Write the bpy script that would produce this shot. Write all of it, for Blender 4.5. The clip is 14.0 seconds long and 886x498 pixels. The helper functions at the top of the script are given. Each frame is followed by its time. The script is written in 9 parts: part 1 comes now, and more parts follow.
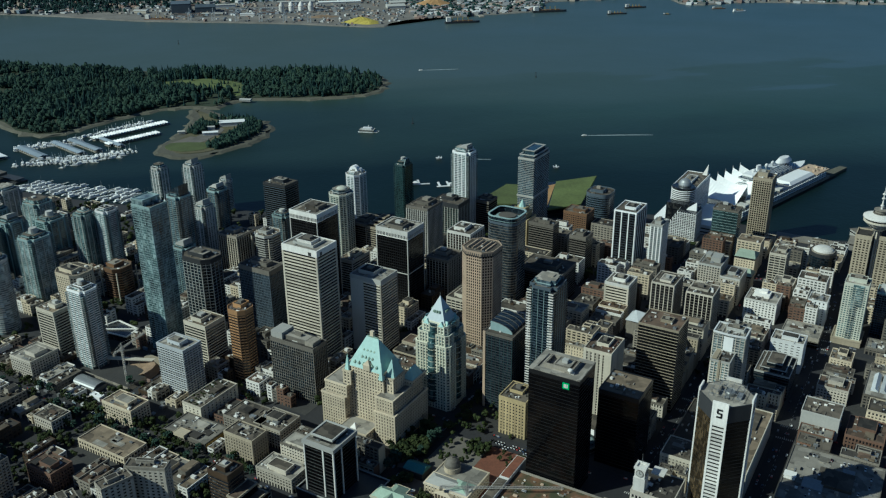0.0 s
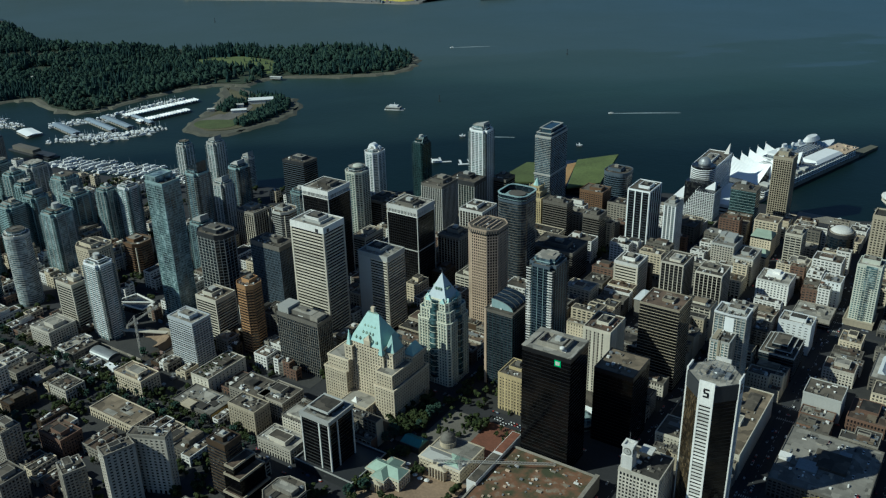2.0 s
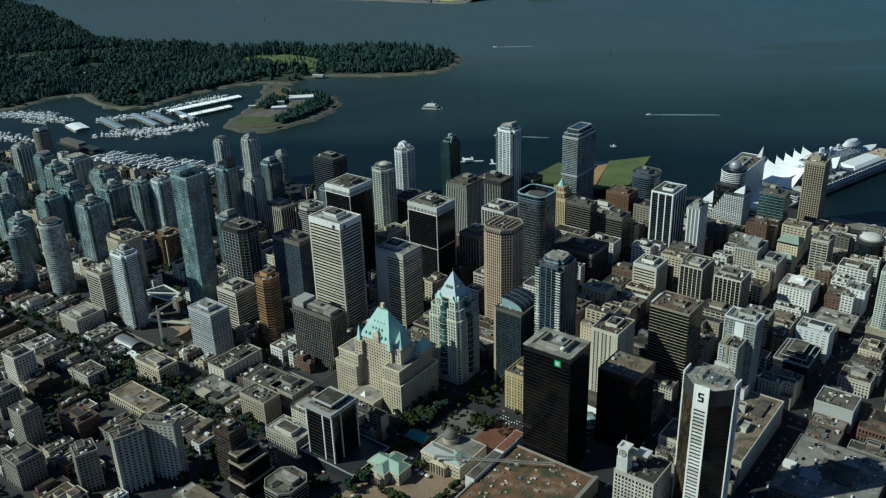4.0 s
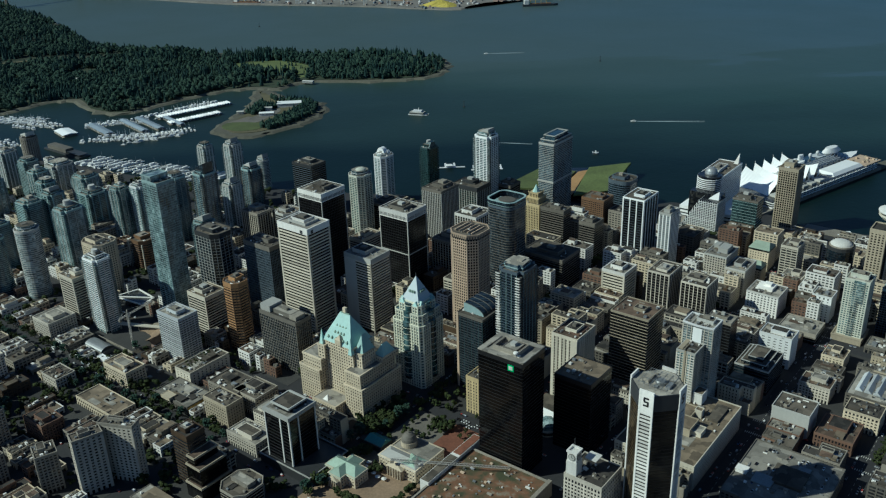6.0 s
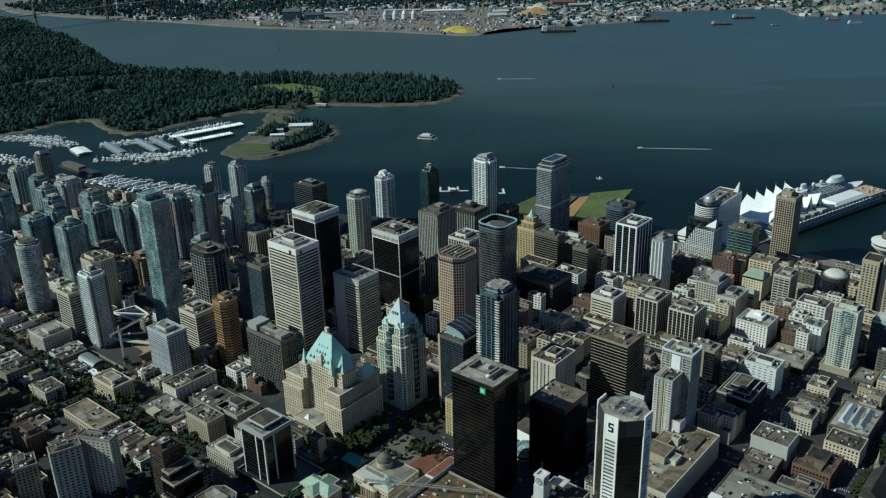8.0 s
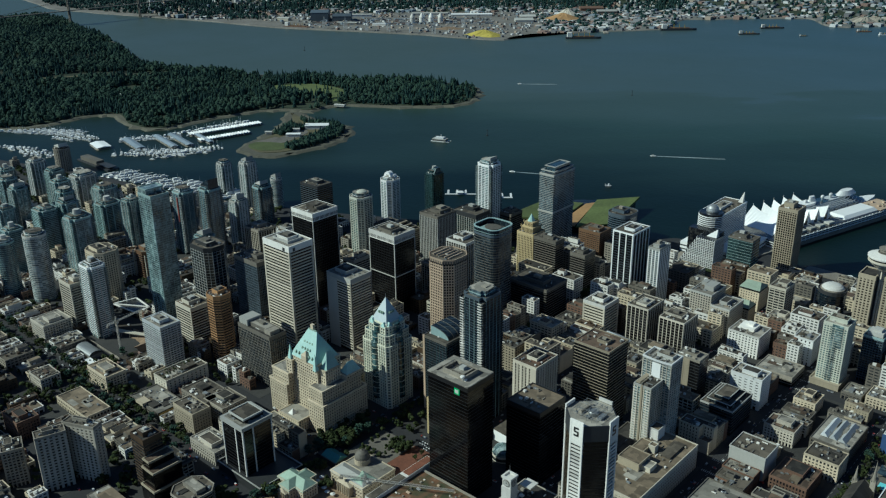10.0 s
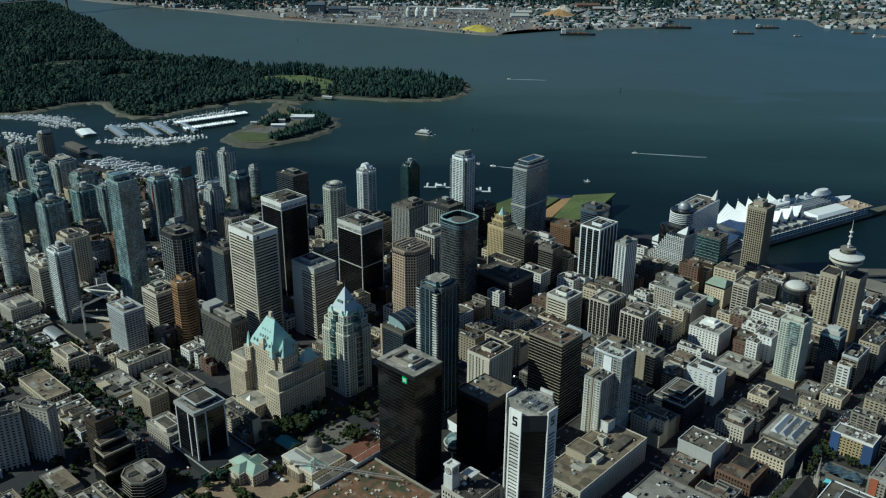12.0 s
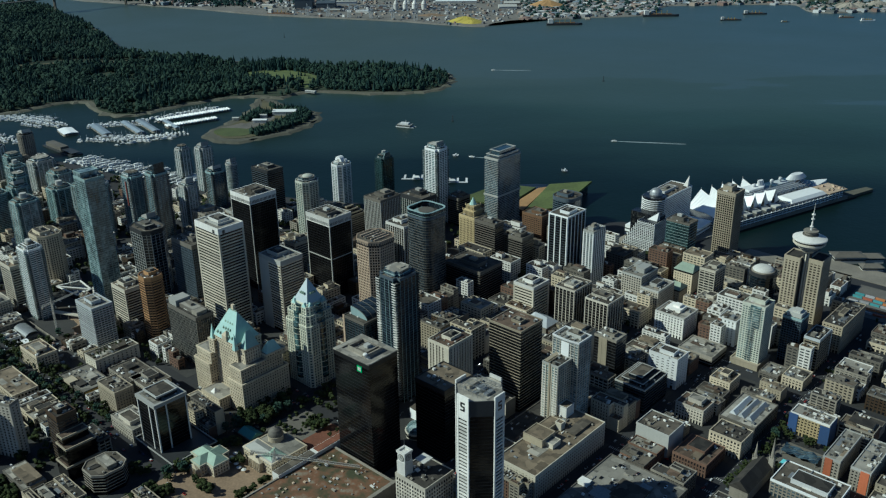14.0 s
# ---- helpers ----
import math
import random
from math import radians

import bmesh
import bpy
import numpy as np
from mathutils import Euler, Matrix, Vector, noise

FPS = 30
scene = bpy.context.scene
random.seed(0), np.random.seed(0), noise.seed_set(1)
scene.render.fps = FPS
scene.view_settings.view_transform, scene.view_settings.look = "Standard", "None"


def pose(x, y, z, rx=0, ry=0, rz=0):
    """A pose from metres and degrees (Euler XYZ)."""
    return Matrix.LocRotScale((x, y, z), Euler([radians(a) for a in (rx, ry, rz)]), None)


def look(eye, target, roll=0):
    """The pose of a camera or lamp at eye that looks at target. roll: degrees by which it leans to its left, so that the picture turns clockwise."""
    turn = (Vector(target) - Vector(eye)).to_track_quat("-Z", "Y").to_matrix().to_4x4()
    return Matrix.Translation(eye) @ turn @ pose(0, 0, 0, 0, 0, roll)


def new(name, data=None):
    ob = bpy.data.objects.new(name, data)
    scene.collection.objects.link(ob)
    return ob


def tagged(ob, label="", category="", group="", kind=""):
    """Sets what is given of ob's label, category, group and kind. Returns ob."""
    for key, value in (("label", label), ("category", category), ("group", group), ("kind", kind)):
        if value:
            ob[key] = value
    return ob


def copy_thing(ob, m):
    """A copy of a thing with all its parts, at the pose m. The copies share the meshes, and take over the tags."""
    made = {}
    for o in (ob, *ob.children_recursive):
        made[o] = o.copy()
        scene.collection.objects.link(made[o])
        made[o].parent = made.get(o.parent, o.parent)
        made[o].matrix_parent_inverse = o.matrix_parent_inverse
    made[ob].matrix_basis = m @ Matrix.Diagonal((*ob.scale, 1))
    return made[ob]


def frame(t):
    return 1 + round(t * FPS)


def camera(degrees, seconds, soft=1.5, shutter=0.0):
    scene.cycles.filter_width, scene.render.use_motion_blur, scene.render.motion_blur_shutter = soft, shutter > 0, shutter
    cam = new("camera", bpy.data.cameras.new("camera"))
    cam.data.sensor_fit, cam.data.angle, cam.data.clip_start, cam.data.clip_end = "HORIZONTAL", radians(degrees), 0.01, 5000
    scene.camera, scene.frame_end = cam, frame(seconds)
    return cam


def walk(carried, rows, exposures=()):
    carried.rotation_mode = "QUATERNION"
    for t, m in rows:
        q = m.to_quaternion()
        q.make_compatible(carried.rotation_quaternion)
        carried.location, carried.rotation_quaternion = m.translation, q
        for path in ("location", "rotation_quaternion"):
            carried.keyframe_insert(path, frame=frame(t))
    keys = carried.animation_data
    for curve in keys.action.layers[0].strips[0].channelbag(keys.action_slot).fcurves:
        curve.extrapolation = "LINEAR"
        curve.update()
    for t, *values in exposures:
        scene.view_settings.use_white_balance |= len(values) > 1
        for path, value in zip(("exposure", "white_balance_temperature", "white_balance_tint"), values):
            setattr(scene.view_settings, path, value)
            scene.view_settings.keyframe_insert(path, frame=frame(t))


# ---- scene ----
cam = camera(53.2, 14.0, soft=1.22)
METRES, EYE, TURN = 335.0, 540.0, 30.8
ROWS = [
    (0.0, 0.0, 0.0, 0.0, -0.23, -22.98, 0.54),
    (0.5, 0.0355, -0.0058, 0.0011, 0.28, -23.22, 0.82),
    (1.0, 0.0682, -0.0105, 0.0026, 1.05, -23.59, 0.95),
    (1.5, 0.1041, -0.0154, 0.0041, 2.14, -24.06, 0.81),
    (2.0, 0.137, -0.0194, 0.0062, 2.62, -24.37, 1.27),
    (2.5, 0.1724, -0.0237, 0.0077, 3.68, -24.36, 1.75),
    (5.0, 0.348, -0.0369, 0.0132, 6.9, -24.36, 1.37),
    (5.5, 0.3845, -0.0384, 0.0147, 6.74, -24.28, 1.48),
    (6.0, 0.4185, -0.0392, 0.0158, 6.75, -23.96, 1.64),
    (6.5, 0.4559, -0.0406, 0.0162, 6.9, -23.64, 1.14),
    (7.0, 0.4892, -0.041, 0.0177, 7.14, -23.38, 0.99),
    (7.5, 0.525, -0.0424, 0.0177, 7.83, -22.72, 1.18),
    (10.0, 0.7067, -0.0445, 0.0191, 11.21, -22.1, 0.6),
    (10.5, 0.745, -0.0438, 0.0178, 11.08, -22.15, 0.04),
    (11.0, 0.7796, -0.0431, 0.017, 11.06, -22.27, -0.05),
    (11.5, 0.8168, -0.0425, 0.0155, 11.4, -22.14, -0.08),
    (12.0, 0.8523, -0.0411, 0.0142, 11.75, -22.41, -0.33),
    (12.5, 0.8902, -0.039, 0.0129, 11.56, -22.36, -0.27),
    (13.0, 0.9242, -0.038, 0.0111, 11.66, -21.86, 0.1),
    (13.5, 0.9631, -0.0367, 0.0081, 11.65, -22.23, 0.31),
    (14.0, 0.9968, -0.034, 0.009, 11.52, -22.84, 0.77),
]
walk(cam, [(t, pose(0, 0, EYE, 0, 0, TURN) @ pose(METRES * x, METRES * y, METRES * z, 90 + pitch, roll, yaw)) for t, x, y, z, yaw, pitch, roll in ROWS],
     [(0.0, -0.1, 4700.0, -2.0)])

# ---- world and sun ----
SUN_EL, SUN_AZ = 38.0, 220.5          # degrees; azimuth clockwise from +y
world = bpy.data.worlds.new("world")
scene.world = world
world.use_nodes = True
wn = world.node_tree.nodes
sky = wn.new("ShaderNodeTexSky")
sky.sky_type = "NISHITA"
sky.sun_disc = False
sky.air_density, sky.dust_density, sky.ozone_density = 0.8, 0.3, 1.5
sky.sun_elevation, sky.sun_rotation = radians(SUN_EL), radians(SUN_AZ)
wn["Background"].inputs["Strength"].default_value = 0.05
world.node_tree.links.new(sky.outputs["Color"], wn["Background"].inputs["Color"])
sun = new("sun", bpy.data.lights.new("sun", "SUN"))
sun.data.energy, sun.data.angle, sun.data.color = 5.0, radians(0.5), (1.0, 0.86, 0.59)
_d = Vector((math.sin(radians(SUN_AZ)) * math.cos(radians(SUN_EL)), math.cos(radians(SUN_AZ)) * math.cos(radians(SUN_EL)), math.sin(radians(SUN_EL))))
sun.matrix_world = look(_d * 2000, (0, 0, 0))


# ---- materials ----
def nodes_of(name):
    m = bpy.data.materials.new(name)
    m.use_nodes = True
    nt = m.node_tree
    return m, nt, nt.nodes["Principled BSDF"]


def add(nt, kind, **kw):
    n = nt.nodes.new(kind)
    for k, v in kw.items():
        n.inputs[k].default_value = v
    return n


def mathn(nt, op, a, b=None):
    n = nt.nodes.new("ShaderNodeMath")
    n.operation = op
    for i, v in enumerate((a, b)):
        if v is None:
            continue
        if isinstance(v, (int, float)):
            n.inputs[i].default_value = v
        else:
            nt.links.new(v, n.inputs[i])
    return n.outputs[0]


def ramp(nt, fac, stops, constant=False):
    r = nt.nodes.new("ShaderNodeValToRGB")
    r.color_ramp.interpolation = "CONSTANT" if constant else "LINEAR"
    while len(r.color_ramp.elements) < len(stops):
        r.color_ramp.elements.new(0.5)
    for e, (p, c) in zip(r.color_ramp.elements, stops):
        e.position, e.color = p, (*c, 1)
    nt.links.new(fac, r.inputs["Fac"])
    return r.outputs["Color"]


def mix(nt, fac, a, b, mode="MIX"):
    n = nt.nodes.new("ShaderNodeMix")
    n.data_type, n.blend_type = "RGBA", mode
    for sock, v in ((n.inputs[0], fac), (n.inputs[6], a), (n.inputs[7], b)):
        if isinstance(v, (int, float)):
            sock.default_value = v
        elif isinstance(v, tuple):
            sock.default_value = (*v, 1)
        else:
            nt.links.new(v, sock)
    return n.outputs[2]


def noise_of(nt, scale, detail=3, vec=None):
    n = add(nt, "ShaderNodeTexNoise", Scale=scale, Detail=detail)
    if vec is None:
        vec = nt.nodes.new("ShaderNodeNewGeometry").outputs["Position"]
    nt.links.new(vec, n.inputs["Vector"])
    return n.outputs["Fac"]


def solid(name, col, rough=0.8, var=0.35, big=0.03, fine=0.6, metal=0.0, bump=0.0, per=0.22, island=0.0):
    """Weathered plain surface: stains at two scales, a little change from piece to piece."""
    m, nt, p = nodes_of(name)
    s = nt.nodes.new("ShaderNodeVectorMath")
    s.operation = "MULTIPLY"
    s.inputs[1].default_value = (0.45, 0.45, 0.035)
    nt.links.new(nt.nodes.new("ShaderNodeNewGeometry").outputs["Position"], s.inputs[0])
    streak = noise_of(nt, 1.0, 3, s.outputs[0])
    f = mathn(nt, "ADD", mathn(nt, "MULTIPLY", noise_of(nt, big), 0.45), mathn(nt, "ADD", mathn(nt, "MULTIPLY", noise_of(nt, fine, 4), 0.3), mathn(nt, "MULTIPLY", streak, 0.25)))
    lo = tuple(c * (1 - var) for c in col)
    hi = tuple(min(1, c * (1 + var)) for c in col)
    c = ramp(nt, f, [(0.3, lo), (0.7, hi)])
    if per:
        rnd = nt.nodes.new("ShaderNodeObjectInfo").outputs["Random"]
        v = mathn(nt, "ADD", mathn(nt, "MULTIPLY", rnd, 2 * per), 1 - per)
        h = nt.nodes.new("ShaderNodeHueSaturation")
        nt.links.new(v, h.inputs["Value"])
        nt.links.new(c, h.inputs["Color"])
        c = h.outputs["Color"]
    if island:
        rnd = nt.nodes.new("ShaderNodeNewGeometry").outputs["Random Per Island"]
        v = mathn(nt, "ADD", mathn(nt, "MULTIPLY", rnd, 2 * island), 1 - island)
        h = nt.nodes.new("ShaderNodeHueSaturation")
        nt.links.new(v, h.inputs["Value"])
        nt.links.new(c, h.inputs["Color"])
        c = h.outputs["Color"]
    nt.links.new(c, p.inputs["Base Color"])
    p.inputs["Roughness"].default_value, p.inputs["Metallic"].default_value = rough, metal
    if bump:
        b = add(nt, "ShaderNodeBump", Strength=bump, Distance=0.5)
        nt.links.new(noise_of(nt, fine, 5), b.inputs["Height"])
        nt.links.new(b.outputs["Normal"], p.inputs["Normal"])
    return m


def roofing(name, col, var=0.5):
    """Flat roof membrane: repair patches, ponding rings and grit."""
    m, nt, p = nodes_of(name)
    vor = add(nt, "ShaderNodeTexVoronoi", Scale=0.11)
    vor.distance = "CHEBYCHEV"
    nt.links.new(nt.nodes.new("ShaderNodeNewGeometry").outputs["Position"], vor.inputs["Vector"])
    tone = nt.nodes.new("ShaderNodeSeparateColor")
    nt.links.new(vor.outputs["Color"], tone.inputs[0])
    f = mathn(nt, "ADD", mathn(nt, "MULTIPLY", tone.outputs[0], 0.42), mathn(nt, "ADD", mathn(nt, "MULTIPLY", noise_of(nt, 0.12, 5), 0.45), mathn(nt, "MULTIPLY", noise_of(nt, 1.3, 3), 0.2)))
    c = ramp(nt, f, [(0.28, tuple(v * (1 - var) for v in col)), (0.55, col), (0.8, tuple(min(1, v * (1 + var)) for v in col))])
    rnd = nt.nodes.new("ShaderNodeObjectInfo").outputs["Random"]
    h = nt.nodes.new("ShaderNodeHueSaturation")
    nt.links.new(mathn(nt, "ADD", mathn(nt, "MULTIPLY", rnd, 0.5), 0.75), h.inputs["Value"])
    nt.links.new(c, h.inputs["Color"])
    nt.links.new(h.outputs["Color"], p.inputs["Base Color"])
    p.inputs["Roughness"].default_value = 0.95
    return m


def glazing(name, dark, light, wide=3.0, floor=3.6, share=0.3, rough=0.1, reflection_mottle=1.0, spec=0.6):
    """Window glass in bays: each bay has its own tone (blinds, dark rooms), under broad mottling that paints in
    reflections.
    """
    m, nt, p = nodes_of(name)
    g = nt.nodes.new("ShaderNodeNewGeometry")
    s = nt.nodes.new("ShaderNodeSeparateXYZ")
    nt.links.new(g.outputs["Position"], s.inputs[0])
    u = mathn(nt, "DIVIDE", mathn(nt, "SUBTRACT", s.outputs[0], s.outputs[1]), wide)
    v = mathn(nt, "DIVIDE", s.outputs[2], floor)
    comb = nt.nodes.new("ShaderNodeCombineXYZ")
    nt.links.new(mathn(nt, "FLOOR", u), comb.inputs[0])
    nt.links.new(mathn(nt, "FLOOR", v), comb.inputs[1])
    w = nt.nodes.new("ShaderNodeTexWhiteNoise")
    w.noise_dimensions = "2D"
    nt.links.new(comb.outputs[0], w.inputs["Vector"])
    light = tuple(d * 0.35 + l * 0.65 for d, l in zip(dark, light))
    mid = tuple(d * 0.6 + l * 0.4 for d, l in zip(dark, light))
    c = ramp(nt, w.outputs["Value"], [(0.0, dark), (max(0.05, 1 - share - 0.25), tuple(d * 1.3 for d in dark)), (1 - share, mid), (1.0, light)])
    sv = nt.nodes.new("ShaderNodeVectorMath")
    sv.operation = "MULTIPLY"
    sv.inputs[1].default_value = (1.0, 1.0, 0.4)
    nt.links.new(g.outputs["Position"], sv.inputs[0])
    # Broad light and dark areas in the colour imitate reflected sky and neighbours.
    big = ramp(nt, noise_of(nt, 0.03 + 0.03 * reflection_mottle, 4, sv.outputs[0]), [(0.32, tuple(1 - v * reflection_mottle for v in (0.4, 0.4, 0.38))), (0.5, (1, 1, 1)), (0.68, tuple(1 + v * reflection_mottle for v in (0.5, 0.48, 0.44)))])
    c = mix(nt, 1.0, c, big, "MULTIPLY")
    own = nt.nodes.new("ShaderNodeHueSaturation")
    rnd = nt.nodes.new("ShaderNodeObjectInfo").outputs["Random"]
    nt.links.new(mathn(nt, "ADD", mathn(nt, "MULTIPLY", rnd, 0.8), 0.65), own.inputs["Value"])
    nt.links.new(mathn(nt, "ADD", mathn(nt, "MULTIPLY", rnd, -0.5), 1.15), own.inputs["Saturation"])
    nt.links.new(c, own.inputs["Color"])
    c = own.outputs["Color"]
    nt.links.new(c, p.inputs["Base Color"])
    r = mathn(nt, "ADD", mathn(nt, "MULTIPLY", noise_of(nt, 0.05), 0.15), rough)
    nt.links.new(r, p.inputs["Roughness"])
    p.inputs["Specular IOR Level"].default_value = spec
    b = add(nt, "ShaderNodeBump", Strength=0.08, Distance=1.0)
    nt.links.new(noise_of(nt, 0.35, 2), b.inputs["Height"])
    nt.links.new(b.outputs["Normal"], p.inputs["Normal"])
    return m


def many(name, cols, rough=0.8):
    """One colour out of several for every loose piece."""
    m, nt, p = nodes_of(name)
    rnd = nt.nodes.new("ShaderNodeNewGeometry").outputs["Random Per Island"]
    c = ramp(nt, rnd, [(i / len(cols), col) for i, col in enumerate(cols)], True)
    c = mix(nt, 0.35, c, mix(nt, 1.0, c, ramp(nt, noise_of(nt, 0.4), [(0.3, (0.4, 0.4, 0.4)), (0.7, (1.2, 1.2, 1.2))]), "MULTIPLY"))
    nt.links.new(c, p.inputs["Base Color"])
    p.inputs["Roughness"].default_value = rough
    return m


def leaves(name, dark, light):
    m, nt, p = nodes_of(name)
    rnd = nt.nodes.new("ShaderNodeNewGeometry").outputs["Random Per Island"]
    f = mathn(nt, "ADD", mathn(nt, "MULTIPLY", rnd, 0.4), mathn(nt, "ADD", mathn(nt, "MULTIPLY", noise_of(nt, 0.02, 3), 0.3), mathn(nt, "MULTIPLY", noise_of(nt, 0.005, 3), 0.3)))
    c = ramp(nt, f, [(0.25, dark), (0.75, light)])
    c = mix(nt, 0.4, c, mix(nt, 1.0, c, ramp(nt, noise_of(nt, 0.5, 4), [(0.35, (0.35, 0.4, 0.35)), (0.65, (1.3, 1.3, 1.1))]), "MULTIPLY"))
    nt.links.new(c, p.inputs["Base Color"])
    p.inputs["Roughness"].default_value = 0.9
    p.inputs["Specular IOR Level"].default_value = 0.15
    b = add(nt, "ShaderNodeBump", Strength=0.6, Distance=1.5)
    nt.links.new(noise_of(nt, 0.6, 4), b.inputs["Height"])
    nt.links.new(b.outputs["Normal"], p.inputs["Normal"])
    return m


M_ASPHALT = solid("asphalt", (0.020, 0.020, 0.022), 0.9, 0.4, 0.02, 0.3)
M_PAVE = solid("pavement", (0.030, 0.029, 0.027), 0.9, 0.45, 0.03, 0.4)
M_PLAZA = solid("plaza_stone", (0.105, 0.095, 0.078), 0.85, 0.3, 0.05, 0.5)
M_RED = solid("red_paving", (0.145, 0.0561, 0.0297), 0.9, 0.4, 0.05, 0.3)
M_WHITE = solid("white_paint", (0.62, 0.60, 0.55), 0.7, 0.22)
M_CREAM = solid("cream_precast", (0.50, 0.455, 0.36), 0.8, 0.2)
M_TAN = solid("tan_precast", (0.43, 0.325, 0.225), 0.8, 0.2)
M_OCHRE = solid("ochre_stone", (0.31, 0.264, 0.185), 0.8, 0.25)
M_HOTEL = solid("pale_stone", (0.50, 0.425, 0.30), 0.85, 0.25, 0.05)
M_CONC = solid("concrete", (0.24, 0.215, 0.172), 0.85, 0.38)
M_GREY = solid("grey_cladding", (0.122, 0.109, 0.088), 0.7, 0.35)
M_DARK = solid("dark_cladding", (0.033, 0.0343, 0.0363), 0.5, 0.3)
M_BLACK = solid("black_cladding", (0.012, 0.012, 0.013), 0.35, 0.3)
M_BROWN = solid("brown_cladding", (0.132, 0.0726, 0.033), 0.7, 0.3)
M_ORANGE = solid("orange_cladding", (0.33, 0.185, 0.075), 0.7, 0.25)
M_DBROWN = solid("dark_brown_cladding", (0.0561, 0.0363, 0.0198), 0.5, 0.3)
M_YSTONE = solid("yellow_stone", (0.409, 0.323, 0.165), 0.8, 0.25)
M_YELLOW = solid("yellow_stucco", (0.33, 0.218, 0.0528), 0.8, 0.25)
M_BRICK = solid("red_brick", (0.135, 0.078, 0.05), 0.9, 0.3)
M_PBLUE = solid("pale_blue_panel", (0.40, 0.415, 0.42), 0.6, 0.2)
M_GREENP = solid("green_panel", (0.022, 0.048, 0.052), 0.6, 0.25)
M_PALE = solid("pale_render", (0.45, 0.41, 0.335), 0.8, 0.28)
M_GREENPALE = solid("pale_green_precast", (0.45, 0.455, 0.375), 0.7, 0.15)
M_SLAB = solid("pale_slab_edge", (0.383, 0.376, 0.343), 0.7, 0.15)
M_EDGE = solid("grey_slab_edge", (0.235, 0.315, 0.31), 0.7, 0.2)
M_ROOFS = [roofing("gravel_roof", (0.075, 0.063, 0.047), 0.6), roofing("light_roof", (0.225, 0.207, 0.172), 0.5), roofing("brown_roof", (0.0858, 0.0581, 0.0383), 0.55),
           roofing("dark_roof", (0.031, 0.027, 0.022), 0.6), roofing("tan_roof", (0.138, 0.108, 0.071), 0.55)]
M_METAL = solid("galvanised_metal", (0.277, 0.284, 0.284), 0.45, 0.3, metal=0.5)
M_COPPER = solid("green_copper", (0.26, 0.34, 0.265), 0.7, 0.2, 0.08, 0.5)
M_GREENROOF = solid("dull_green_roof", (0.22, 0.265, 0.205), 0.8, 0.25, 0.08, 0.5)
M_COPPERP = solid("pale_copper", (0.37, 0.53, 0.48), 0.65, 0.15, 0.08, 0.5)
M_GRASS = solid("grass", (0.0759, 0.0957, 0.0264), 0.95, 0.45, 0.02, 0.2)
M_SAIL = solid("white_fabric", (0.92, 0.92, 0.90), 0.6, 0.05, 0.02)
_nt = M_SAIL.node_tree                      # thin cloth lets some light through
_tr = _nt.nodes.new("ShaderNodeBsdfTranslucent")
_tr.inputs["Color"].default_value = (0.85, 0.85, 0.83, 1)
_mx = _nt.nodes.new("ShaderNodeMixShader")
_mx.inputs[0].default_value = 0.12
_nt.links.new(_nt.nodes["Principled BSDF"].outputs[0], _mx.inputs[1])
_nt.links.new(_tr.outputs[0], _mx.inputs[2])
_nt.links.new(_mx.outputs[0], _nt.nodes["Material Output"].inputs["Surface"])
M_SAND = solid("beach_sand", (0.088, 0.084, 0.060), 0.95, 0.4, 0.015, 0.1)
M_FOREST = solid("forest_floor", (0.0198, 0.0297, 0.0132), 1.0, 0.4, 0.01, 0.1)
M_STEEL = solid("blue_grey_steel", (0.072, 0.092, 0.113), 0.6, 0.25)
M_SULPHUR = solid("sulphur", (0.495, 0.409, 0.066), 0.95, 0.2, 0.03, 0.2)
M_WOODCHIP = solid("wood_chips", (0.363, 0.218, 0.0858), 0.95, 0.3, 0.02, 0.2)
M_SHIP = solid("ship_white_paint", (0.70, 0.70, 0.68), 0.5, 0.08)
M_DRY = solid("dry_grass", (0.099, 0.0891, 0.0429), 0.95, 0.5, 0.03, 0.2)
M_EARTH = solid("bare_earth", (0.198, 0.139, 0.0858), 0.95, 0.4, 0.04, 0.3)
M_PIT = solid("churned_earth", (0.035, 0.028, 0.02), 0.95, 0.5, 0.04, 0.3)
M_YARD = solid("yard_ground", (0.139, 0.129, 0.112), 0.95, 0.5, 0.01, 0.06)
G_BLACK = glazing("black_glass", (0.00396, 0.00396, 0.00462), (0.0198, 0.0185, 0.0165), 1.6, 3.7, 0.15, 0.06, spec=0.4)
G_MIRROR = glazing("black_mirror_glass", (0.00264, 0.00264, 0.0033), (0.00792, 0.00726, 0.0066), 3.0, 3.7, 0.1, 0.0, spec=0.35)
G_DARK = glazing("dark_glass", (0.00792, 0.00924, 0.0119), (0.066, 0.066, 0.0594), 2.4, 3.6, 0.25, 0.1)
# Blue, green and pale glass have lightened base colours in place of sky reflection.
G_BLUE = glazing("blue_glass", (0.0211, 0.0383, 0.0528), (0.106, 0.158, 0.185), 2.4, 3.3, 0.3, 0.1, 1.7, 1.0)
G_GREEN = glazing("green_glass", (0.020, 0.044, 0.049), (0.16, 0.265, 0.28), 2.6, 2.9, 0.32, 0.12, 1.7, 1.0)
G_NAVY = glazing("navy_glass", (0.0060, 0.0115, 0.018), (0.036, 0.055, 0.072), 2.4, 3.3, 0.3, 0.08)
G_GOLD = glazing("gold_glass", (0.022, 0.016, 0.008), (0.15, 0.105, 0.05), 2.4, 3.6, 0.35, 0.08)
G_TEAL = glazing("teal_glass", (0.006, 0.020, 0.022), (0.032, 0.070, 0.070), 2.4, 3.4, 0.3, 0.1)
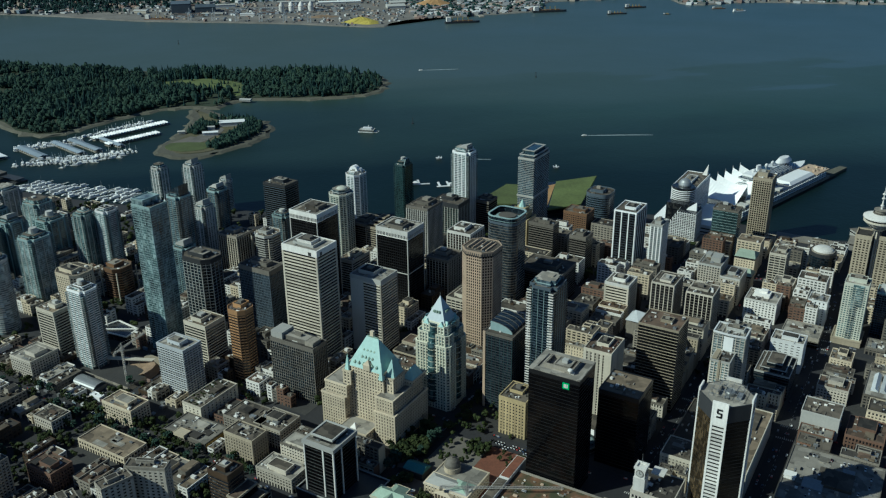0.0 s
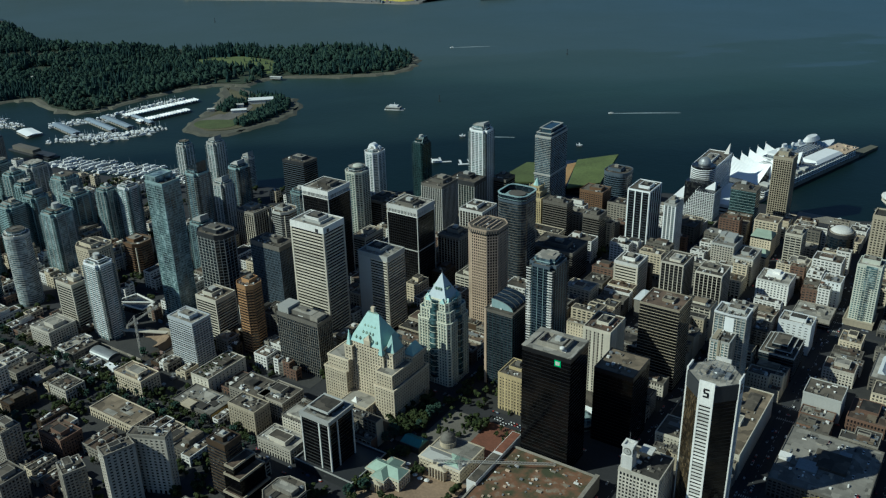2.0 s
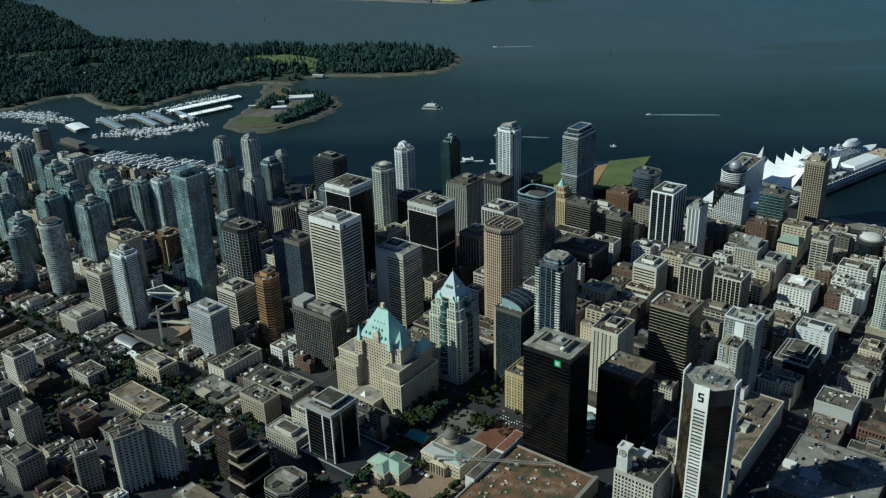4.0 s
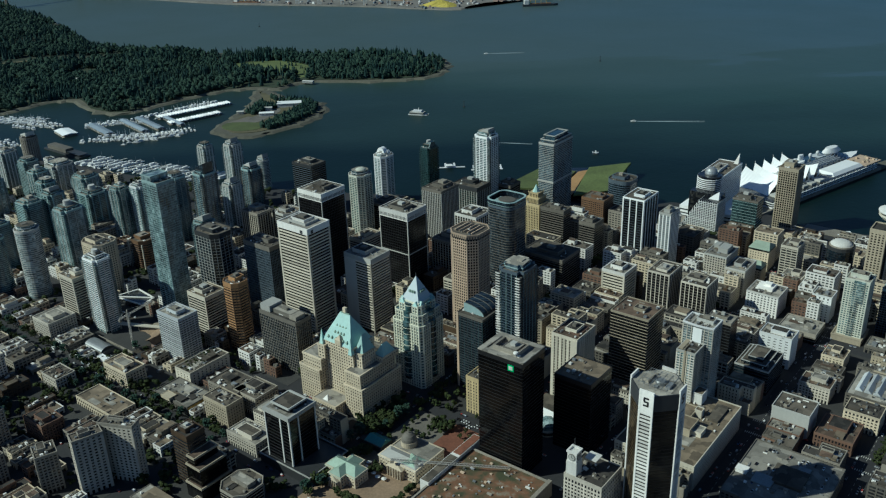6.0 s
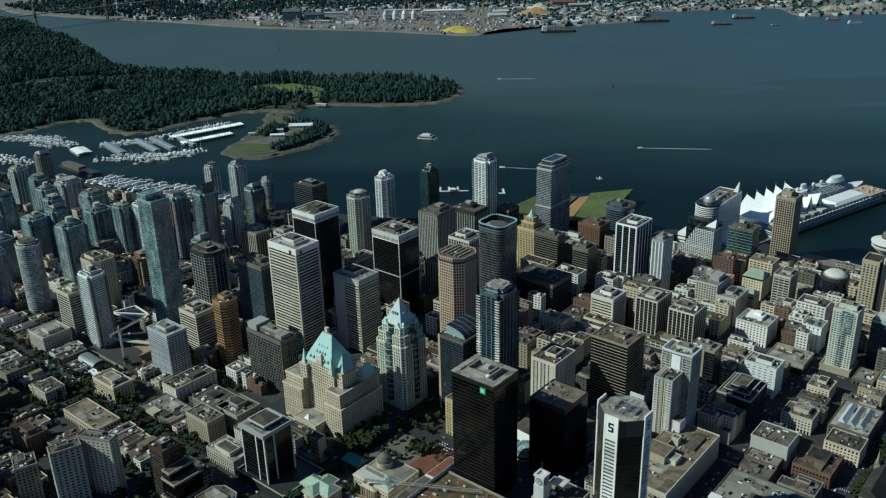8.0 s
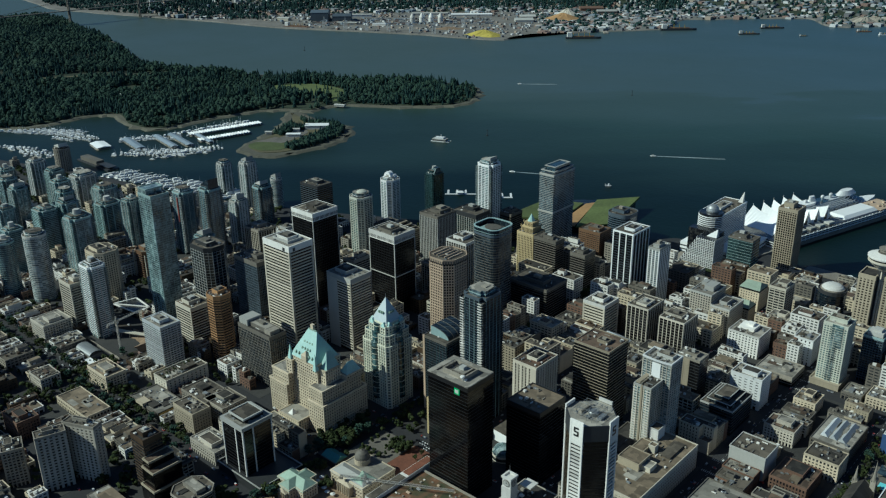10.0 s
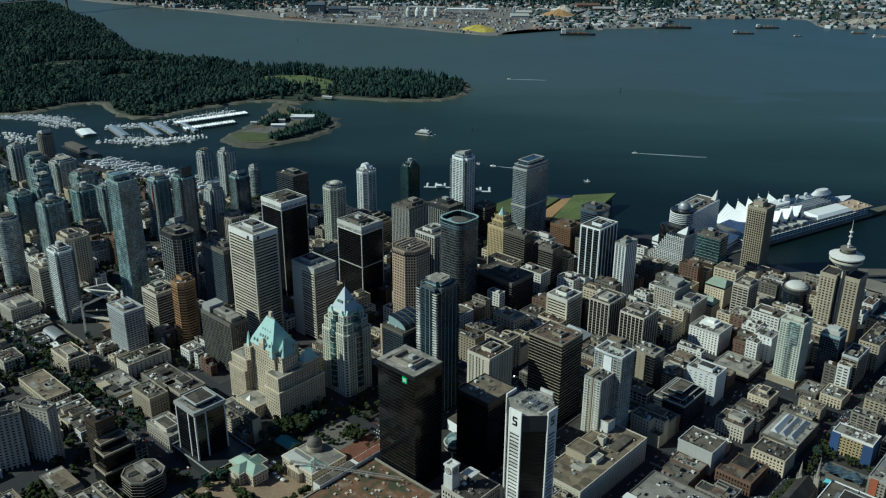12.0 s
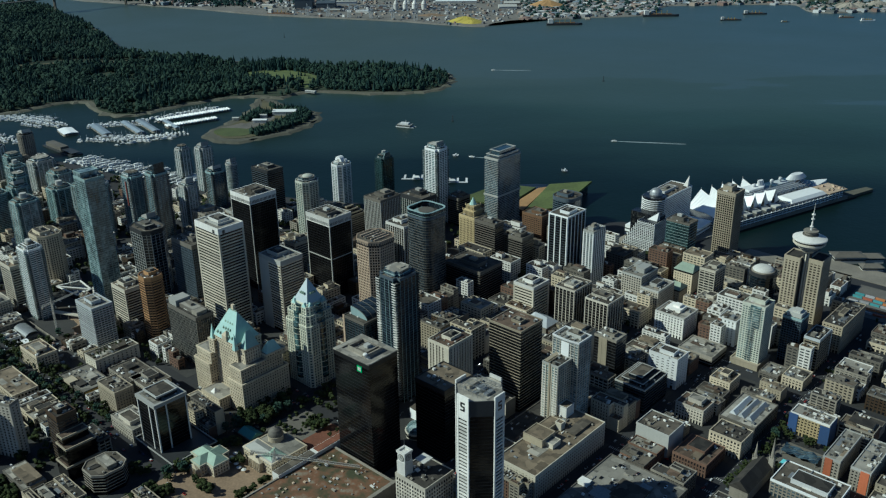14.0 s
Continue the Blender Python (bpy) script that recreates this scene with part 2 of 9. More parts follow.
G_PALE = glazing("pale_glass", (0.045, 0.073, 0.079), (0.33, 0.42, 0.43), 2.6, 3.0, 0.40, 0.12, 1.7, 1.0)
G_CLEAR = glazing("clear_glass", (0.0132, 0.0165, 0.0198), (0.106, 0.099, 0.0858), 1.8, 3.2, 0.3, 0.12)
# Conifer and broadleaf greens are shifted blue, with distance haze put into the colour.
L_CONIFER = leaves("hazy_conifer_needles", (0.0130, 0.0335, 0.0335), (0.0290, 0.0550, 0.0510))
L_BROAD = leaves("hazy_broad_leaves", (0.0160, 0.0350, 0.0285), (0.0370, 0.0610, 0.0430))
L_STREET = leaves("street_tree_leaves", (0.010, 0.017, 0.006), (0.045, 0.055, 0.018))
M_BARK = solid("bark", (0.0462, 0.033, 0.0231), 0.95, 0.3)


def water_material():
    """Deep green water by the city, silty grey-blue in the outer harbour, with sky sheen painted in as it pales with
    distance.
    """
    m, nt, p = nodes_of("harbour_water")
    s = nt.nodes.new("ShaderNodeSeparateXYZ")
    nt.links.new(nt.nodes.new("ShaderNodeNewGeometry").outputs["Position"], s.inputs[0])
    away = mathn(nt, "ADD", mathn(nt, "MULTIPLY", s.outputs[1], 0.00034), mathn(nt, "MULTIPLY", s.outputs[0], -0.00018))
    v = nt.nodes.new("ShaderNodeVectorRotate")          # currents drawn out along the inlet
    v.rotation_type = "Z_AXIS"
    v.inputs["Angle"].default_value = radians(-42)
    nt.links.new(nt.nodes.new("ShaderNodeNewGeometry").outputs["Position"], v.inputs["Vector"])
    w = nt.nodes.new("ShaderNodeVectorMath")
    w.operation = "MULTIPLY"
    w.inputs[1].default_value = (0.3, 1.0, 1.0)
    nt.links.new(v.outputs[0], w.inputs[0])
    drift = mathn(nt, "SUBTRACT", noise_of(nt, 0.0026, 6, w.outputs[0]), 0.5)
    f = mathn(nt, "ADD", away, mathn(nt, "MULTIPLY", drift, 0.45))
    # Both ramps lighten the base colour outward, standing in for reflected sky besides silt.
    silt_sheen = ramp(nt, f, [(0.62, (0.004, 0.0105, 0.009)), (0.85, (0.029, 0.049, 0.040)), (1.05, (0.056, 0.077, 0.068))])
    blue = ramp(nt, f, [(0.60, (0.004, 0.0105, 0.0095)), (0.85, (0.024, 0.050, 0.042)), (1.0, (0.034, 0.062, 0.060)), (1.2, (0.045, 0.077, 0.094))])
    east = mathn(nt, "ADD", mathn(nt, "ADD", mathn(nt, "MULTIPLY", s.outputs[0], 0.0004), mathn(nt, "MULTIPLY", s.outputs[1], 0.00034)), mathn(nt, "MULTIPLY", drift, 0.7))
    c = mix(nt, ramp(nt, east, [(0.0, (0, 0, 0)), (1.0, (1, 1, 1))]), silt_sheen, blue)
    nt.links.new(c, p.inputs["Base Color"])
    r = mathn(nt, "ADD", mathn(nt, "MULTIPLY", noise_of(nt, 0.0025, 4), 0.16), 0.30)
    nt.links.new(r, p.inputs["Roughness"])
    p.inputs["IOR"].default_value, p.inputs["Specular IOR Level"].default_value = 1.33, 0.3
    b = add(nt, "ShaderNodeBump", Strength=0.2, Distance=1.5)
    nt.links.new(mathn(nt, "ADD", noise_of(nt, 0.12, 4), mathn(nt, "MULTIPLY", noise_of(nt, 0.02, 3), 1.5)), b.inputs["Height"])
    nt.links.new(b.outputs["Normal"], p.inputs["Normal"])
    return m


M_WATER = water_material()


# ---- geometry helpers ----
class Geo:
    """Collects vertices and faces for one mesh."""

    def __init__(self):
        self.v, self.f, self.marks = [], [], []

    def use(self, slot):
        self.marks.append((len(self.f), slot))
        return self

    def prism(self, poly, z0, z1, top=None):
        n, b = len(poly), len(self.v)
        top = top or poly
        self.v += [(x, y, z0) for x, y in poly] + [(x, y, z1) for x, y in top]
        self.f += [tuple(b + i for i in range(n - 1, -1, -1)), tuple(b + n + i for i in range(n))]
        self.f += [(b + i, b + (i + 1) % n, b + n + (i + 1) % n, b + n + i) for i in range(n)]
        return self

    def box(self, x0, x1, y0, y1, z0, z1):
        return self.prism([(x0, y0), (x1, y0), (x1, y1), (x0, y1)], z0, z1)

    def ring(self, outer, inner, z0, z1):
        n, b = len(outer), len(self.v)
        self.v += [(x, y, z) for z in (z0, z1) for p in (outer, inner) for x, y in p]
        for i in range(n):
            j = (i + 1) % n
            o0, o0j, i0, i0j = b + i, b + j, b + n + i, b + n + j
            o1, o1j, i1, i1j = o0 + 2 * n, o0j + 2 * n, i0 + 2 * n, i0j + 2 * n
            self.f += [(o0, o0j, o1j, o1), (i0j, i0, i1, i1j), (o1, o1j, i1j, i1), (o0j, o0, i0, i0j)]
        return self

    def slab_between(self, a, b, w, h):
        """A square bar from a to b."""
        a, b = Vector(a), Vector(b)
        d = (b - a).normalized()
        s = d.cross(Vector((0, 0, 1)))
        s = s.normalized() if s.length > 0.01 else Vector((1, 0, 0))
        u = s.cross(d)
        k = len(self.v)
        for p in (a, b):
            for i, j in ((-1, -1), (1, -1), (1, 1), (-1, 1)):
                self.v.append(tuple(p + s * (i * w / 2) + u * (j * h / 2)))
        self.f += [(k, k + 1, k + 2, k + 3), (k + 7, k + 6, k + 5, k + 4)]
        self.f += [(k + (i + 1) % 4, k + i, k + 4 + i, k + 4 + (i + 1) % 4) for i in range(4)]
        return self

    def mesh(self, name, mat):
        me = bpy.data.meshes.new(name)
        me.from_pydata(self.v, [], self.f)
        for m in mat if isinstance(mat, (list, tuple)) else (mat,):
            me.materials.append(m)
        if self.marks:
            slots = np.zeros(len(self.f), dtype=np.int32)
            for start, slot in self.marks:
                slots[start:] = slot
            me.polygons.foreach_set("material_index", slots)
        me.update()
        return me

    def lathe(self, prof, n=24, cx=0.0, cy=0.0):
        """A turned body from (radius, height) pairs, bottom to top."""
        b = len(self.v)
        for r, z in prof:
            self.v += [(cx + r * math.cos(2 * math.pi * i / n), cy + r * math.sin(2 * math.pi * i / n), z) for i in range(n)]
        for k in range(len(prof) - 1):
            self.f += [(b + k * n + i, b + k * n + (i + 1) % n, b + (k + 1) * n + (i + 1) % n, b + (k + 1) * n + i) for i in range(n)]
        self.f += [tuple(b + n - 1 - i for i in range(n)), tuple(b + (len(prof) - 1) * n + i for i in range(n))]
        return self

    def hip(self, x0, x1, y0, y1, z0, z1, ins, along="x"):
        """A hipped roof whose ridge runs along one axis, ins metres short of each end."""
        b, mx, my = len(self.v), (x0 + x1) / 2, (y0 + y1) / 2
        self.v += [(x0, y0, z0), (x1, y0, z0), (x1, y1, z0), (x0, y1, z0)]
        if along == "x":
            self.v += [(x0 + ins, my, z1), (x1 - ins, my, z1)]
            self.f += [(b, b + 1, b + 5, b + 4), (b + 1, b + 2, b + 5), (b + 2, b + 3, b + 4, b + 5), (b + 3, b, b + 4)]
        else:
            self.v += [(mx, y0 + ins, z1), (mx, y1 - ins, z1)]
            self.f += [(b, b + 1, b + 4), (b + 1, b + 2, b + 5, b + 4), (b + 2, b + 3, b + 5), (b + 3, b, b + 4, b + 5)]
        self.f.append((b + 3, b + 2, b + 1, b))
        return self


def fix(me):
    bm = bmesh.new()
    bm.from_mesh(me)
    bmesh.ops.recalc_face_normals(bm, faces=bm.faces)
    bm.to_mesh(me)
    bm.free()
    return me


def part(name, geo, mat, parent, label="", at=None):
    me = geo if isinstance(geo, bpy.types.Mesh) else fix(geo.mesh(name, mat))
    ob = new(name, me)
    ob.parent = parent
    if at is not None:
        ob.matrix_basis = at
    if label:
        ob["label"] = label
    return ob


def root(name, x, y, z, label, category, group="", turn=0.0):
    ob = new(name)
    ob.matrix_basis = pose(x, y, z, 0, 0, turn)
    return tagged(ob, label, category, group)


def rect(w, d):
    return [(-w / 2, -d / 2), (w / 2, -d / 2), (w / 2, d / 2), (-w / 2, d / 2)]


def chamfer(w, d, c):
    a, b = w / 2, d / 2
    return [(-a + c, -b), (a - c, -b), (a, -b + c), (a, b - c), (a - c, b), (-a + c, b), (-a, b - c), (-a, -b + c)]


def ellipse(w, d, n=20):
    return [(w / 2 * math.cos(2 * math.pi * i / n), d / 2 * math.sin(2 * math.pi * i / n)) for i in range(n)]


def rounded(w, d, r, n=5):
    """A rectangle with round corners."""
    out = []
    for sx, sy, a0 in ((1, -1, -90), (1, 1, 0), (-1, 1, 90), (-1, -1, 180)):
        for i in range(n + 1):
            a = radians(a0 + 90 * i / n)
            out.append((sx * (w / 2 - r) + r * math.cos(a), sy * (d / 2 - r) + r * math.sin(a)))
    return out


def offset(poly, d):
    """A convex outline moved outward by d."""
    out, n = [], len(poly)
    for i in range(n):
        p, a, b = Vector(poly[i]), Vector(poly[i - 1]), Vector(poly[(i + 1) % n])
        e0, e1 = (p - a).normalized(), (b - p).normalized()
        n0, n1 = Vector((e0.y, -e0.x)), Vector((e1.y, -e1.x))
        m = (n0 + n1) / max(0.3, 1 + n0.dot(n1))
        q = p + m * d
        out.append((q.x, q.y))
    return out


def smooth(pts, per=6, rough=0.0, seed=0):
    rng, out, n = random.Random(seed), [], len(pts)
    for i in range(n):
        p0, p1, p2, p3 = (Vector(pts[(i + k) % n]) for k in (-1, 0, 1, 2))
        for s in range(per):
            t = s / per
            q = 0.5 * (2 * p1 + (p2 - p0) * t + (2 * p0 - 5 * p1 + 4 * p2 - p3) * t * t + (3 * p1 - p0 - 3 * p2 + p3) * t ** 3)
            out.append((q.x + rng.uniform(-rough, rough), q.y + rng.uniform(-rough, rough)))
    return out


def inside(poly, x, y):
    c, n = False, len(poly)
    for i in range(n):
        (x0, y0), (x1, y1) = poly[i - 1], poly[i]
        if (y0 > y) != (y1 > y) and x < (x1 - x0) * (y - y0) / (y1 - y0) + x0:
            c = not c
    return c


def flat_land(name, poly, z0, z1, mat, label, skirt=0.0, kind="structure"):
    area = sum(a[0] * b[1] - b[0] * a[1] for a, b in zip(poly[-1:] + poly[:-1], poly))
    if area < 0:
        poly = poly[::-1]
    bm = bmesh.new()
    top = [bm.verts.new((x, y, z1)) for x, y in poly]
    f = bm.faces.new(top)
    low = offset(poly, skirt)
    bot = [bm.verts.new((x, y, z0)) for x, y in low]
    n = len(poly)
    for i in range(n):
        bm.faces.new((bot[i], bot[(i + 1) % n], top[(i + 1) % n], top[i]))
    bmesh.ops.triangulate(bm, faces=[f])
    me = bpy.data.meshes.new(name)
    bm.to_mesh(me)
    bm.free()
    me.materials.append(mat)
    return tagged(new(name, me), label, name.replace("_", " "), kind=kind)


# ---- water and land ----
g = Geo()
g.v = [(-9000, -4000, -3), (6000, -4000, -3), (6000, 9000, -3), (-9000, 9000, -3)]
g.f = [(0, 1, 2, 3)]
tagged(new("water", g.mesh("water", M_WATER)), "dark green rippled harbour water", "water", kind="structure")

COAST = [(-3600, -1500), (-3400, 500), (-2300, 700), (-1755, 868), (-1596, 915), (-1480, 945), (-1341, 968), (-1225, 996), (-1113, 1046), (-994, 1090), (-858, 1160), (-740, 1215),
         (-600, 1290), (-480, 1330), (-430, 1395), (-330, 1420), (-245, 1430), (-205, 1392), (-100, 1440), (150, 1520), (700, 1700), (1800, 1900), (1800, -1500)]
flat_land("ground", COAST, -5, 0, M_ASPHALT, "dark asphalt city ground with streets", 1.0)

PARK = [(-2200, 900), (-2060, 1000), (-2030, 1080), (-2040, 1175), (-1990, 1240), (-1880, 1205), (-1785, 1218), (-1755, 1265), (-1760, 1355), (-1735, 1490), (-1690, 1570),
        (-1625, 1600), (-1625, 1675), (-1590, 1725), (-1470, 1795), (-1370, 1900), (-1375, 2000), (-1430, 2080), (-1520, 2130), (-1750, 2040), (-2000, 1900), (-2300, 1760),
        (-2560, 1690), (-2800, 1760), (-3150, 1880), (-3600, 1990), (-4300, 2000), (-4300, 600), (-2700, 780)]
park = smooth(PARK, 5, 9, 3)
flat_land("beach", park, -4, 0.6, M_SAND, "brown sand and mud at the shore of a wooded park", 10)


def shrink(poly, d):
    area = sum(a[0] * b[1] - b[0] * a[1] for a, b in zip(poly[-1:] + poly[:-1], poly))
    return offset(poly if area > 0 else poly[::-1], -d)


park_in = shrink(smooth(PARK, 4, 2, 4), 11)
flat_land("park_floor", park_in, -1, 1.6, M_FOREST, "dark forest floor of a wooded park")
ISLE = [(-1660, 1555), (-1580, 1480), (-1545, 1430), (-1500, 1340), (-1468, 1268), (-1395, 1246), (-1345, 1288), (-1328, 1367), (-1336, 1455), (-1385, 1535), (-1450, 1560), (-1530, 1540), (-1610, 1570)]
isle = smooth(ISLE, 5, 6, 5)
flat_land("island_beach", isle, -4, 0.4, M_SAND, "brown tidal sand round a small island", 12)
flat_land("island_lawn", smooth([(-1462, 1283), (-1466, 1318), (-1414, 1347), (-1375, 1320), (-1404, 1274)], 4, 2, 3), 0, 1.9, M_GRASS, "green lawn at the tip of a small island")
flat_land("island_yard", smooth([(-1446, 1331), (-1460, 1364), (-1474, 1455), (-1444, 1441), (-1420, 1357)], 4, 2, 4), 0, 1.8, M_YARD, "pale yard and path on a small island")
isle_in = shrink(smooth(ISLE, 4, 2, 6), 20)
flat_land("island_ground", isle_in, -1, 1.4, M_DRY, "grass ground of a small wooded island")

NORTH = [(-4700, 2300), (-4150, 2290), (-3800, 2370), (-3450, 2455), (-2945, 2548), (-2510, 2713), (-2240, 2797), (-1995, 2858), (-1990, 2960), (-1960, 3080), (-1860, 3190), (-1800, 3300),
         (-1650, 3480), (-1640, 3600), (-1690, 3720), (-1700, 3820), (-1596, 3929), (-1409, 4099), (-1263, 4182), (-1160, 4042), (-1059, 4023), (-915, 4190), (-700, 4280), (-300, 4420), (300, 4700), (300, 6500), (-6500, 6500), (-6500, 3000)]
north = smooth(NORTH, 4, 6, 7)
flat_land("far_shore", north, -4, 1.0, M_YARD, "grey yards and flats of a far industrial shore", 8)

# hillside behind the far shore
HILL_C = (200.0, 120.0)


def hill_z(x, y):
    r = math.hypot(x - HILL_C[0], y - HILL_C[1])
    return max(0.0, (r - 4350) * 0.11)


g = Geo()
na, nr = 90, 10
for i in range(na + 1):
    a = radians(20 + 125 * i / na)
    for j in range(nr + 1):
        r = 4330 + 70 * j * 1.1
        x, y = HILL_C[0] + r * math.cos(a), HILL_C[1] + r * math.sin(a)
        g.v.append((x, y, -2 + hill_z(x, y) + (noise.noise(Vector((x, y, 0)) * 0.004) * 12 if j > 1 else 0)))
for i in range(na):
    for j in range(nr):
        k = i * (nr + 1) + j
        g.f.append((k, k + nr + 1, k + nr + 2, k + 1))
hill = new("backdrop", fix(g.mesh("backdrop", M_FOREST)))
tagged(hill, "dark wooded hillside behind the far shore", "hillside", kind="structure")

# ---- trees ----


def conifer(g, x, y, z, h, rng):
    r = h * rng.uniform(0.16, 0.27)
    n = 7
    for lo, hi, k in ((0.05, 0.62, 1.0), (0.33, 0.84, 0.72), (0.6, 1.0, 0.42)):
        b = len(g.v)
        ph = rng.uniform(0, 6)
        for i in range(n):
            a = ph + i * 6.2832 / n
            q = r * k * rng.uniform(0.6, 1.2)
            g.v.append((x + q * math.cos(a), y + q * math.sin(a), z + h * (lo + rng.uniform(-0.05, 0.05))))
        g.v.append((x, y, z + h * hi))
        g.f += [(b + i, b + (i + 1) % n, b + n) for i in range(n)]


_ico = bmesh.new()
bmesh.ops.create_icosphere(_ico, subdivisions=1, radius=1.0)
ICO_V = [v.co.copy() for v in _ico.verts]
ICO_F = [tuple(v.index for v in f.verts) for f in _ico.faces]
_ico.free()


def clump(g, x, y, z, r, rng, flat=0.85):
    b = len(g.v)
    for v in ICO_V:
        k = r * rng.uniform(0.65, 1.2)
        g.v.append((x + v.x * k, y + v.y * k, z + v.z * k * flat))
    g.f += [tuple(b + i for i in f) for f in ICO_F]


def park_z(x, y):
    d = math.hypot((x + 3250) / 900, (y - 1400) / 420)
    return 60 * max(0.0, 1 - d)


def broad_tree(g, x, y, z, h, rng, n=6):
    for _ in range(n):
        a, q = rng.uniform(0, 6.28), h * rng.uniform(0.05, 0.3)
        clump(g, x + q * math.cos(a), y + q * math.sin(a), z + h * rng.uniform(0.4, 0.85), h * rng.uniform(0.16, 0.26), rng)


MEADOW = [(-1965, 1722), (-1948, 1785), (-1895, 1835), (-1810, 1848), (-1745, 1838), (-1678, 1775), (-1655, 1722), (-1735, 1742), (-1800, 1722), (-1850, 1728), (-1900, 1716)]
rng = random.Random(11)
gc, gb = Geo(), Geo()
for _ in range(38000):
    x, y = rng.uniform(-4200, -1360), rng.uniform(620, 2120)
    if not inside(park_in, x, y) or inside(MEADOW, x, y):
        continue
    if math.hypot(x + 2272, y - 1443) < 42 or math.hypot(x + 1866, y - 1300) < 24 or math.hypot(x + 1800, y - 1262) < 16:
        continue                                  # clearings
    if abs((x + 2480) * 0.901 - (y - 1485) * 0.434) < 20 + 26 * math.sin((y - 1290) * 0.0082) and 1300 < y < 1660:
        continue                                  # valley with a road through the woods
    if noise.noise(Vector((x, y, 7)) * 0.011) > 0.33 and rng.random() < 0.6:
        continue
    if -1750 < x < -1620 and y < 1740:            # open neck of the park
        if rng.random() < 0.8:
            continue
    if math.hypot(x - 190, y - 110) > 3300 and rng.random() < 0.3:
        continue
    z = 1 + park_z(x, y)
    tall_ = 1 + 0.45 * noise.noise(Vector((x, y, 31)) * 0.006)
    if rng.random() < 0.42 + 0.9 * noise.noise(Vector((x, y, 19)) * 0.007):
        conifer(gc, x, y, z, rng.uniform(14, 30) * tall_, rng)
    else:
        q = rng.uniform(0.7, 1.35) * tall_
        clump(gb, x, y, z + 9 * q, 6.5 * q, rng, 1.2)
        clump(gb, x + 5 * q, y + 3 * q, z + 7 * q, 4.5 * q, rng, 1.2)
        clump(gb, x - 4 * q, y + 4 * q, z + 13 * q, 4 * q, rng, 1.2)
for _ in range(26):                       # single trees on the lawn
    x, y = rng.uniform(-1950, -1680), rng.uniform(1725, 1835)
    conifer(gc, x, y, 1.5, rng.uniform(9, 18), rng)
for _ in range(2000):
    x, y = rng.uniform(-1560, -1330), rng.uniform(1290, 1560)
    if inside(isle_in, x, y) and (x > -1405 + 0.25 * (1420 - y) and y > 1325 or x < -1478 and 1390 < y < 1470 or y > 1515):
        (conifer(gc, x, y, 1, rng.uniform(12, 22), rng) if rng.random() < 0.4 else clump(gb, x, y, 6, rng.uniform(5, 8), rng, 1.2))
tagged(new("conifer_forest", gc.mesh("conifer_forest", L_CONIFER)), "dense dark green conifer forest of the park", "forest", kind="stuff")
tagged(new("broadleaf_woods", gb.mesh("broadleaf_woods", L_BROAD)), "rounded green broadleaf trees among conifers", "woods", kind="stuff")
g = Geo()
hx = [(-3250 + 900 * k * math.cos(a * 0.2618), 1400 + 420 * k * math.sin(a * 0.2618), 1.7 + 60 * (1 - k)) for k in (0.999, 0.66, 0.33) for a in range(24)]
g.v = hx + [(-3250, 1400, 61.7)]
for ringi in range(2):
    g.f += [(ringi * 24 + a, ringi * 24 + (a + 1) % 24, (ringi + 1) * 24 + (a + 1) % 24, (ringi + 1) * 24 + a) for a in range(24)]
g.f += [(48 + a, 48 + (a + 1) % 24, 72) for a in range(24)]
tagged(new("park_hill", fix(g.mesh("park_hill", M_FOREST))), "low wooded hill in the park", "hill", kind="structure")
g = Geo()
for k in range(13):                               # pale road along the valley
    y = 1310 + 27 * k
    x = -2480 + (y - 1485) * 0.4817 + 6 * math.sin(k * 0.9)
    z = park_z(x, y) + 3.2
    g.v += [(x - 8, y + 3, z), (x + 8, y - 3, z), (x - 8, y + 3, z - 4), (x + 8, y - 3, z - 4)]
for k in range(12):
    b = 4 * k
    g.f += [(b, b + 1, b + 5, b + 4), (b + 1, b + 3, b + 7, b + 5), (b, b + 4, b + 6, b + 2)]
tagged(new("park_road", fix(g.mesh("park_road", M_DRY))), "pale road through the wooded park", "road", kind="structure")
flat_land("meadow", smooth(MEADOW, 4, 4, 9), 1.0, 2.2, M_GRASS, "bright green open lawn between trees")


# ---- buildings ----
OCC = []                       # taken ground: x0, x1, y0, y1
STYLES = {}


def style(name, **kw):
    STYLES[name] = dict(dict(fh=3.6, band=1.2, bd=0.25, bmat=M_CONC, ps=6.0, pw=0.6, pd=0.3, pmat=None, glass=G_DARK, base=4.0, crown=2.0, cmat=None, corner=0.0, roof=0), **kw)


style("white_bands", fh=4.0, band=1.9, bmat=M_CREAM, ps=0, glass=G_BLACK, crown=9, corner=1.6, pmat=M_CREAM, cmat=M_WHITE, roof=1, bd=0.7)
style("white_crown", fh=3.8, band=0.5, bmat=M_BLACK, ps=3.2, pw=0.25, pmat=M_BLACK, glass=G_BLACK, crown=0, corner=0, roof=1)
style("tan_grid", fh=3.6, band=1.25, bmat=M_TAN, ps=3.0, pw=1.05, pmat=M_TAN, bd=0.5, pd=0.5, crown=4, roof=0, glass=G_BLACK)
style("pale_bands", fh=3.6, band=1.6, bmat=M_CREAM, ps=0, corner=4.5, pmat=M_CONC, crown=4, roof=1)
style("black", fh=3.7, band=0.35, bmat=M_BLACK, ps=0, pmat=M_BLACK, glass=G_MIRROR, crown=4, cmat=M_BLACK, roof=1, bd=0.06)
style("dark_grid", fh=3.6, band=0.5, bmat=M_GREY, ps=3.0, pw=0.35, pmat=M_CONC, glass=G_NAVY, crown=4, roof=3)
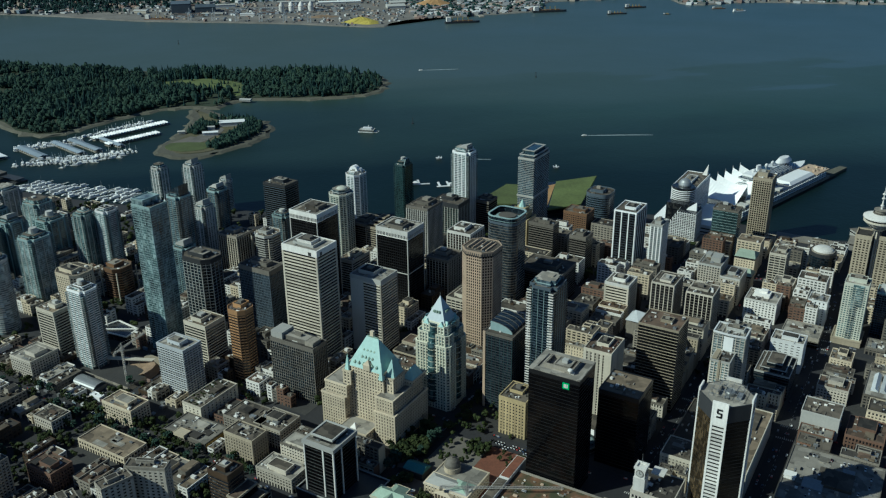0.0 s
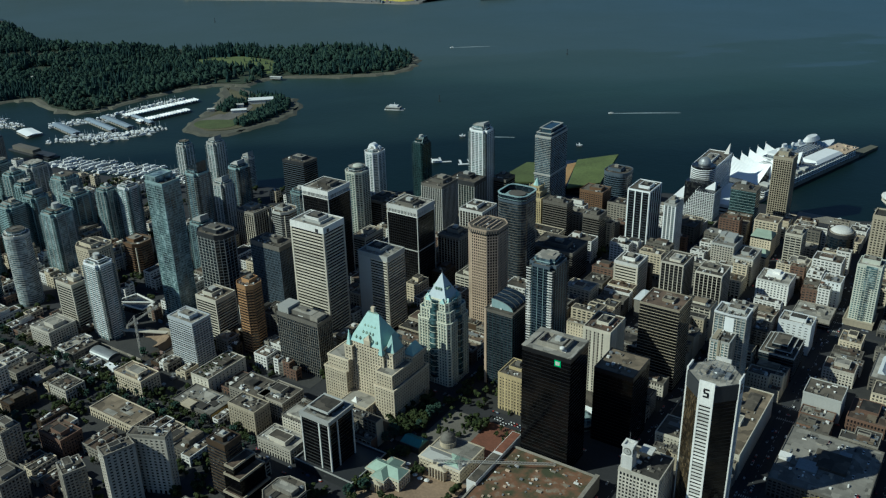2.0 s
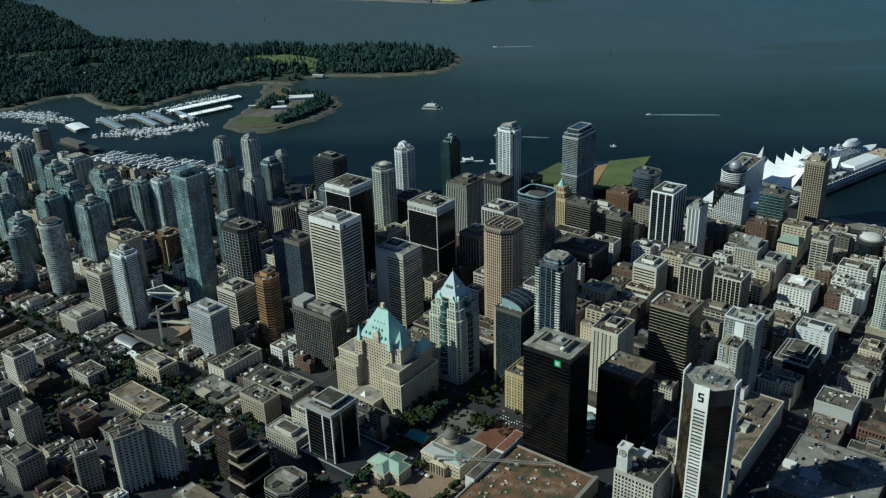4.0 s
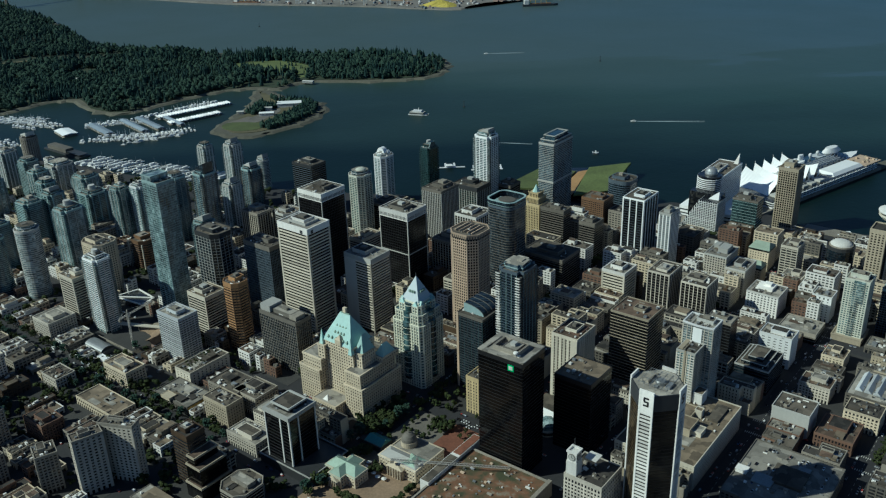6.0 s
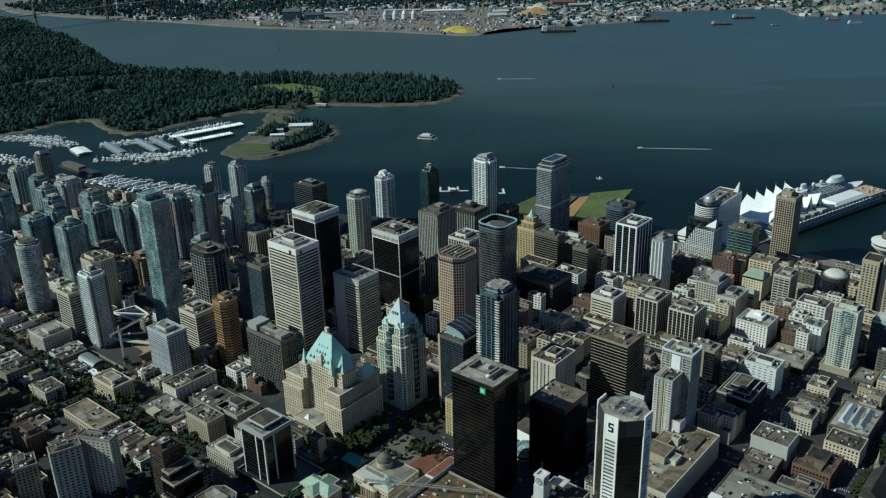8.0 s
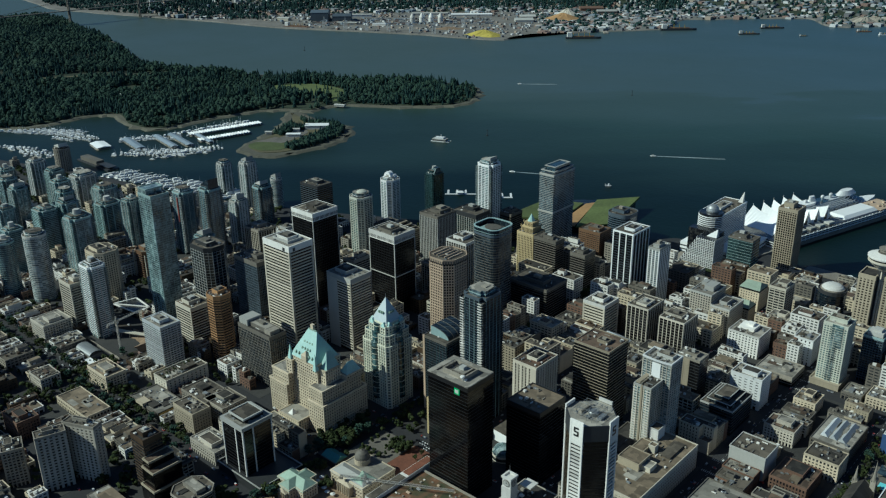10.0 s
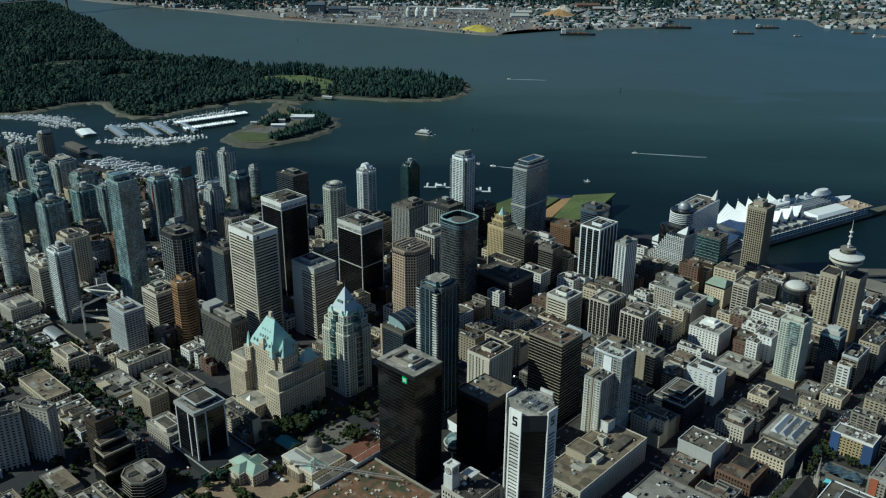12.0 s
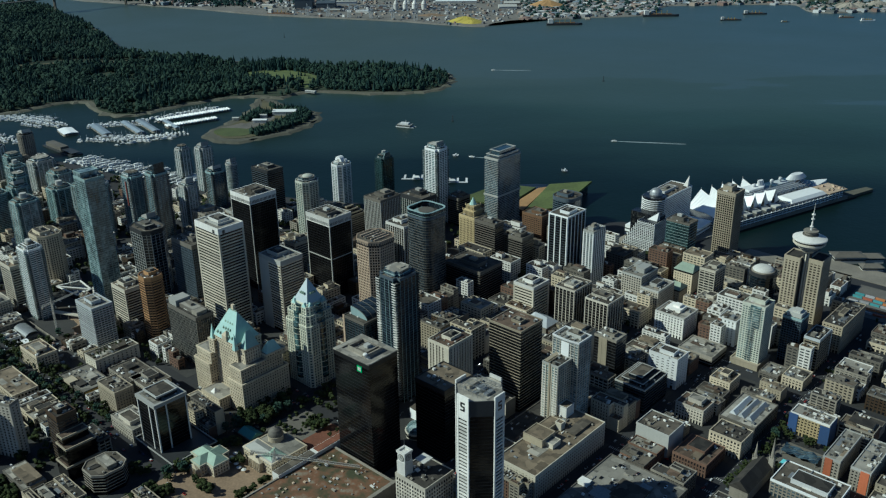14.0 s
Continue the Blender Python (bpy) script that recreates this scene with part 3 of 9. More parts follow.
style("dark_bands", fh=3.6, band=1.3, bmat=M_GREY, ps=0, pmat=M_GREY, glass=G_BLACK, crown=4, roof=0)
style("tan_bands", fh=3.6, band=1.5, bmat=M_CREAM, ps=0, pmat=M_CREAM, crown=3, corner=1.0, roof=4)
style("orange_bands", fh=3.6, band=1.7, bmat=M_ORANGE, ps=5, pw=0.5, pmat=M_BROWN, crown=5, cmat=M_ORANGE, roof=2)
style("blue_white", fh=3.0, band=1.1, bd=1.0, bmat=M_PBLUE, ps=4, pw=0.5, pd=1.0, pmat=M_SLAB, glass=G_NAVY, crown=1.5, roof=1)
style("white_grid", fh=4.2, band=0.45, bmat=M_SLAB, ps=5.5, pw=0.6, pmat=M_SLAB, glass=G_NAVY, crown=5, cmat=M_DARK, roof=0)
style("blue_stripes", fh=3.6, band=0.7, bmat=M_DARK, ps=2.4, pw=0.4, pmat=M_GREY, glass=G_NAVY, crown=5, cmat=M_GREY, roof=0)
style("condo", fh=2.9, band=0.6, bmat=M_EDGE, ps=8.5, pw=0.8, pmat=M_EDGE, glass=G_GREEN, crown=1.5, roof=1)
style("condo_pale", fh=2.9, band=0.8, bmat=M_SHIP, ps=7, pw=1.3, pmat=M_SLAB, glass=G_PALE, crown=2, roof=1)
style("condo_teal", fh=3.0, band=0.5, bmat=M_GREENP, ps=5, pw=0.5, pmat=M_GREENP, glass=G_TEAL, crown=2, roof=0)
style("blue_tower", fh=3.1, band=0.4, bmat=M_EDGE, ps=6, pw=0.4, pmat=M_GREY, glass=G_BLUE, crown=2, roof=0)
style("vert_ribs", fh=3.6, band=0.8, bmat=M_GREY, ps=3.4, pw=0.9, pmat=M_SLAB, pd=0.6, glass=G_DARK, crown=3, roof=0)
style("office_cream", fh=3.7, band=1.4, bmat=M_CREAM, ps=7, pw=0.9, pmat=M_CREAM, crown=2.5, roof=0)
style("office_vert", fh=3.7, band=0.8, bmat=M_CONC, ps=4.6, pw=1.1, pmat=M_CREAM, pd=0.6, glass=G_BLACK, crown=3, roof=0)
style("stone", fh=3.8, band=2.0, bmat=M_HOTEL, ps=3.6, pw=2.2, pmat=M_HOTEL, bd=0.3, pd=0.3, glass=G_DARK, crown=3, roof=0)
style("ochre", fh=3.6, band=1.8, bmat=M_OCHRE, ps=3.6, pw=2.0, pmat=M_OCHRE, bd=0.3, pd=0.3, crown=2.5, roof=0)
style("concrete", fh=3.3, band=1.6, bmat=M_CONC, ps=3.7, pw=1.4, pmat=M_CONC, crown=2, roof=0)
style("brick", fh=3.6, band=1.8, bmat=M_BRICK, ps=3.2, pw=1.5, pmat=M_BRICK, crown=1.5, roof=2)
style("white_low", fh=3.4, band=1.7, bmat=M_PALE, ps=3.5, pw=1.5, pmat=M_PALE, crown=1.5, roof=1)
style("tan_low", fh=3.4, band=1.7, bmat=M_HOTEL, ps=3.8, pw=1.6, pmat=M_HOTEL, crown=1.5, roof=4)
style("grey_low", fh=3.4, band=1.5, bmat=M_GREY, ps=4, pw=1.3, pmat=M_GREY, crown=1.5, roof=0)
style("blank", fh=30, band=1, bmat=M_CONC, ps=0, pmat=M_CONC, glass=M_CONC, crown=1, roof=0)


def pier_sites(foot, step, width):
    """Places and turns of upright ribs along an outline, with one at every corner's both sides."""
    out, n = [], len(foot)
    for i in range(n):
        a, b = Vector(foot[i]), Vector(foot[(i + 1) % n])
        ln = (b - a).length
        if ln < step * 0.9:
            continue
        k = max(1, round((ln - width) / step))
        d = (b - a).normalized()
        for j in range(k + 1):
            p = a + d * (width / 2 + (ln - width) * j / k)
            out.append((p.x, p.y, math.atan2(d.y, d.x)))
    return out


def building(name, foot, x, y, h, sty, label, category, group="", split=True, z=0.0, top=True, penthouse=None, units=4, parapet=1.1, over=None, seed=None, glass=None):
    s = dict(STYLES[sty], **(over or {}))
    rng = random.Random(seed if seed is not None else int(abs(x) * 7 + abs(y) * 13))
    crown = s["crown"]
    core = Geo().prism(foot, 0, h - 0.05)
    if split:
        r = root(name, x, y, z, label, category, group)
        part("glazing", core, glass or s["glass"], r)
    else:
        r = new(name, fix(core.mesh(name, glass or s["glass"])))
        r.matrix_basis = pose(x, y, z)
        tagged(r, label, category, group)
    out, inn = offset(foot, s["bd"]), offset(foot, -0.15)
    n = max(1, int((h - crown - s["base"]) / s["fh"]) + 1)
    zs = [s["base"] + i * s["fh"] for i in range(n) if s["base"] + i * s["fh"] + s["band"] < h - crown + 0.5]
    far = math.hypot(x, y) > 1000
    if split and far:
        gf = Geo()
        for q in zs:
            gf.ring(out, inn, q, q + s["band"])
        tagged(part("floor_edging", gf, s["bmat"], r), kind="stuff")
    elif split:
        me = fix(Geo().ring(out, inn, 0, s["band"]).mesh("floor_band", s["bmat"]))
        for q in zs:
            part("floor_band", me, None, r, at=Matrix.Translation((0, 0, q)))
    else:
        g = Geo()
        for q in zs:
            g.ring(out, inn, q, q + s["band"])
    sites = pier_sites(foot, s["ps"], s["pw"]) if s["ps"] else []
    pm = s["pmat"] or s["bmat"]
    top_z = h - crown
    if split:
        if sites:
            me = fix(Geo().box(-s["pw"] / 2, s["pw"] / 2, -s["pd"] - 0.02, 0.15, 0, top_z).mesh("pier", pm))
            if math.hypot(x, y) < 935:
                for px, py, a in sites:
                    part("pier", me, None, r, at=Matrix.Translation((px, py, 0)) @ Matrix.Rotation(a, 4, "Z"))
            else:
                gp = Geo()
                for px, py, a in sites:
                    m4 = Matrix.Translation((px, py, 0)) @ Matrix.Rotation(a, 4, "Z")
                    k = len(gp.v)
                    gp.v += [tuple(m4 @ v.co) for v in me.vertices]
                    gp.f += [tuple(k + i for i in f.vertices) for f in me.polygons]
                tagged(part("ribbing", gp, pm, r), kind="stuff")
        if s["corner"]:
            c = s["corner"]
            xs, ys = [p[0] for p in foot], [p[1] for p in foot]
            k = s["bd"] + 0.15
            for cx_, cy_ in ((min(xs), min(ys)), (max(xs), min(ys)), (max(xs), max(ys)), (min(xs), max(ys))):
                sx, sy = (1 if cx_ < 0 else -1), (1 if cy_ < 0 else -1)
                x0, x1 = sorted((cx_ - sx * k, cx_ + sx * c))
                y0, y1 = sorted((cy_ - sy * k, cy_ + sy * c))
                part("corner_pier", Geo().box(x0, x1, y0, y1, 0, top_z + 0.2), pm, r)
    else:
        for px, py, a in sites:
            dx, dy = Vector((math.cos(a), math.sin(a))), Vector((-math.sin(a), math.cos(a)))
            c = Vector((px, py))
            w2 = s["pw"] / 2
            q = [c - dx * w2 - dy * (s["pd"] + 0.02), c + dx * w2 - dy * (s["pd"] + 0.02), c + dx * w2 + dy * 0.15, c - dx * w2 + dy * 0.15]
            g.prism([(v.x, v.y) for v in q], 0, top_z)
        tagged(part("facade", g, s["bmat"], r), kind="stuff")
    if top:
        cm = s["cmat"] or s["bmat"]
        part("parapet", Geo().ring(offset(foot, s["bd"] + 0.06), offset(foot, -0.5), h - max(crown, 0.8), h + parapet), cm, r)
        part("roof", Geo().prism(offset(foot, -0.45), h - 0.3, h + 0.15), M_ROOFS[s["roof"]], r)
        xs, ys = [p[0] for p in foot], [p[1] for p in foot]
        w, d = max(xs) - min(xs), max(ys) - min(ys)
        mx, my = (max(xs) + min(xs)) / 2, (max(ys) + min(ys)) / 2
        if penthouse:
            pw, pd, ph = penthouse
            ox, oy = rng.uniform(-0.12, 0.12) * w, rng.uniform(-0.12, 0.12) * d
            ax, ay = pw * w / 2 * rng.uniform(0.8, 1.15), pd * d / 2 * rng.uniform(0.8, 1.15)
            ox, oy = mx + ox, my + oy
            pg = Geo().box(ox - ax, ox + ax, oy - ay, oy + ay, h + 0.1, h + ph)
            pg.ring([(ox - ax - 0.25, oy - ay - 0.25), (ox + ax + 0.25, oy - ay - 0.25), (ox + ax + 0.25, oy + ay + 0.25), (ox - ax - 0.25, oy + ay + 0.25)],
                    [(ox - ax + 0.5, oy - ay + 0.5), (ox + ax - 0.5, oy - ay + 0.5), (ox + ax - 0.5, oy + ay - 0.5), (ox - ax + 0.5, oy + ay - 0.5)], h + ph - 0.4, h + ph + 0.7)
            part("penthouse", pg, cm if cm not in (M_BLACK,) else M_GREY, r)
            part("penthouse_roof", Geo().box(ox - ax + 0.5, ox + ax - 0.5, oy - ay + 0.5, oy + ay - 0.5, h + ph - 0.1, h + ph + 0.25), M_ROOFS[rng.choice((0, 1, 3))], r)
            if split:
                k = rng.uniform(0.25, 0.5)
                part("lift_overrun", Geo().box(ox - ax * k, ox + ax * k, oy - ay * k * 0.8, oy + ay * k * 1.2, h + ph + 0.2, h + ph + rng.uniform(2, 4)), rng.choice((M_CONC, M_GREY, M_SLAB)), r)
        gu = Geo()
        if not split and w > 9 and d > 9:
            gp = Geo()
            for _ in range(rng.randint(2, 5)):
                a, b = rng.uniform(0.12, 0.34) * w, rng.uniform(0.12, 0.34) * d
                ux, uy = mx + rng.uniform(-0.3, 0.3) * w, my + rng.uniform(-0.3, 0.3) * d
                if all(inside(offset(foot, -0.8), ux + i * a / 2, uy + j * b / 2) for i in (-1, 1) for j in (-1, 1)):
                    gp.use(rng.randint(0, 5)).box(ux - a / 2, ux + a / 2, uy - b / 2, uy + b / 2, h + 0.1, h + rng.choice((0.28, 0.34, 0.9, 2.4, 3.0)))
            if gp.f:
                tagged(part("roof_patch", gp, M_ROOFS + [M_METAL], r), kind="stuff")
        for _ in range(units + 9 if split else units * 2 + 8):
            t = rng.random()
            ux, uy = mx + rng.uniform(-0.42, 0.42) * w, my + rng.uniform(-0.42, 0.42) * d
            if not inside(offset(foot, -1.5), ux, uy):
                continue
            gu.use(rng.choice((0, 1, 2, 3)))
            if t < 0.5:
                a, b, c = rng.uniform(1.2, 4.2), rng.uniform(1.2, 3.5), rng.uniform(0.9, 2.4)
                gu.box(ux - a / 2, ux + a / 2, uy - b / 2, uy + b / 2, h + 0.1, h + c)
                gu.prism([(ux + a * 0.25 * math.cos(q * 1.0472), uy + b * 0.25 * math.sin(q * 1.0472)) for q in range(6)], h + c - 0.05, h + c + 0.4)
            elif t < 0.75:
                a = rng.uniform(3, 9)
                gu.box(ux - a / 2, ux + a / 2, uy - 0.4, uy + 0.4, h + 0.3, h + 1.1) if rng.random() < 0.5 else gu.box(ux - 0.4, ux + 0.4, uy - a / 2, uy + a / 2, h + 0.3, h + 1.1)
            else:
                gu.lathe([(0.8, h + 0.1), (0.8, h + 1.4), (1.1, h + 1.5), (1.0, h + 1.9)], 8, ux, uy)
        if gu.f:
            tagged(part("rooftop_plant", gu, [M_METAL, M_CONC, M_GREY, M_WHITE], r), kind="stuff")
    return r


def tower(name, x0, x1, y0, y1, h, sty, label, category="tower", foot=None, **kw):
    w, d = x1 - x0, y1 - y0
    OCC.append((x0 - 2, x1 + 2, y0 - 2, y1 + 2))
    if foot is None and name == A and w < 40:
        c = min(w, d) * 0.17
        a_, b_ = w / 2, d / 2
        f = [(-a_ + c, -b_), (a_ - c, -b_), (a_ - c, -b_ + c), (a_, -b_ + c), (a_, b_ - c), (a_ - c, b_ - c), (a_ - c, b_), (-a_ + c, b_), (-a_ + c, b_ - c), (-a_, b_ - c), (-a_, -b_ + c), (-a_ + c, -b_ + c)]
    elif foot == "chamfer":
        f = chamfer(w, d, min(w, d) * 0.24)
    elif foot == "oval":
        f = ellipse(w, d, 24)
    elif foot is None:
        f = rect(w, d)
    else:
        f = foot
    kw.setdefault("penthouse", (0.5, 0.5, 4.5))
    r = building(name, f, (x0 + x1) / 2, (y0 + y1) / 2, h, sty, label, category, **kw)
    if name == A and f is not foot and foot is None and w < 40:
        s = STYLES[sty]
        for sx, sy in ((1, -1), (-1, -1), (1, 1)):
            g = Geo()
            x0_, x1_ = sorted((sx * (a_ - c), sx * (a_ + 0.5)))
            y0_, y1_ = sorted((sy * (b_ - c), sy * (b_ + 0.5)))
            for k in range(int((h - 6) / s["fh"])):
                z = 5 + k * s["fh"]
                g.use(0).box(x0_, x1_, y0_, y1_, z, z + 0.35)
                g.use(1).box(sx * (a_ + 0.35) - 0.06, sx * (a_ + 0.35) + 0.06, y0_ + 0.2, y1_ - 0.2, z + 0.35, z + 1.35)
                g.box(x0_ + 0.2, x1_ - 0.2, sy * (b_ + 0.35) - 0.06, sy * (b_ + 0.35) + 0.06, z + 0.35, z + 1.35)
            tagged(part("corner_bay", g, [s["pmat"] or s["bmat"], kw.get("over", {}).get("glass", s["glass"])], r), kind="stuff")
    if name == A:
        q = random.Random(int(w * 100 + h * 7 + abs(x0)))
        s = STYLES[sty]
        p1 = [(px * 0.72 + q.uniform(-1, 1), py * 0.72) for px, py in f]
        hs = q.uniform(3.4, 7)
        part("setback", Geo().prism(p1, h, h + hs), kw.get("glass") or s["glass"], r)
        part("setback_roof", Geo().prism(offset(p1, -0.3), h + hs - 0.2, h + hs + 0.2), M_ROOFS[q.choice((0, 1, 1))], r)
        part("setback_rim", Geo().ring(offset(p1, 0.4), offset(p1, -0.4), h + 2.6, h + 3.4), s["bmat"], r)
        t = q.choice((0, 1, 2))
        if t == 0:
            part("roof_fin", Geo().prism(ellipse(w * 0.35, d * 0.35, 12), h + 3, h + q.uniform(8, 12), ellipse(w * 0.3, d * 0.3, 12)), M_SLAB, r)
        elif t == 1:
            g = Geo()
            g.v = [(-w * 0.3, -d * 0.3, h + 3), (w * 0.3, -d * 0.3, h + 3), (w * 0.3, d * 0.3, h + 3), (-w * 0.3, d * 0.3, h + 3), (-w * 0.3, -d * 0.3, h + 6), (w * 0.3, -d * 0.3, h + 12), (w * 0.3, d * 0.3, h + 12), (-w * 0.3, d * 0.3, h + 6)]
            g.f = [(0, 1, 5, 4), (1, 2, 6, 5), (2, 3, 7, 6), (3, 0, 4, 7), (4, 5, 6, 7), (3, 2, 1, 0)]
            part("slanted_top", g, M_SLAB, r)
    return r


T = "office_tower"
A = "apartment_tower"
td = tower(T, -290, -241, 637, 674, 127, "black", "black glass office slab with a pale flat roof deck", penthouse=(0.34, 0.42, 4))
tower(T, -246, -206, 702, 744, 83, "black", "plain black glass office block with a brown-grey roof", over=dict(roof=4), penthouse=None, units=5)
wband = tower(T, -645, -595, 718, 754, 147, "white_bands", "white office tower with dark window bands", over=dict(glass=G_BLACK, crown=7, band=1.7), penthouse=(0.4, 0.45, 4))
part("sign", Geo().box(13.5, 17.5, -19.1, -18.8, 140.6, 144.8), M_DARK, wband, "small dark square sign")
part("sign", Geo().box(25.8, 26.1, -13, -9.4, 140.6, 144.8), M_DARK, wband, "small dark square sign")
part("roof_frame", Geo().ring(rect(30, 22), rect(27.5, 19.5), 147.2, 150.2), M_SLAB, wband)
bent = tower(T, -725, -681, 827, 871, 139, "white_crown", "black glass tower with a white slotted crown")
ptow = tower(T, -625, -577, 879, 918, 117, "white_crown", "black glass tower with a white slotted crown")
tower(T, -470, -430, 824, 866, 138, "tan_grid", "tan precast office tower with a grid of square windows", foot="chamfer", penthouse=None, units=0)
pband = tower(T, -588, -544, 769, 804, 101, "pale_bands", "pale concrete office tower with cream bands", over=dict(glass=G_BLACK, cmat=M_SLAB, crown=5, corner=1.4, band=1.9))
part("blank_wall", Geo().box(-21.5, -3, -18.3, -17.2, 0, 97), M_SLAB, pband, "blank pale wall")
giant = tower("hotel_tower", -806, -776, 646, 672, 190, "blue_tower", "very tall blue-green glass hotel and residential tower", penthouse=None, units=0, over=dict(glass=G_PALE, bmat=M_EDGE, pmat=M_EDGE, cmat=M_EDGE, band=0.35, ps=10, pw=0.4))
part("upper_block", Geo().box(-14.6, 4, -12.6, 12.6, 190, 197), G_PALE, giant)
part("upper_rim", Geo().ring([(-14.9, -12.9), (4.3, -12.9), (4.3, 12.9), (-14.9, 12.9)], [(-14, -12), (3.4, -12), (3.4, 12), (-14, 12)], 196.4, 198), M_EDGE, giant)
dark1 = tower(T, -458, -425, 516, 550, 64, "white_crown", "black office block with white corner ribs and roof rim", over=dict(glass=G_MIRROR, ps=0), penthouse=None)
tower(T, -671, -645, 641, 666, 91, "orange_bands", "orange-brown office tower with stepped floor bands", foot="chamfer")
tower(T, -737, -703, 639, 671, 59, "tan_bands", "grey office block with pale floor bands")
tower("hotel_tower", -720, -681, 583, 609, 61, "blue_white", "white and pale blue hotel slab with balconies")
dgrid = tower(T, -609, -549, 645, 669, 69, "dark_grid", "dark curtain-wall office slab with a grey roof")
tower(A, -854, -824, 573, 597, 101, "condo_pale", "slim pale blue-white apartment tower")
tower(T, -912, -881, 570, 594, 63, "tan_bands", "cream banded office block with a tan roof")
tower(T, -960, -916, 630, 666, 77, "concrete", "brown-grey concrete tower with a flat roof", foot="chamfer", over=dict(bmat=M_HOTEL, pmat=M_HOTEL))
tower(T, -816, -768, 712, 748, 99, "white_grid", "black office tower with a white window grid", foot="chamfer")
tower(T, -728, -679, 728, 756, 99, "blue_stripes", "dark blue-grey striped office tower", over=dict(ps=2.4, pw=0.5, band=0.7, bmat=M_STEEL, pmat=M_STEEL, cmat=M_GREY, glass=G_NAVY, roof=0))
tower(T, -941, -896, 1015, 1048, 86, "dark_bands", "dark slate-blue banded office tower", over=dict(bmat=M_STEEL, cmat=M_DARK, glass=G_BLACK, band=1.0))
pdrum = tower(A, -791, -759, 986, 1019, 101, "condo_pale", "cream and green apartment tower with a rounded top", foot="chamfer", over=dict(glass=G_GREEN, bmat=M_GREENPALE, pmat=M_GREENPALE, band=1.0, ps=5), penthouse=None)
part("drum", Geo().lathe([(8.5, 101), (8.5, 107), (7.5, 109), (4, 110.6), (0.5, 111)], 20, 2, 0), M_GREENPALE, pdrum, "pale round roof drum")
part("drum_glazing", Geo().lathe([(8.7, 102.5), (8.7, 105.5)], 20, 2, 0), G_PALE, pdrum)
def arch(r, x, y, z, w, h, d, mat):
    """A half-round wall across a roof."""
    g = Geo()
    n = 10
    pts = [(w / 2 * math.cos(math.pi * i / n), h * math.sin(math.pi * i / n)) for i in range(n + 1)]
    g.v = [(x + a, y - d / 2, z + b) for a, b in pts] + [(x + a, y + d / 2, z + b) for a, b in pts]
    g.f = [tuple(range(n, -1, -1)), tuple(range(n + 1, 2 * n + 2))]
    g.f += [(i, i + 1, n + 2 + i, n + 1 + i) for i in range(n)] + [(n, 0, n + 1, 2 * n + 1)]
    part("roof_arch", g, mat, r, "half-round white roof wall")


archt = tower(A, -858, -830, 1119, 1151, 83, "condo_pale", "white apartment tower with rounded corners", foot="chamfer", over=dict(bmat=M_SHIP, pmat=M_SHIP, band=1.1))
arch(archt, -2, 0, 83, 18, 13, 9, M_SHIP)
arch(archt, 5, 5, 83, 10, 8, 6, M_SHIP)
pointed = tower(A, -785, -764, 1160, 1186, 99, "condo_teal", "dark green glass apartment tower with a pointed top")
part("glass_peak", Geo().prism(rect(17, 21), 99, 108, [(2, -3), (7, -3), (7, 6), (2, 6)]), G_TEAL, pointed, "pointed dark glass roof")
g = Geo()
for (xa, ya), (xb, yb) in zip(rect(17, 21), [(2, -3), (7, -3), (7, 6), (2, 6)]):
    g.slab_between((xa, ya, 99), (xb, yb, 108.2), 0.7, 0.7)
part("peak_frame", g, M_EDGE, pointed)
tower(A, -684, -652, 1176, 1205, 132, "condo_pale", "pale glass and white apartment tower with setback top", over=dict(bmat=M_SHIP, pmat=M_SHIP, band=0.8, ps=6))
fair = tower("hotel_tower", -584, -557, 1216, 1274, 126, "condo_pale", "pale blue banded hotel slab at the waterfront", over=dict(band=0.6, ps=0, bd=0.5, glass=G_BLUE, bmat=M_SLAB), penthouse=(0.5, 0.5, 3))
tower(T, -683, -646, 1040, 1083, 84, "vert_ribs", "grey office block with close vertical ribs")
OVAL = rounded(42, 42, 11)
oval = tower(T, -499, -457, 945, 987, 127, "blue_tower", "dark blue glass office tower with rounded corners and a glass crown", foot=OVAL, over=dict(fh=3.7, band=0.6, ps=0, bd=0.2, bmat=M_GREY, cmat=M_STEEL, glass=G_NAVY, roof=3), penthouse=None)
part("glass_crown", Geo().ring(offset(OVAL, 0.2), offset(OVAL, -0.8), 127, 135), G_NAVY, oval)
part("crown_rim", Geo().ring(offset(OVAL, 0.6), offset(OVAL, -1.6), 134.6, 135.6), M_EDGE, oval)
part("crown_rim", Geo().ring(offset(OVAL, 0.5), offset(OVAL, -0.3), 129.6, 130.4), M_EDGE, oval)
part("plant_room", Geo().prism(ellipse(24, 20, 16), 127, 132), M_GREY, oval)
part("plant_room", Geo().box(-14, -4, -12, 6, 127, 131).box(6, 13, -6, 10, 127, 130), M_EDGE, oval)
tower(T, -583, -546, 990, 1030, 81, "office_vert", "black office block with white columns and rim", over=dict(cmat=M_WHITE, pmat=M_WHITE))
tower(T, -590, -556, 945, 984, 57, "office_vert", "dark low tower with pale vertical columns")
btall = tower(A, -345, -315, 748, 782, 152, "blue_tower", "tall slim blue glass apartment tower with white balconies", over=dict(band=0.4, glass=G_NAVY, bmat=M_STEEL, pmat=M_EDGE))
barrel = tower("apartment_building", -389, -355, 735, 778, 92, "blue_tower", "navy glass tower with a rounded glass roof", over=dict(glass=G_NAVY, bmat=M_DARK, pmat=M_GREENP, cmat=M_GREY, band=0.9, ps=5, roof=0), penthouse=None, units=2)
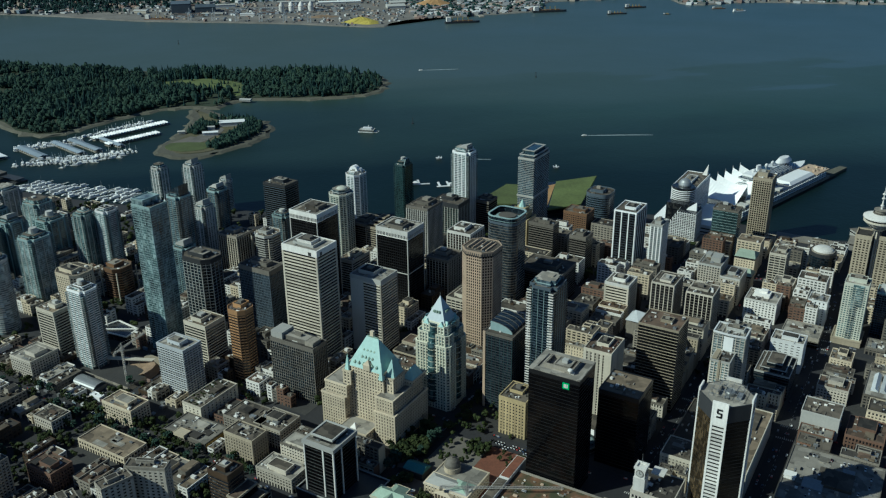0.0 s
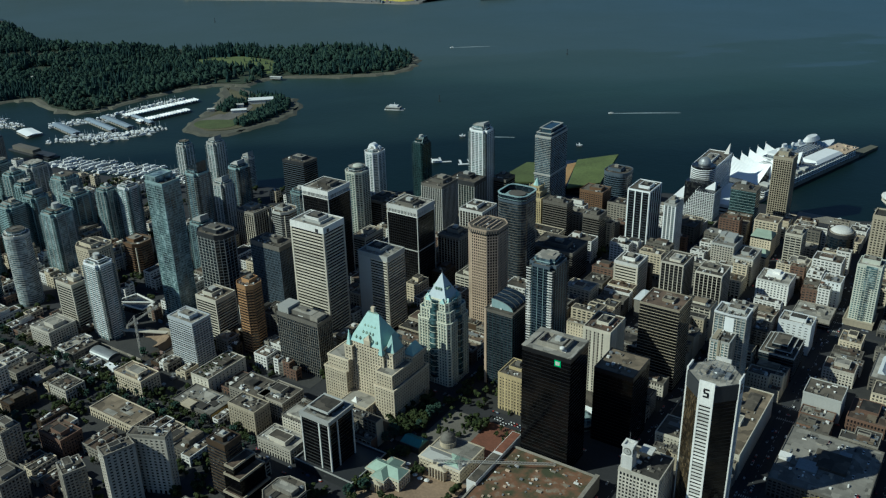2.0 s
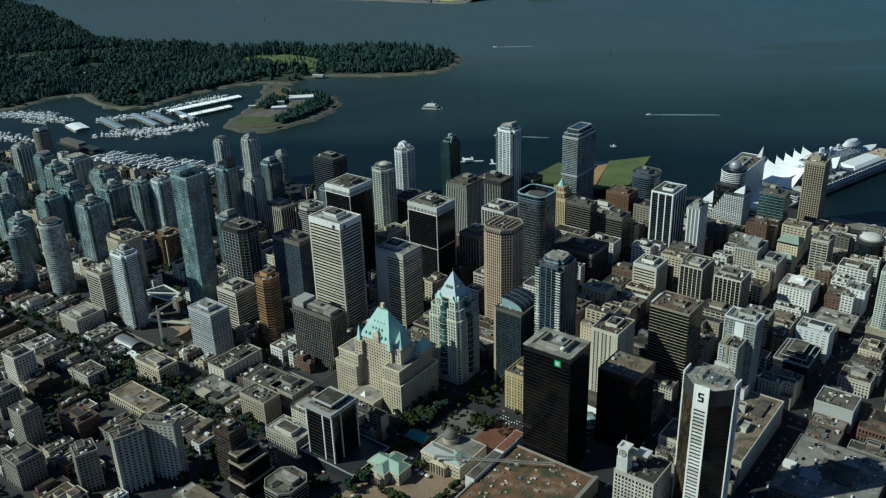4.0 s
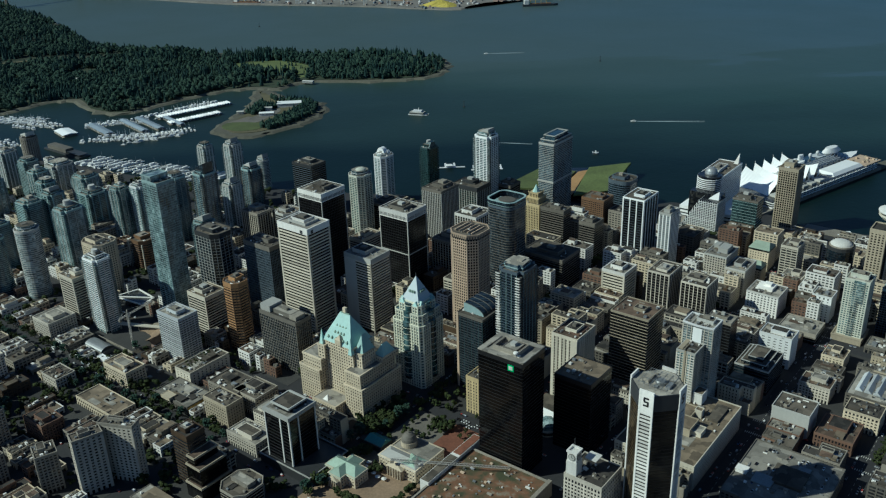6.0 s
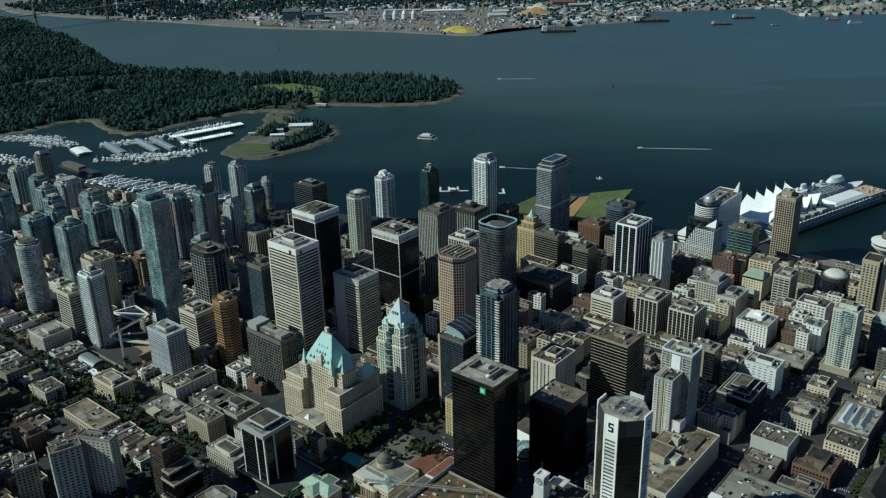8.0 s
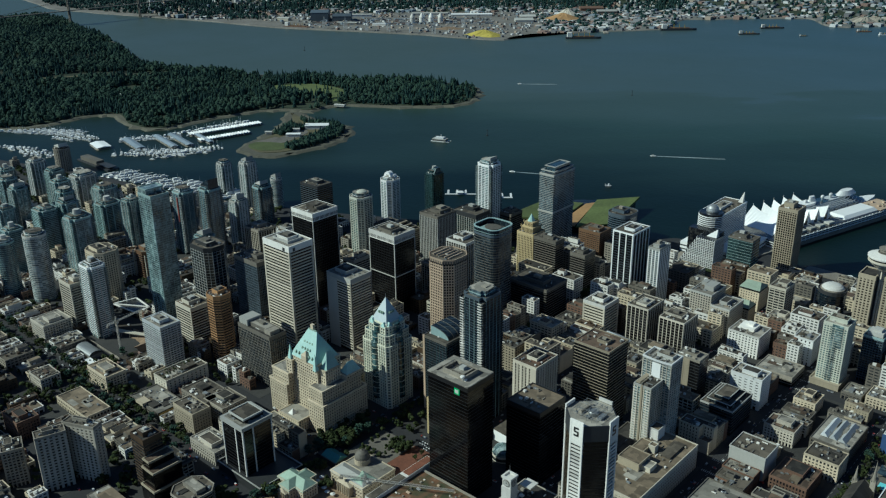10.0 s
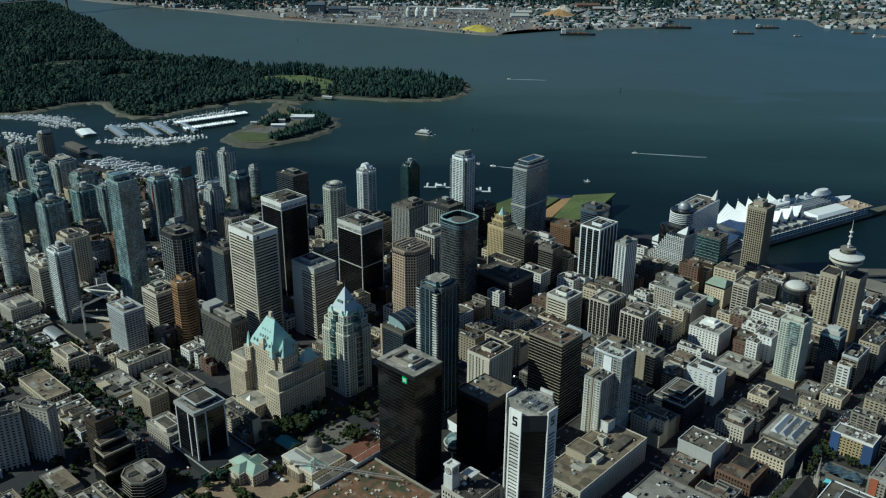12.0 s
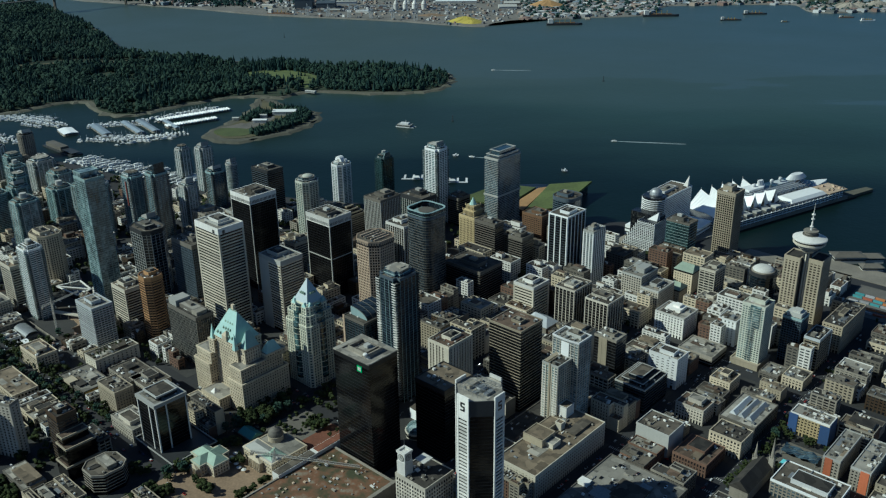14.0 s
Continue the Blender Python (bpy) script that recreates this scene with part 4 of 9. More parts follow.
part("corner_strip", Geo().box(-17.4, -14.6, -22.2, -21.3, 0, 93.5), M_TAN, barrel, "tan upright corner strip")
prof = [(-13 + 26 * math.sin(q * math.pi / 16), 92.2 + 10 * math.cos(q * math.pi / 16)) for q in range(9)]
g = Geo()
g.v = [(x, y, z) for y in (-13, 19) for x, z in prof + [(-13, 92.2)]]
g.use(0)
g.f = [(q, q + 1, q + 11, q + 10) for q in range(8)] + [(9, 0, 10, 19)]
part("barrel_roof", g, G_NAVY, barrel, "rounded blue glass roof")
for y in (-13.4, 19.2):
    g = Geo()
    g.v = [(x, y + e, z) for e in (0, 0.5) for x, z in prof + [(-13, 92.2)]]
    g.f = [tuple(range(10)), tuple(range(19, 9, -1))] + [(q, q + 10, (q + 1) % 10 + 10, (q + 1) % 10) for q in range(10)]
    part("roof_end", g, M_EDGE, barrel, "pale rounded end wall")
for y in (-13, -5, 3, 11, 19):
    g = Geo()
    for (xa, za), (xb, zb) in zip(prof, prof[1:]):
        g.slab_between((xa, y, za + 0.1), (xb, y, zb + 0.1), 0.5, 0.5)
    part("roof_rib", g, M_GREY, barrel)
tower(T, -249, -206, 822, 860, 99, "dark_bands", "dark brown office tower with cream floor lines", over=dict(band=0.6, bmat=M_OCHRE, cmat=M_OCHRE, crown=1.2, roof=2, glass=G_BLACK), penthouse=(0.3, 0.25, 3))
slotted = tower(T, -287, -257, 765, 803, 86, "concrete", "pale concrete tower with narrow window slots", over=dict(ps=4.4, pw=3.0, pd=0.6, band=0.9, bmat=M_CREAM, pmat=M_CREAM, roof=2), penthouse=(0.5, 0.4, 4))
part("end_wall", Geo().box(8, 15.3, -19.8, -19.0, 0, 85), M_CREAM, slotted, "blank cream end wall")
part("roof_slab", Geo().box(0, 12, -10, 12, 86.2, 87.2), M_BRICK, slotted, "red-brown roof slab")
tower(T, -350, -319, 996, 1029, 53, "white_bands", "white office block with window bands", over=dict(crown=3))
tower(T, -293, -264, 1008, 1047, 61, "office_vert", "cream and dark office block with upright columns", over=dict(ps=5.6, pw=0.9, band=0.8, bmat=M_GREY, pmat=M_PALE, cmat=M_PALE, crown=1.4, roof=0), penthouse=(0.6, 0.5, 2.5))
tower(T, -249, -216, 1010, 1045, 57, "office_vert", "cream and dark office block with upright columns", over=dict(ps=5.6, pw=0.9, band=0.8, bmat=M_GREY, pmat=M_PALE, cmat=M_PALE, crown=1.4, roof=0), penthouse=(0.6, 0.5, 2.5))
PAIR = dict(bmat=M_SLAB, pmat=M_PALE, cmat=M_SLAB, band=0.7, bd=0.5, ps=4.6, pw=0.6, pd=0.6, glass=G_PALE, crown=1.2, roof=1)
tall = tower("apartment_building", -173, -141, 833.5, 856, 103, "condo_pale", "white and glass apartment tower with a curved roof rim", over=PAIR, penthouse=(0.5, 0.4, 4))
part("blank_panel", Geo().box(-5, 4.5, -12.1, -11.2, 0, 101), M_SHIP, tall, "blank white centre panel")
rim = [(-16.6, -11.8), (-8, -13.2), (0, -13.8), (8, -13.2), (16.6, -11.8), (16.6, 11.8), (-16.6, 11.8)]
part("roof_rim", Geo().ring(rim, offset(rim, -1.3), 103.6, 105.4), M_SHIP, tall, "curved white roof rim")
for k in range(6):
    part("roof_fin", Geo().box(-14 + 5.4 * k, -13.5 + 5.4 * k, -11.4, 10.5, 104.0, 104.8), M_SLAB, tall)
short = tower("apartment_building", -168, -149, 810, 833, 84, "condo", "cream apartment tower with a planted terrace roof", over=dict(PAIR, bmat=M_CREAM, pmat=M_CREAM, ps=3.8, pw=0.9, glass=G_GREEN, roof=3), penthouse=None, units=1)
part("centre_fin", Geo().box(-1.2, 0.6, -12.6, -11.4, 0, 85.5), M_OCHRE, short, "tan upright fin")
g = Geo()
for k in range(26):
    for x0, x1 in ((-9.6, -4.6), (3.6, 9.9)):
        g.box(x0, x1, -12.9, -11.4, 5 + 3 * k, 5.3 + 3 * k).box(x0, x1, -12.95, -12.8, 5.3 + 3 * k, 6.2 + 3 * k)
tagged(part("balcony_edging", g, M_WHITE, short), kind="stuff")
part("roof_pergola", Geo().box(-8.5, -4, -10, 10, 85.0, 86.6).box(-3, -2.2, -10.5, 10.5, 85.0, 86.0), M_OCHRE, short, "tan roof pergola")
tower(T, -252, -224, 1362, 1392, 104, "tan_grid", "slim tan office tower with a square window grid at the shore", over=dict(bmat=M_OCHRE, pmat=M_OCHRE, ps=3.6, pw=0.95, band=1.1, bd=0.6, pd=0.6, glass=G_BLACK, roof=4), penthouse=(0.5, 0.5, 7))
tower(T, -289, -252, 1280, 1306, 73, "dark_bands", "dark green glass office block with white bands", over=dict(bmat=M_EDGE, band=0.4, fh=4.4, glass=G_TEAL, cmat=M_GREY, crown=1.5), penthouse=(0.6, 0.5, 5))
tower(T, -388, -356, 1122, 1166, 104, "office_vert", "white-framed office tower with dark glass", over=dict(pmat=M_SHIP, bmat=M_STEEL, ps=9, pw=1.5, band=0.5, cmat=M_SHIP, crown=1.4), penthouse=(0.6, 0.4, 4))
tower(T, -491, -451, 1268, 1310, 67, "dark_bands", "dark blue-grey tower with rounded corners and terraces", foot=rounded(40, 42, 13), over=dict(glass=G_NAVY, bmat=M_STEEL, band=0.9))
tower(T, -447, -422, 1106, 1133, 60, "dark_bands", "grey glass office block with a peaked top")
tower(T, -512, -473, 1106, 1127, 68, "dark_bands", "grey banded office slab with a flat roof")
pgreen = tower("apartment_building", -78, -51, 1080, 1106, 80, "condo_pale", "pale green gridded apartment tower with a glass centre bay", over=dict(glass=G_GREEN, bmat=M_GREENPALE, pmat=M_GREENPALE, band=1.3, ps=3.4, pw=1.1, cmat=M_GREENPALE), penthouse=(0.7, 0.55, 5))
part("glass_bay", Geo().box(-3.2, 3.2, -13.9, -12.9, 6, 78).box(-3.4, 9, -14.0, -12.9, 52, 80), G_PALE, pgreen, "pale blue-green glass bay")
g = Geo()
for k in range(24):
    g.box(-3.3, 3.3, -14.15, -13.8, 7 + 3 * k, 7.5 + 3 * k)
    if 7 + 3 * k > 52:
        g.box(3.3, 9.1, -14.15, -13.8, 7 + 3 * k, 7.5 + 3 * k)
g.box(-0.2, 0.2, -14.2, -13.8, 6, 78)
part("bay_frame", g, M_GREENPALE, pgreen)
part("podium", Geo().box(-18, 16, -19, 16, 0, 7).ring([(-18.4, -19.4), (16.4, -19.4), (16.4, 16.4), (-18.4, 16.4)], [(-17, -18), (15, -18), (15, 15), (-17, 15)], 6.8, 8), M_OCHRE, pgreen, "tan stone podium")
OCC.append((-84, -46, 1060, 1124))
btwin = tower("apartment_building", -43, -21, 1117, 1140, 60, "blue_tower", "slim dark blue glass apartment tower with a white roof house", over=dict(glass=G_NAVY, bmat=M_STEEL, pmat=M_STEEL, ps=3, band=0.7, cmat=M_EDGE), penthouse=None)
part("roof_house", Geo().box(-8, 9, -8, 8, 60, 65).box(-3, 6, -5, 5, 65, 68), M_SLAB, btwin, "white stepped roof house")
tower(T, -80, -43, 853, 884, 27, "blank", "blank white-grey theatre block", over=dict(bmat=M_SLAB, glass=M_SLAB, cmat=M_SLAB), penthouse=None)
# residential towers by the marina
A2 = "glass apartment tower with pale balcony edges"
GG = "green-grey " + A2


def condo(x, y, h, w, label=GG, sty="condo", foot=None):
    q = random.Random(int(abs(x) * 3 + y))
    kind = q.randint(0, 3)
    over = (dict(ps=w / 3, pw=0.9, pd=0.5, band=0.45, pmat=M_SLAB, glass=G_PALE), dict(ps=w / 2.5, pw=1.8, pd=0.4, band=0.5, pmat=M_EDGE), dict(ps=0, band=0.8, bd=0.5, bmat=M_EDGE), dict(ps=w / 3, pw=0.6, band=0.3, bmat=M_EDGE, glass=G_BLUE))[kind]
    if sty == "concrete":
        over = dict(ps=2.8, pw=1.4, band=0.9)
    if "white" in label:
        over = dict(ps=w / 4, pw=1.3, pd=0.5, band=0.8, bmat=M_SLAB, pmat=M_SHIP, glass=G_PALE)
    if sty == "blue_tower":
        over = dict(ps=w / 4, pw=0.7, band=0.35, bmat=M_EDGE, glass=G_BLUE)
    return tower(A, x - w / 2, x + w * q.uniform(0.42, 0.62), y - w / 2, y + w * q.uniform(0.42, 0.6), h, sty, label, foot=foot, over=over)


condo(-1008, 587, 100, 32, "round white and glass apartment tower", "condo_pale", "oval")
condo(-1052, 560, 84, 24, "round " + A2, "condo_pale", "oval")
condo(-1033, 664, 99, 34)
condo(-1139, 700, 90, 30)
condo(-1150, 668, 84, 34)
condo(-1071, 772, 89, 24)
condo(-1044, 790, 94, 24, "cream and glass apartment tower", "condo_pale")
condo(-1150, 770, 67, 34)
condo(-1236, 812, 66, 36)
condo(-1345, 826, 63, 38, "white and " + A2, "condo_pale")
condo(-1393, 798, 69, 30)
condo(-1462, 794, 75, 28, "white and " + A2, "condo_pale")
condo(-1612, 915, 48, 34, "round brown concrete hotel tower", "concrete", "oval")
condo(-1295, 760, 78, 26)
condo(-1225, 735, 80, 24)
condo(-1330, 700, 72, 26)
condo(-1240, 640, 70, 26)
condo(-1120, 600, 76, 26)
condo(-1420, 720, 66, 26)
condo(-1520, 760, 55, 28)
condo(-1190, 560, 62, 26)
condo(-1090, 500, 66, 26)
striped = condo(-1005, 828, 104, 27, "glass apartment tower with a red stripe", "condo_pale")
part("red_stripe", Geo().box(2.5, 4.9, -14.6, -12.6, 56, 97), solid("red_panel", (0.20, 0.04, 0.028), 0.6, 0.2), striped, "red upright stripe")
slanted = condo(-935, 833, 122, 28, "dark glass tower with a slanted top", "blue_tower")
g = Geo()
g.v = [(-9, -9, 122), (11, -9, 122), (11, 9, 122), (-9, 9, 122), (-9, -9, 129), (11, -9, 139), (11, 9, 139), (-9, 9, 129)]
g.f = [(0, 1, 5, 4), (1, 2, 6, 5), (2, 3, 7, 6), (3, 0, 4, 7), (4, 5, 6, 7), (3, 2, 1, 0)]
part("slanted_crown", g, G_NAVY, slanted, "slanted dark glass crown")
condo(-1225, 1055, 57, 24, "white apartment tower with stepped top", "condo_pale")
condo(-1120, 1035, 83, 24, "slim white apartment tower with corner balconies", "condo_pale")
condo(-1026, 995, 66, 26, "blue glass apartment tower with a curved roof", "blue_tower")
condo(-1068, 1060, 56, 22, "white apartment tower with curved walls", "condo_pale", "oval")
condo(-959, 899, 80, 24, "white ribbed apartment tower with glass corners", "condo_pale")
condo(-880, 985, 52, 26, "dark " + A2, "blue_tower")
condo(-878, 780, 74, 26, GG)
# lower blocks
L = "low_building"
tower(L, -713, -645, 461, 490, 10, "tan_low", "long low building with a brown flat roof", split=False, penthouse=None, units=0, over=dict(roof=4))


def slab_block(x, y, w, d, h, turn, label, sty="concrete", **kw):
    """A free-standing apartment slab, turned off the street grid."""
    k = max(w, d) * 0.6
    k *= 0.8
    OCC.append((x - k, x + k, y - k, y + k))
    r = building("apartment_block", rect(w, d), x, y, h, sty, label, "building", split=False, penthouse=(0.5, 0.35, 4), **kw)
    r.matrix_basis = pose(x, y, 0, 0, 0, turn)
    return r


PLAIN = dict(ps=5, pw=2.6, band=1.7, bmat=M_PALE, pmat=M_PALE, cmat=M_CONC)
slab_block(-555.5, 419, 37, 12, 64, 24, "pale concrete apartment slab with small windows", over=PLAIN)
slab_block(-566, 391, 14, 28, 62, -17, "pale concrete apartment slab joined at an angle to its twin", over=PLAIN)
slab_block(-604, 367, 22, 20, 42, -20, "pale apartment block with stacked balconies")
tower("apartment_block", -706, -670, 398, 422, 22, "brick", "brown brick apartment block", split=False)
tower(L, -903, -866, 520, 557, 25, "white_low", "white office block with rows of windows", split=False)
tower(L, -734, -690, 511, 536, 21, "tan_low", "orange and cream block with a terrace roof", split=False)
tower(L, -650, -592, 518, 552, 10, "grey_low", "low grey-roofed hall with yellow walls", split=False, penthouse=None, units=8, over=dict(roof=1))
tower(L, -573, -536, 528, 550, 27, "ochre", "ochre stone block with rows of windows", split=False, penthouse=None)
tower(L, -600, -553, 555, 588, 22, "concrete", "concrete block with a planted roof garden", split=False, penthouse=None)
tower(T, -508, -485, 444, 464, 60, "dark_bands", "dark brown banded tower with a terraced top", over=dict(bmat=M_DBROWN, glass=G_DARK, roof=3))
tower(L, -518, -474, 512, 538, 15, "white_low", "low white building with stepped terraces", split=False)
tower(L, -450, -416, 442, 478, 22, "white_low", "dark glass office block with pale chamfered bands", split=False, foot="chamfer", penthouse=(0.6, 0.3, 4), over=dict(ps=0, band=0.7, glass=G_BLACK, bmat=M_CONC, roof=0))
tower(L, -563, -528, 560, 592, 22, "concrete", "low concrete block with a flat roof", split=False)
tower(L, -137, -101, 975, 1000, 38, "white_low", "white block with pale blue side", split=False, over=dict(bmat=M_SHIP, pmat=M_SHIP, ps=6, pw=3.4, band=2.4))
terr = tower(L, -140, -103, 908, 957, 29, "dark_bands", "dark stepped office block with terraces", split=False, penthouse=None, units=3, over=dict(glass=G_NAVY, bmat=M_DARK, cmat=M_SLAB, crown=0.5, roof=0))
for k, (a, b, z) in enumerate(((13.5, 19.5, 33), (8, 14, 37))):
    f = rect(2 * a, 2 * b)
    part("upper_storey", Geo().prism(f, 29 + 4 * k, z), G_NAVY, terr)
    part("terrace_rim", Geo().ring(offset(f, 0.4), offset(f, -0.6), z - 0.2, z + 0.45), M_SLAB, terr, "pale terrace rim")
    part("upper_roof", Geo().prism(offset(f, -0.5), z - 0.2, z + 0.2), M_ROOFS[0], terr)
tower(L, -76, -44, 929, 953, 18, "white_low", "cream low block with a brown roof", split=False, over=dict(roof=2))
tower(L, -36, 0, 850, 890, 14, "brick", "red brick block with a white painted corner", split=False)
white_block = tower(L, -192, -152, 1086, 1122, 29, "white_low", "white stone block with a stepped roof", split=False, over=dict(bmat=M_WHITE, pmat=M_WHITE, ps=4.2, pw=2.2, roof=1), penthouse=None)
part("upper_storey", Geo().box(-12, 8, -6, 12, 29, 33).box(-5, 4, 0, 9, 33, 36), M_WHITE, white_block)
tower(L, -171, -145, 1150, 1178, 30, "white_low", "white stone block with a flat roof", split=False)
wbrick = tower(L, -119, -96, 1112, 1136, 34, "white_low", "white block with a red brick end wall", split=False, over=dict(ps=5.5, pw=3.2, band=2.2, bmat=M_SHIP, pmat=M_SHIP), penthouse=None)
part("brick_end", Geo().box(-12.2, -8, -12.6, -12.1, 0, 33), M_BRICK, wbrick, "red brick end wall")
gstone = dict(bmat=M_PALE, pmat=M_PALE, ps=3.4, pw=1.5, band=1.5, roof=1, cmat=M_SLAB)
stepped = tower(L, -264, -234, 1120, 1162, 50, "white_low", "grey-white stone block with roof houses", split=False, over=gstone, penthouse=None)
part("roof_house", Geo().box(-2, 11, -8, 12, 50, 57).box(-12, -5, 4, 16, 50, 55), M_SLAB, stepped, "pale roof house")
tower(L, -233, -207, 1118, 1160, 38, "white_low", "grey-white stone block with a flat roof", split=False, over=gstone, penthouse=(0.4, 0.4, 5))
tower(L, -185, -163, 1186, 1216, 57, "office_cream", "cream office slab with dark window bands", split=False)
slim = tower(T, -187, -158, 936, 958, 58, "black", "slim dark glass tower with a blank tan centre wall", over=dict(glass=G_BLACK, bmat=M_DARK, band=0.8, cmat=M_CONC, crown=2), penthouse=(0.5, 0.4, 3))
part("centre_wall", Geo().box(-8, 3, -11.8, -10.9, 0, 57).box(-4.4, -3.8, -12.0, -11.7, 0, 55), M_OCHRE, slim, "blank tan centre wall")
tower(L, -30, 9, 937, 995, 16, "grey_low", "grey hall with long ridged skylights", split=False, penthouse=None, over=dict(roof=1))
tower("hotel_building", -351, -321, 699, 732, 44, "ochre", "yellow stone hotel block with small windows", split=True, penthouse=(0.5, 0.4, 3), over=dict(bmat=M_YSTONE, pmat=M_YSTONE))
tower("department_store", -150, -104, 714, 832, 27, "ochre", "cream stone department store with a flat roof", split=False, penthouse=(0.3, 0.12, 5), units=14, over=dict(roof=4, bmat=M_CREAM))
tower("store_annex", -184, -151, 748, 832, 20, "grey_low", "low store annex with a dark flat roof", split=False, penthouse=None, units=6, over=dict(roof=3))
tower("store_annex", -184, -151, 714, 747, 24, "ochre", "cream stone store front block", split=False, penthouse=None, units=3, over=dict(bmat=M_CREAM))
tower("parking_garage", -76, 6, 708, 800, 19, "grey_low", "wide low garage with a flat grey roof deck", split=False, penthouse=None, units=16, over=dict(roof=1))
tower("apartment_block", -722, -698, 358, 378, 45, "concrete", "grey apartment tower with balcony stacks", split=False)
tower("apartment_block", -676, -648, 322, 348, 30, "concrete", "apartment block with a teal flat roof", split=False)
tower("apartment_block", -850, -824, 418, 442, 36, "white_low", "pale apartment block with rows of balconies", split=False)
tower("apartment_block", -800, -776, 372, 396, 30, "concrete", "grey apartment block with a flat roof", split=False)
tower(L, -78, -46, 836, 852, 13, "brick", "low brick arcade with a white roof", split=False, penthouse=None, over=dict(roof=1))
tower(L, -22, 12, 899, 926, 20, "tan_low", "ochre loft block with a dark roof", split=False, penthouse=None, over=dict(roof=3))


# ---- details of the well-known towers ----
def white_crown(r, w, d, h, mid=None):
    a, b = w / 2, d / 2
    f = rect(w, d)
    part("crown", Geo().ring(offset(f, 0.7), offset(f, -0.4), h - 4.6, h + 1.3), M_WHITE, r, "white crown band")
    part("crown_sill", Geo().ring(offset(f, 0.65), offset(f, -0.2), h - 10.4, h - 9.4), M_WHITE, r)
    fin = fix(Geo().box(-0.45, 0.45, -0.62, 0.1, h - 9.5, h - 4.5).mesh("crown_fin", M_WHITE))
    for px, py, t in pier_sites(f, 2.3, 0.9):
        part("crown_fin", fin, None, r, at=Matrix.Translation((px, py, 0)) @ Matrix.Rotation(t, 4, "Z"))
    rib = fix(Geo().box(-0.6, 0.6, -0.6, 0.6, 0, h - 9).mesh("corner_rib", M_SLAB))
    for sx, sy in ((-1, -1), (1, -1), (1, 1), (-1, 1)):
        part("corner_rib", rib, None, r, at=Matrix.Translation((sx * a, sy * b, 0)))
    part("roof_ridge", Geo().hip(-a * 0.7, a * 0.7, -b * 0.7, b * 0.7, h + 0.1, h + 5, 8).box(-a * 0.35, a * 0.35, -b * 0.35, b * 0.35, h + 1, h + 6), M_ROOFS[0], r)
    if mid:
        part("mid_band", Geo().ring(offset(f, 0.45), offset(f, -0.2), mid, mid + 1.3), M_SLAB, r)


white_crown(bent, 44, 44, 139)
white_crown(ptow, 48, 39, 117, 58)

# black slab: pale roof deck and a green sign plate
f = rect(49, 37)
part("roof_deck", Geo().ring(offset(f, 0.4), offset(f, -5.5), 127.3, 128.4), M_ROOFS[1], td, "pale concrete roof deck")
part("plant_frame", Geo().ring(rect(28, 19), rect(26.6, 17.6), 127.2, 131.5), M_CONC, td)
for k in range(4):
    part("roof_beam", Geo().box(-13 + k * 8.4, -12.3 + k * 8.4, -9, 9, 130.4, 131.3), M_CONC, td)
part("dish", Geo().lathe([(0.4, 128.0), (0.5, 130.0), (2.0, 130.3), (2.4, 131.4), (2.0, 132.4), (0.4, 132.8)], 14, 12, -11), M_WHITE, td, "white dish cover")
part("mast", Geo().lathe([(0.25, 128), (0.15, 142)], 6, 6, 5), M_METAL, td)
G_SIGN = solid("green_sign", (0.03, 0.36, 0.10), 0.5, 0.1)
sg = part("sign", Geo().box(8.6, 15.0, -19.1, -18.7, 116.2, 122.4), G_SIGN, td, "bright green square sign plate")
part("mark", Geo().box(9.8, 12.2, -19.25, -19.05, 117.5, 121.2).box(12.6, 13.8, -19.25, -19.05, 117.5, 121.2), M_WHITE, sg)

# waterfront hotel tower: setback crown
for k, (s_, z_) in enumerate(((0.9, 131), (0.7, 137))):
    q = [(px * s_, py * s_) for px, py in rect(27, 58)]
    part("setback", Geo().prism(q, 127, z_), G_BLUE, fair)
    part("setback_rim", Geo().ring(offset(q, 1.0), offset(q, -1), z_ - 0.3, z_ + 0.9), M_SLAB, fair)
part("sky_band", Geo().ring(offset(rect(27, 58), 1.3), offset(rect(27, 58), -0.3), 62, 65), M_SLAB, fair)
# stacked white balconies on the corners of the slim glass tower
bal = fix(Geo().box(-2.6, 2.6, -2.2, 2.2, 0, 0.3).box(-2.6, 2.6, -2.2, -2.05, 0.3, 1.3).mesh("balcony", M_WHITE))
for z_ in range(12, 148, 3):
    for px, py in ((-13, -16.5), (11.5, -16.8)):
        part("balcony", bal, None, btall, at=Matrix.Translation((px, py, z_)))
part("plant_room", Geo().box(-30, -14, -10, 10, 69, 77), M_SLAB, dgrid, "pale rooftop plant room")
part("plant_room", Geo().box(-12, 14, -4, 8, 69, 73), M_GREY, dgrid)
part("plant_room", Geo().box(16, 27, -8, 6, 69, 74), M_CONC, dgrid)

# black block with white frames
f = rect(33, 34)
part("roof_frame", Geo().ring(offset(f, 1.6), offset(f, -1.2), 61.2, 65.2), M_SLAB, dark1, "pale roof frame")
part("upper_storey", Geo().box(-11, 12, -10, 12, 64, 69), M_BLACK, dark1)
part("upper_frame", Geo().ring(rect(25, 24), rect(22.5, 21.5), 68.6, 70.4), M_SLAB, dark1)
part("terrace_roof", Geo().ring(rect(31, 32), rect(22, 22), 64.6, 65.0), M_ROOFS[1], dark1)
part("upper_roof", Geo().box(-11.5, 11.5, -11, 11, 68.9, 69.6), M_ROOFS[0], dark1)
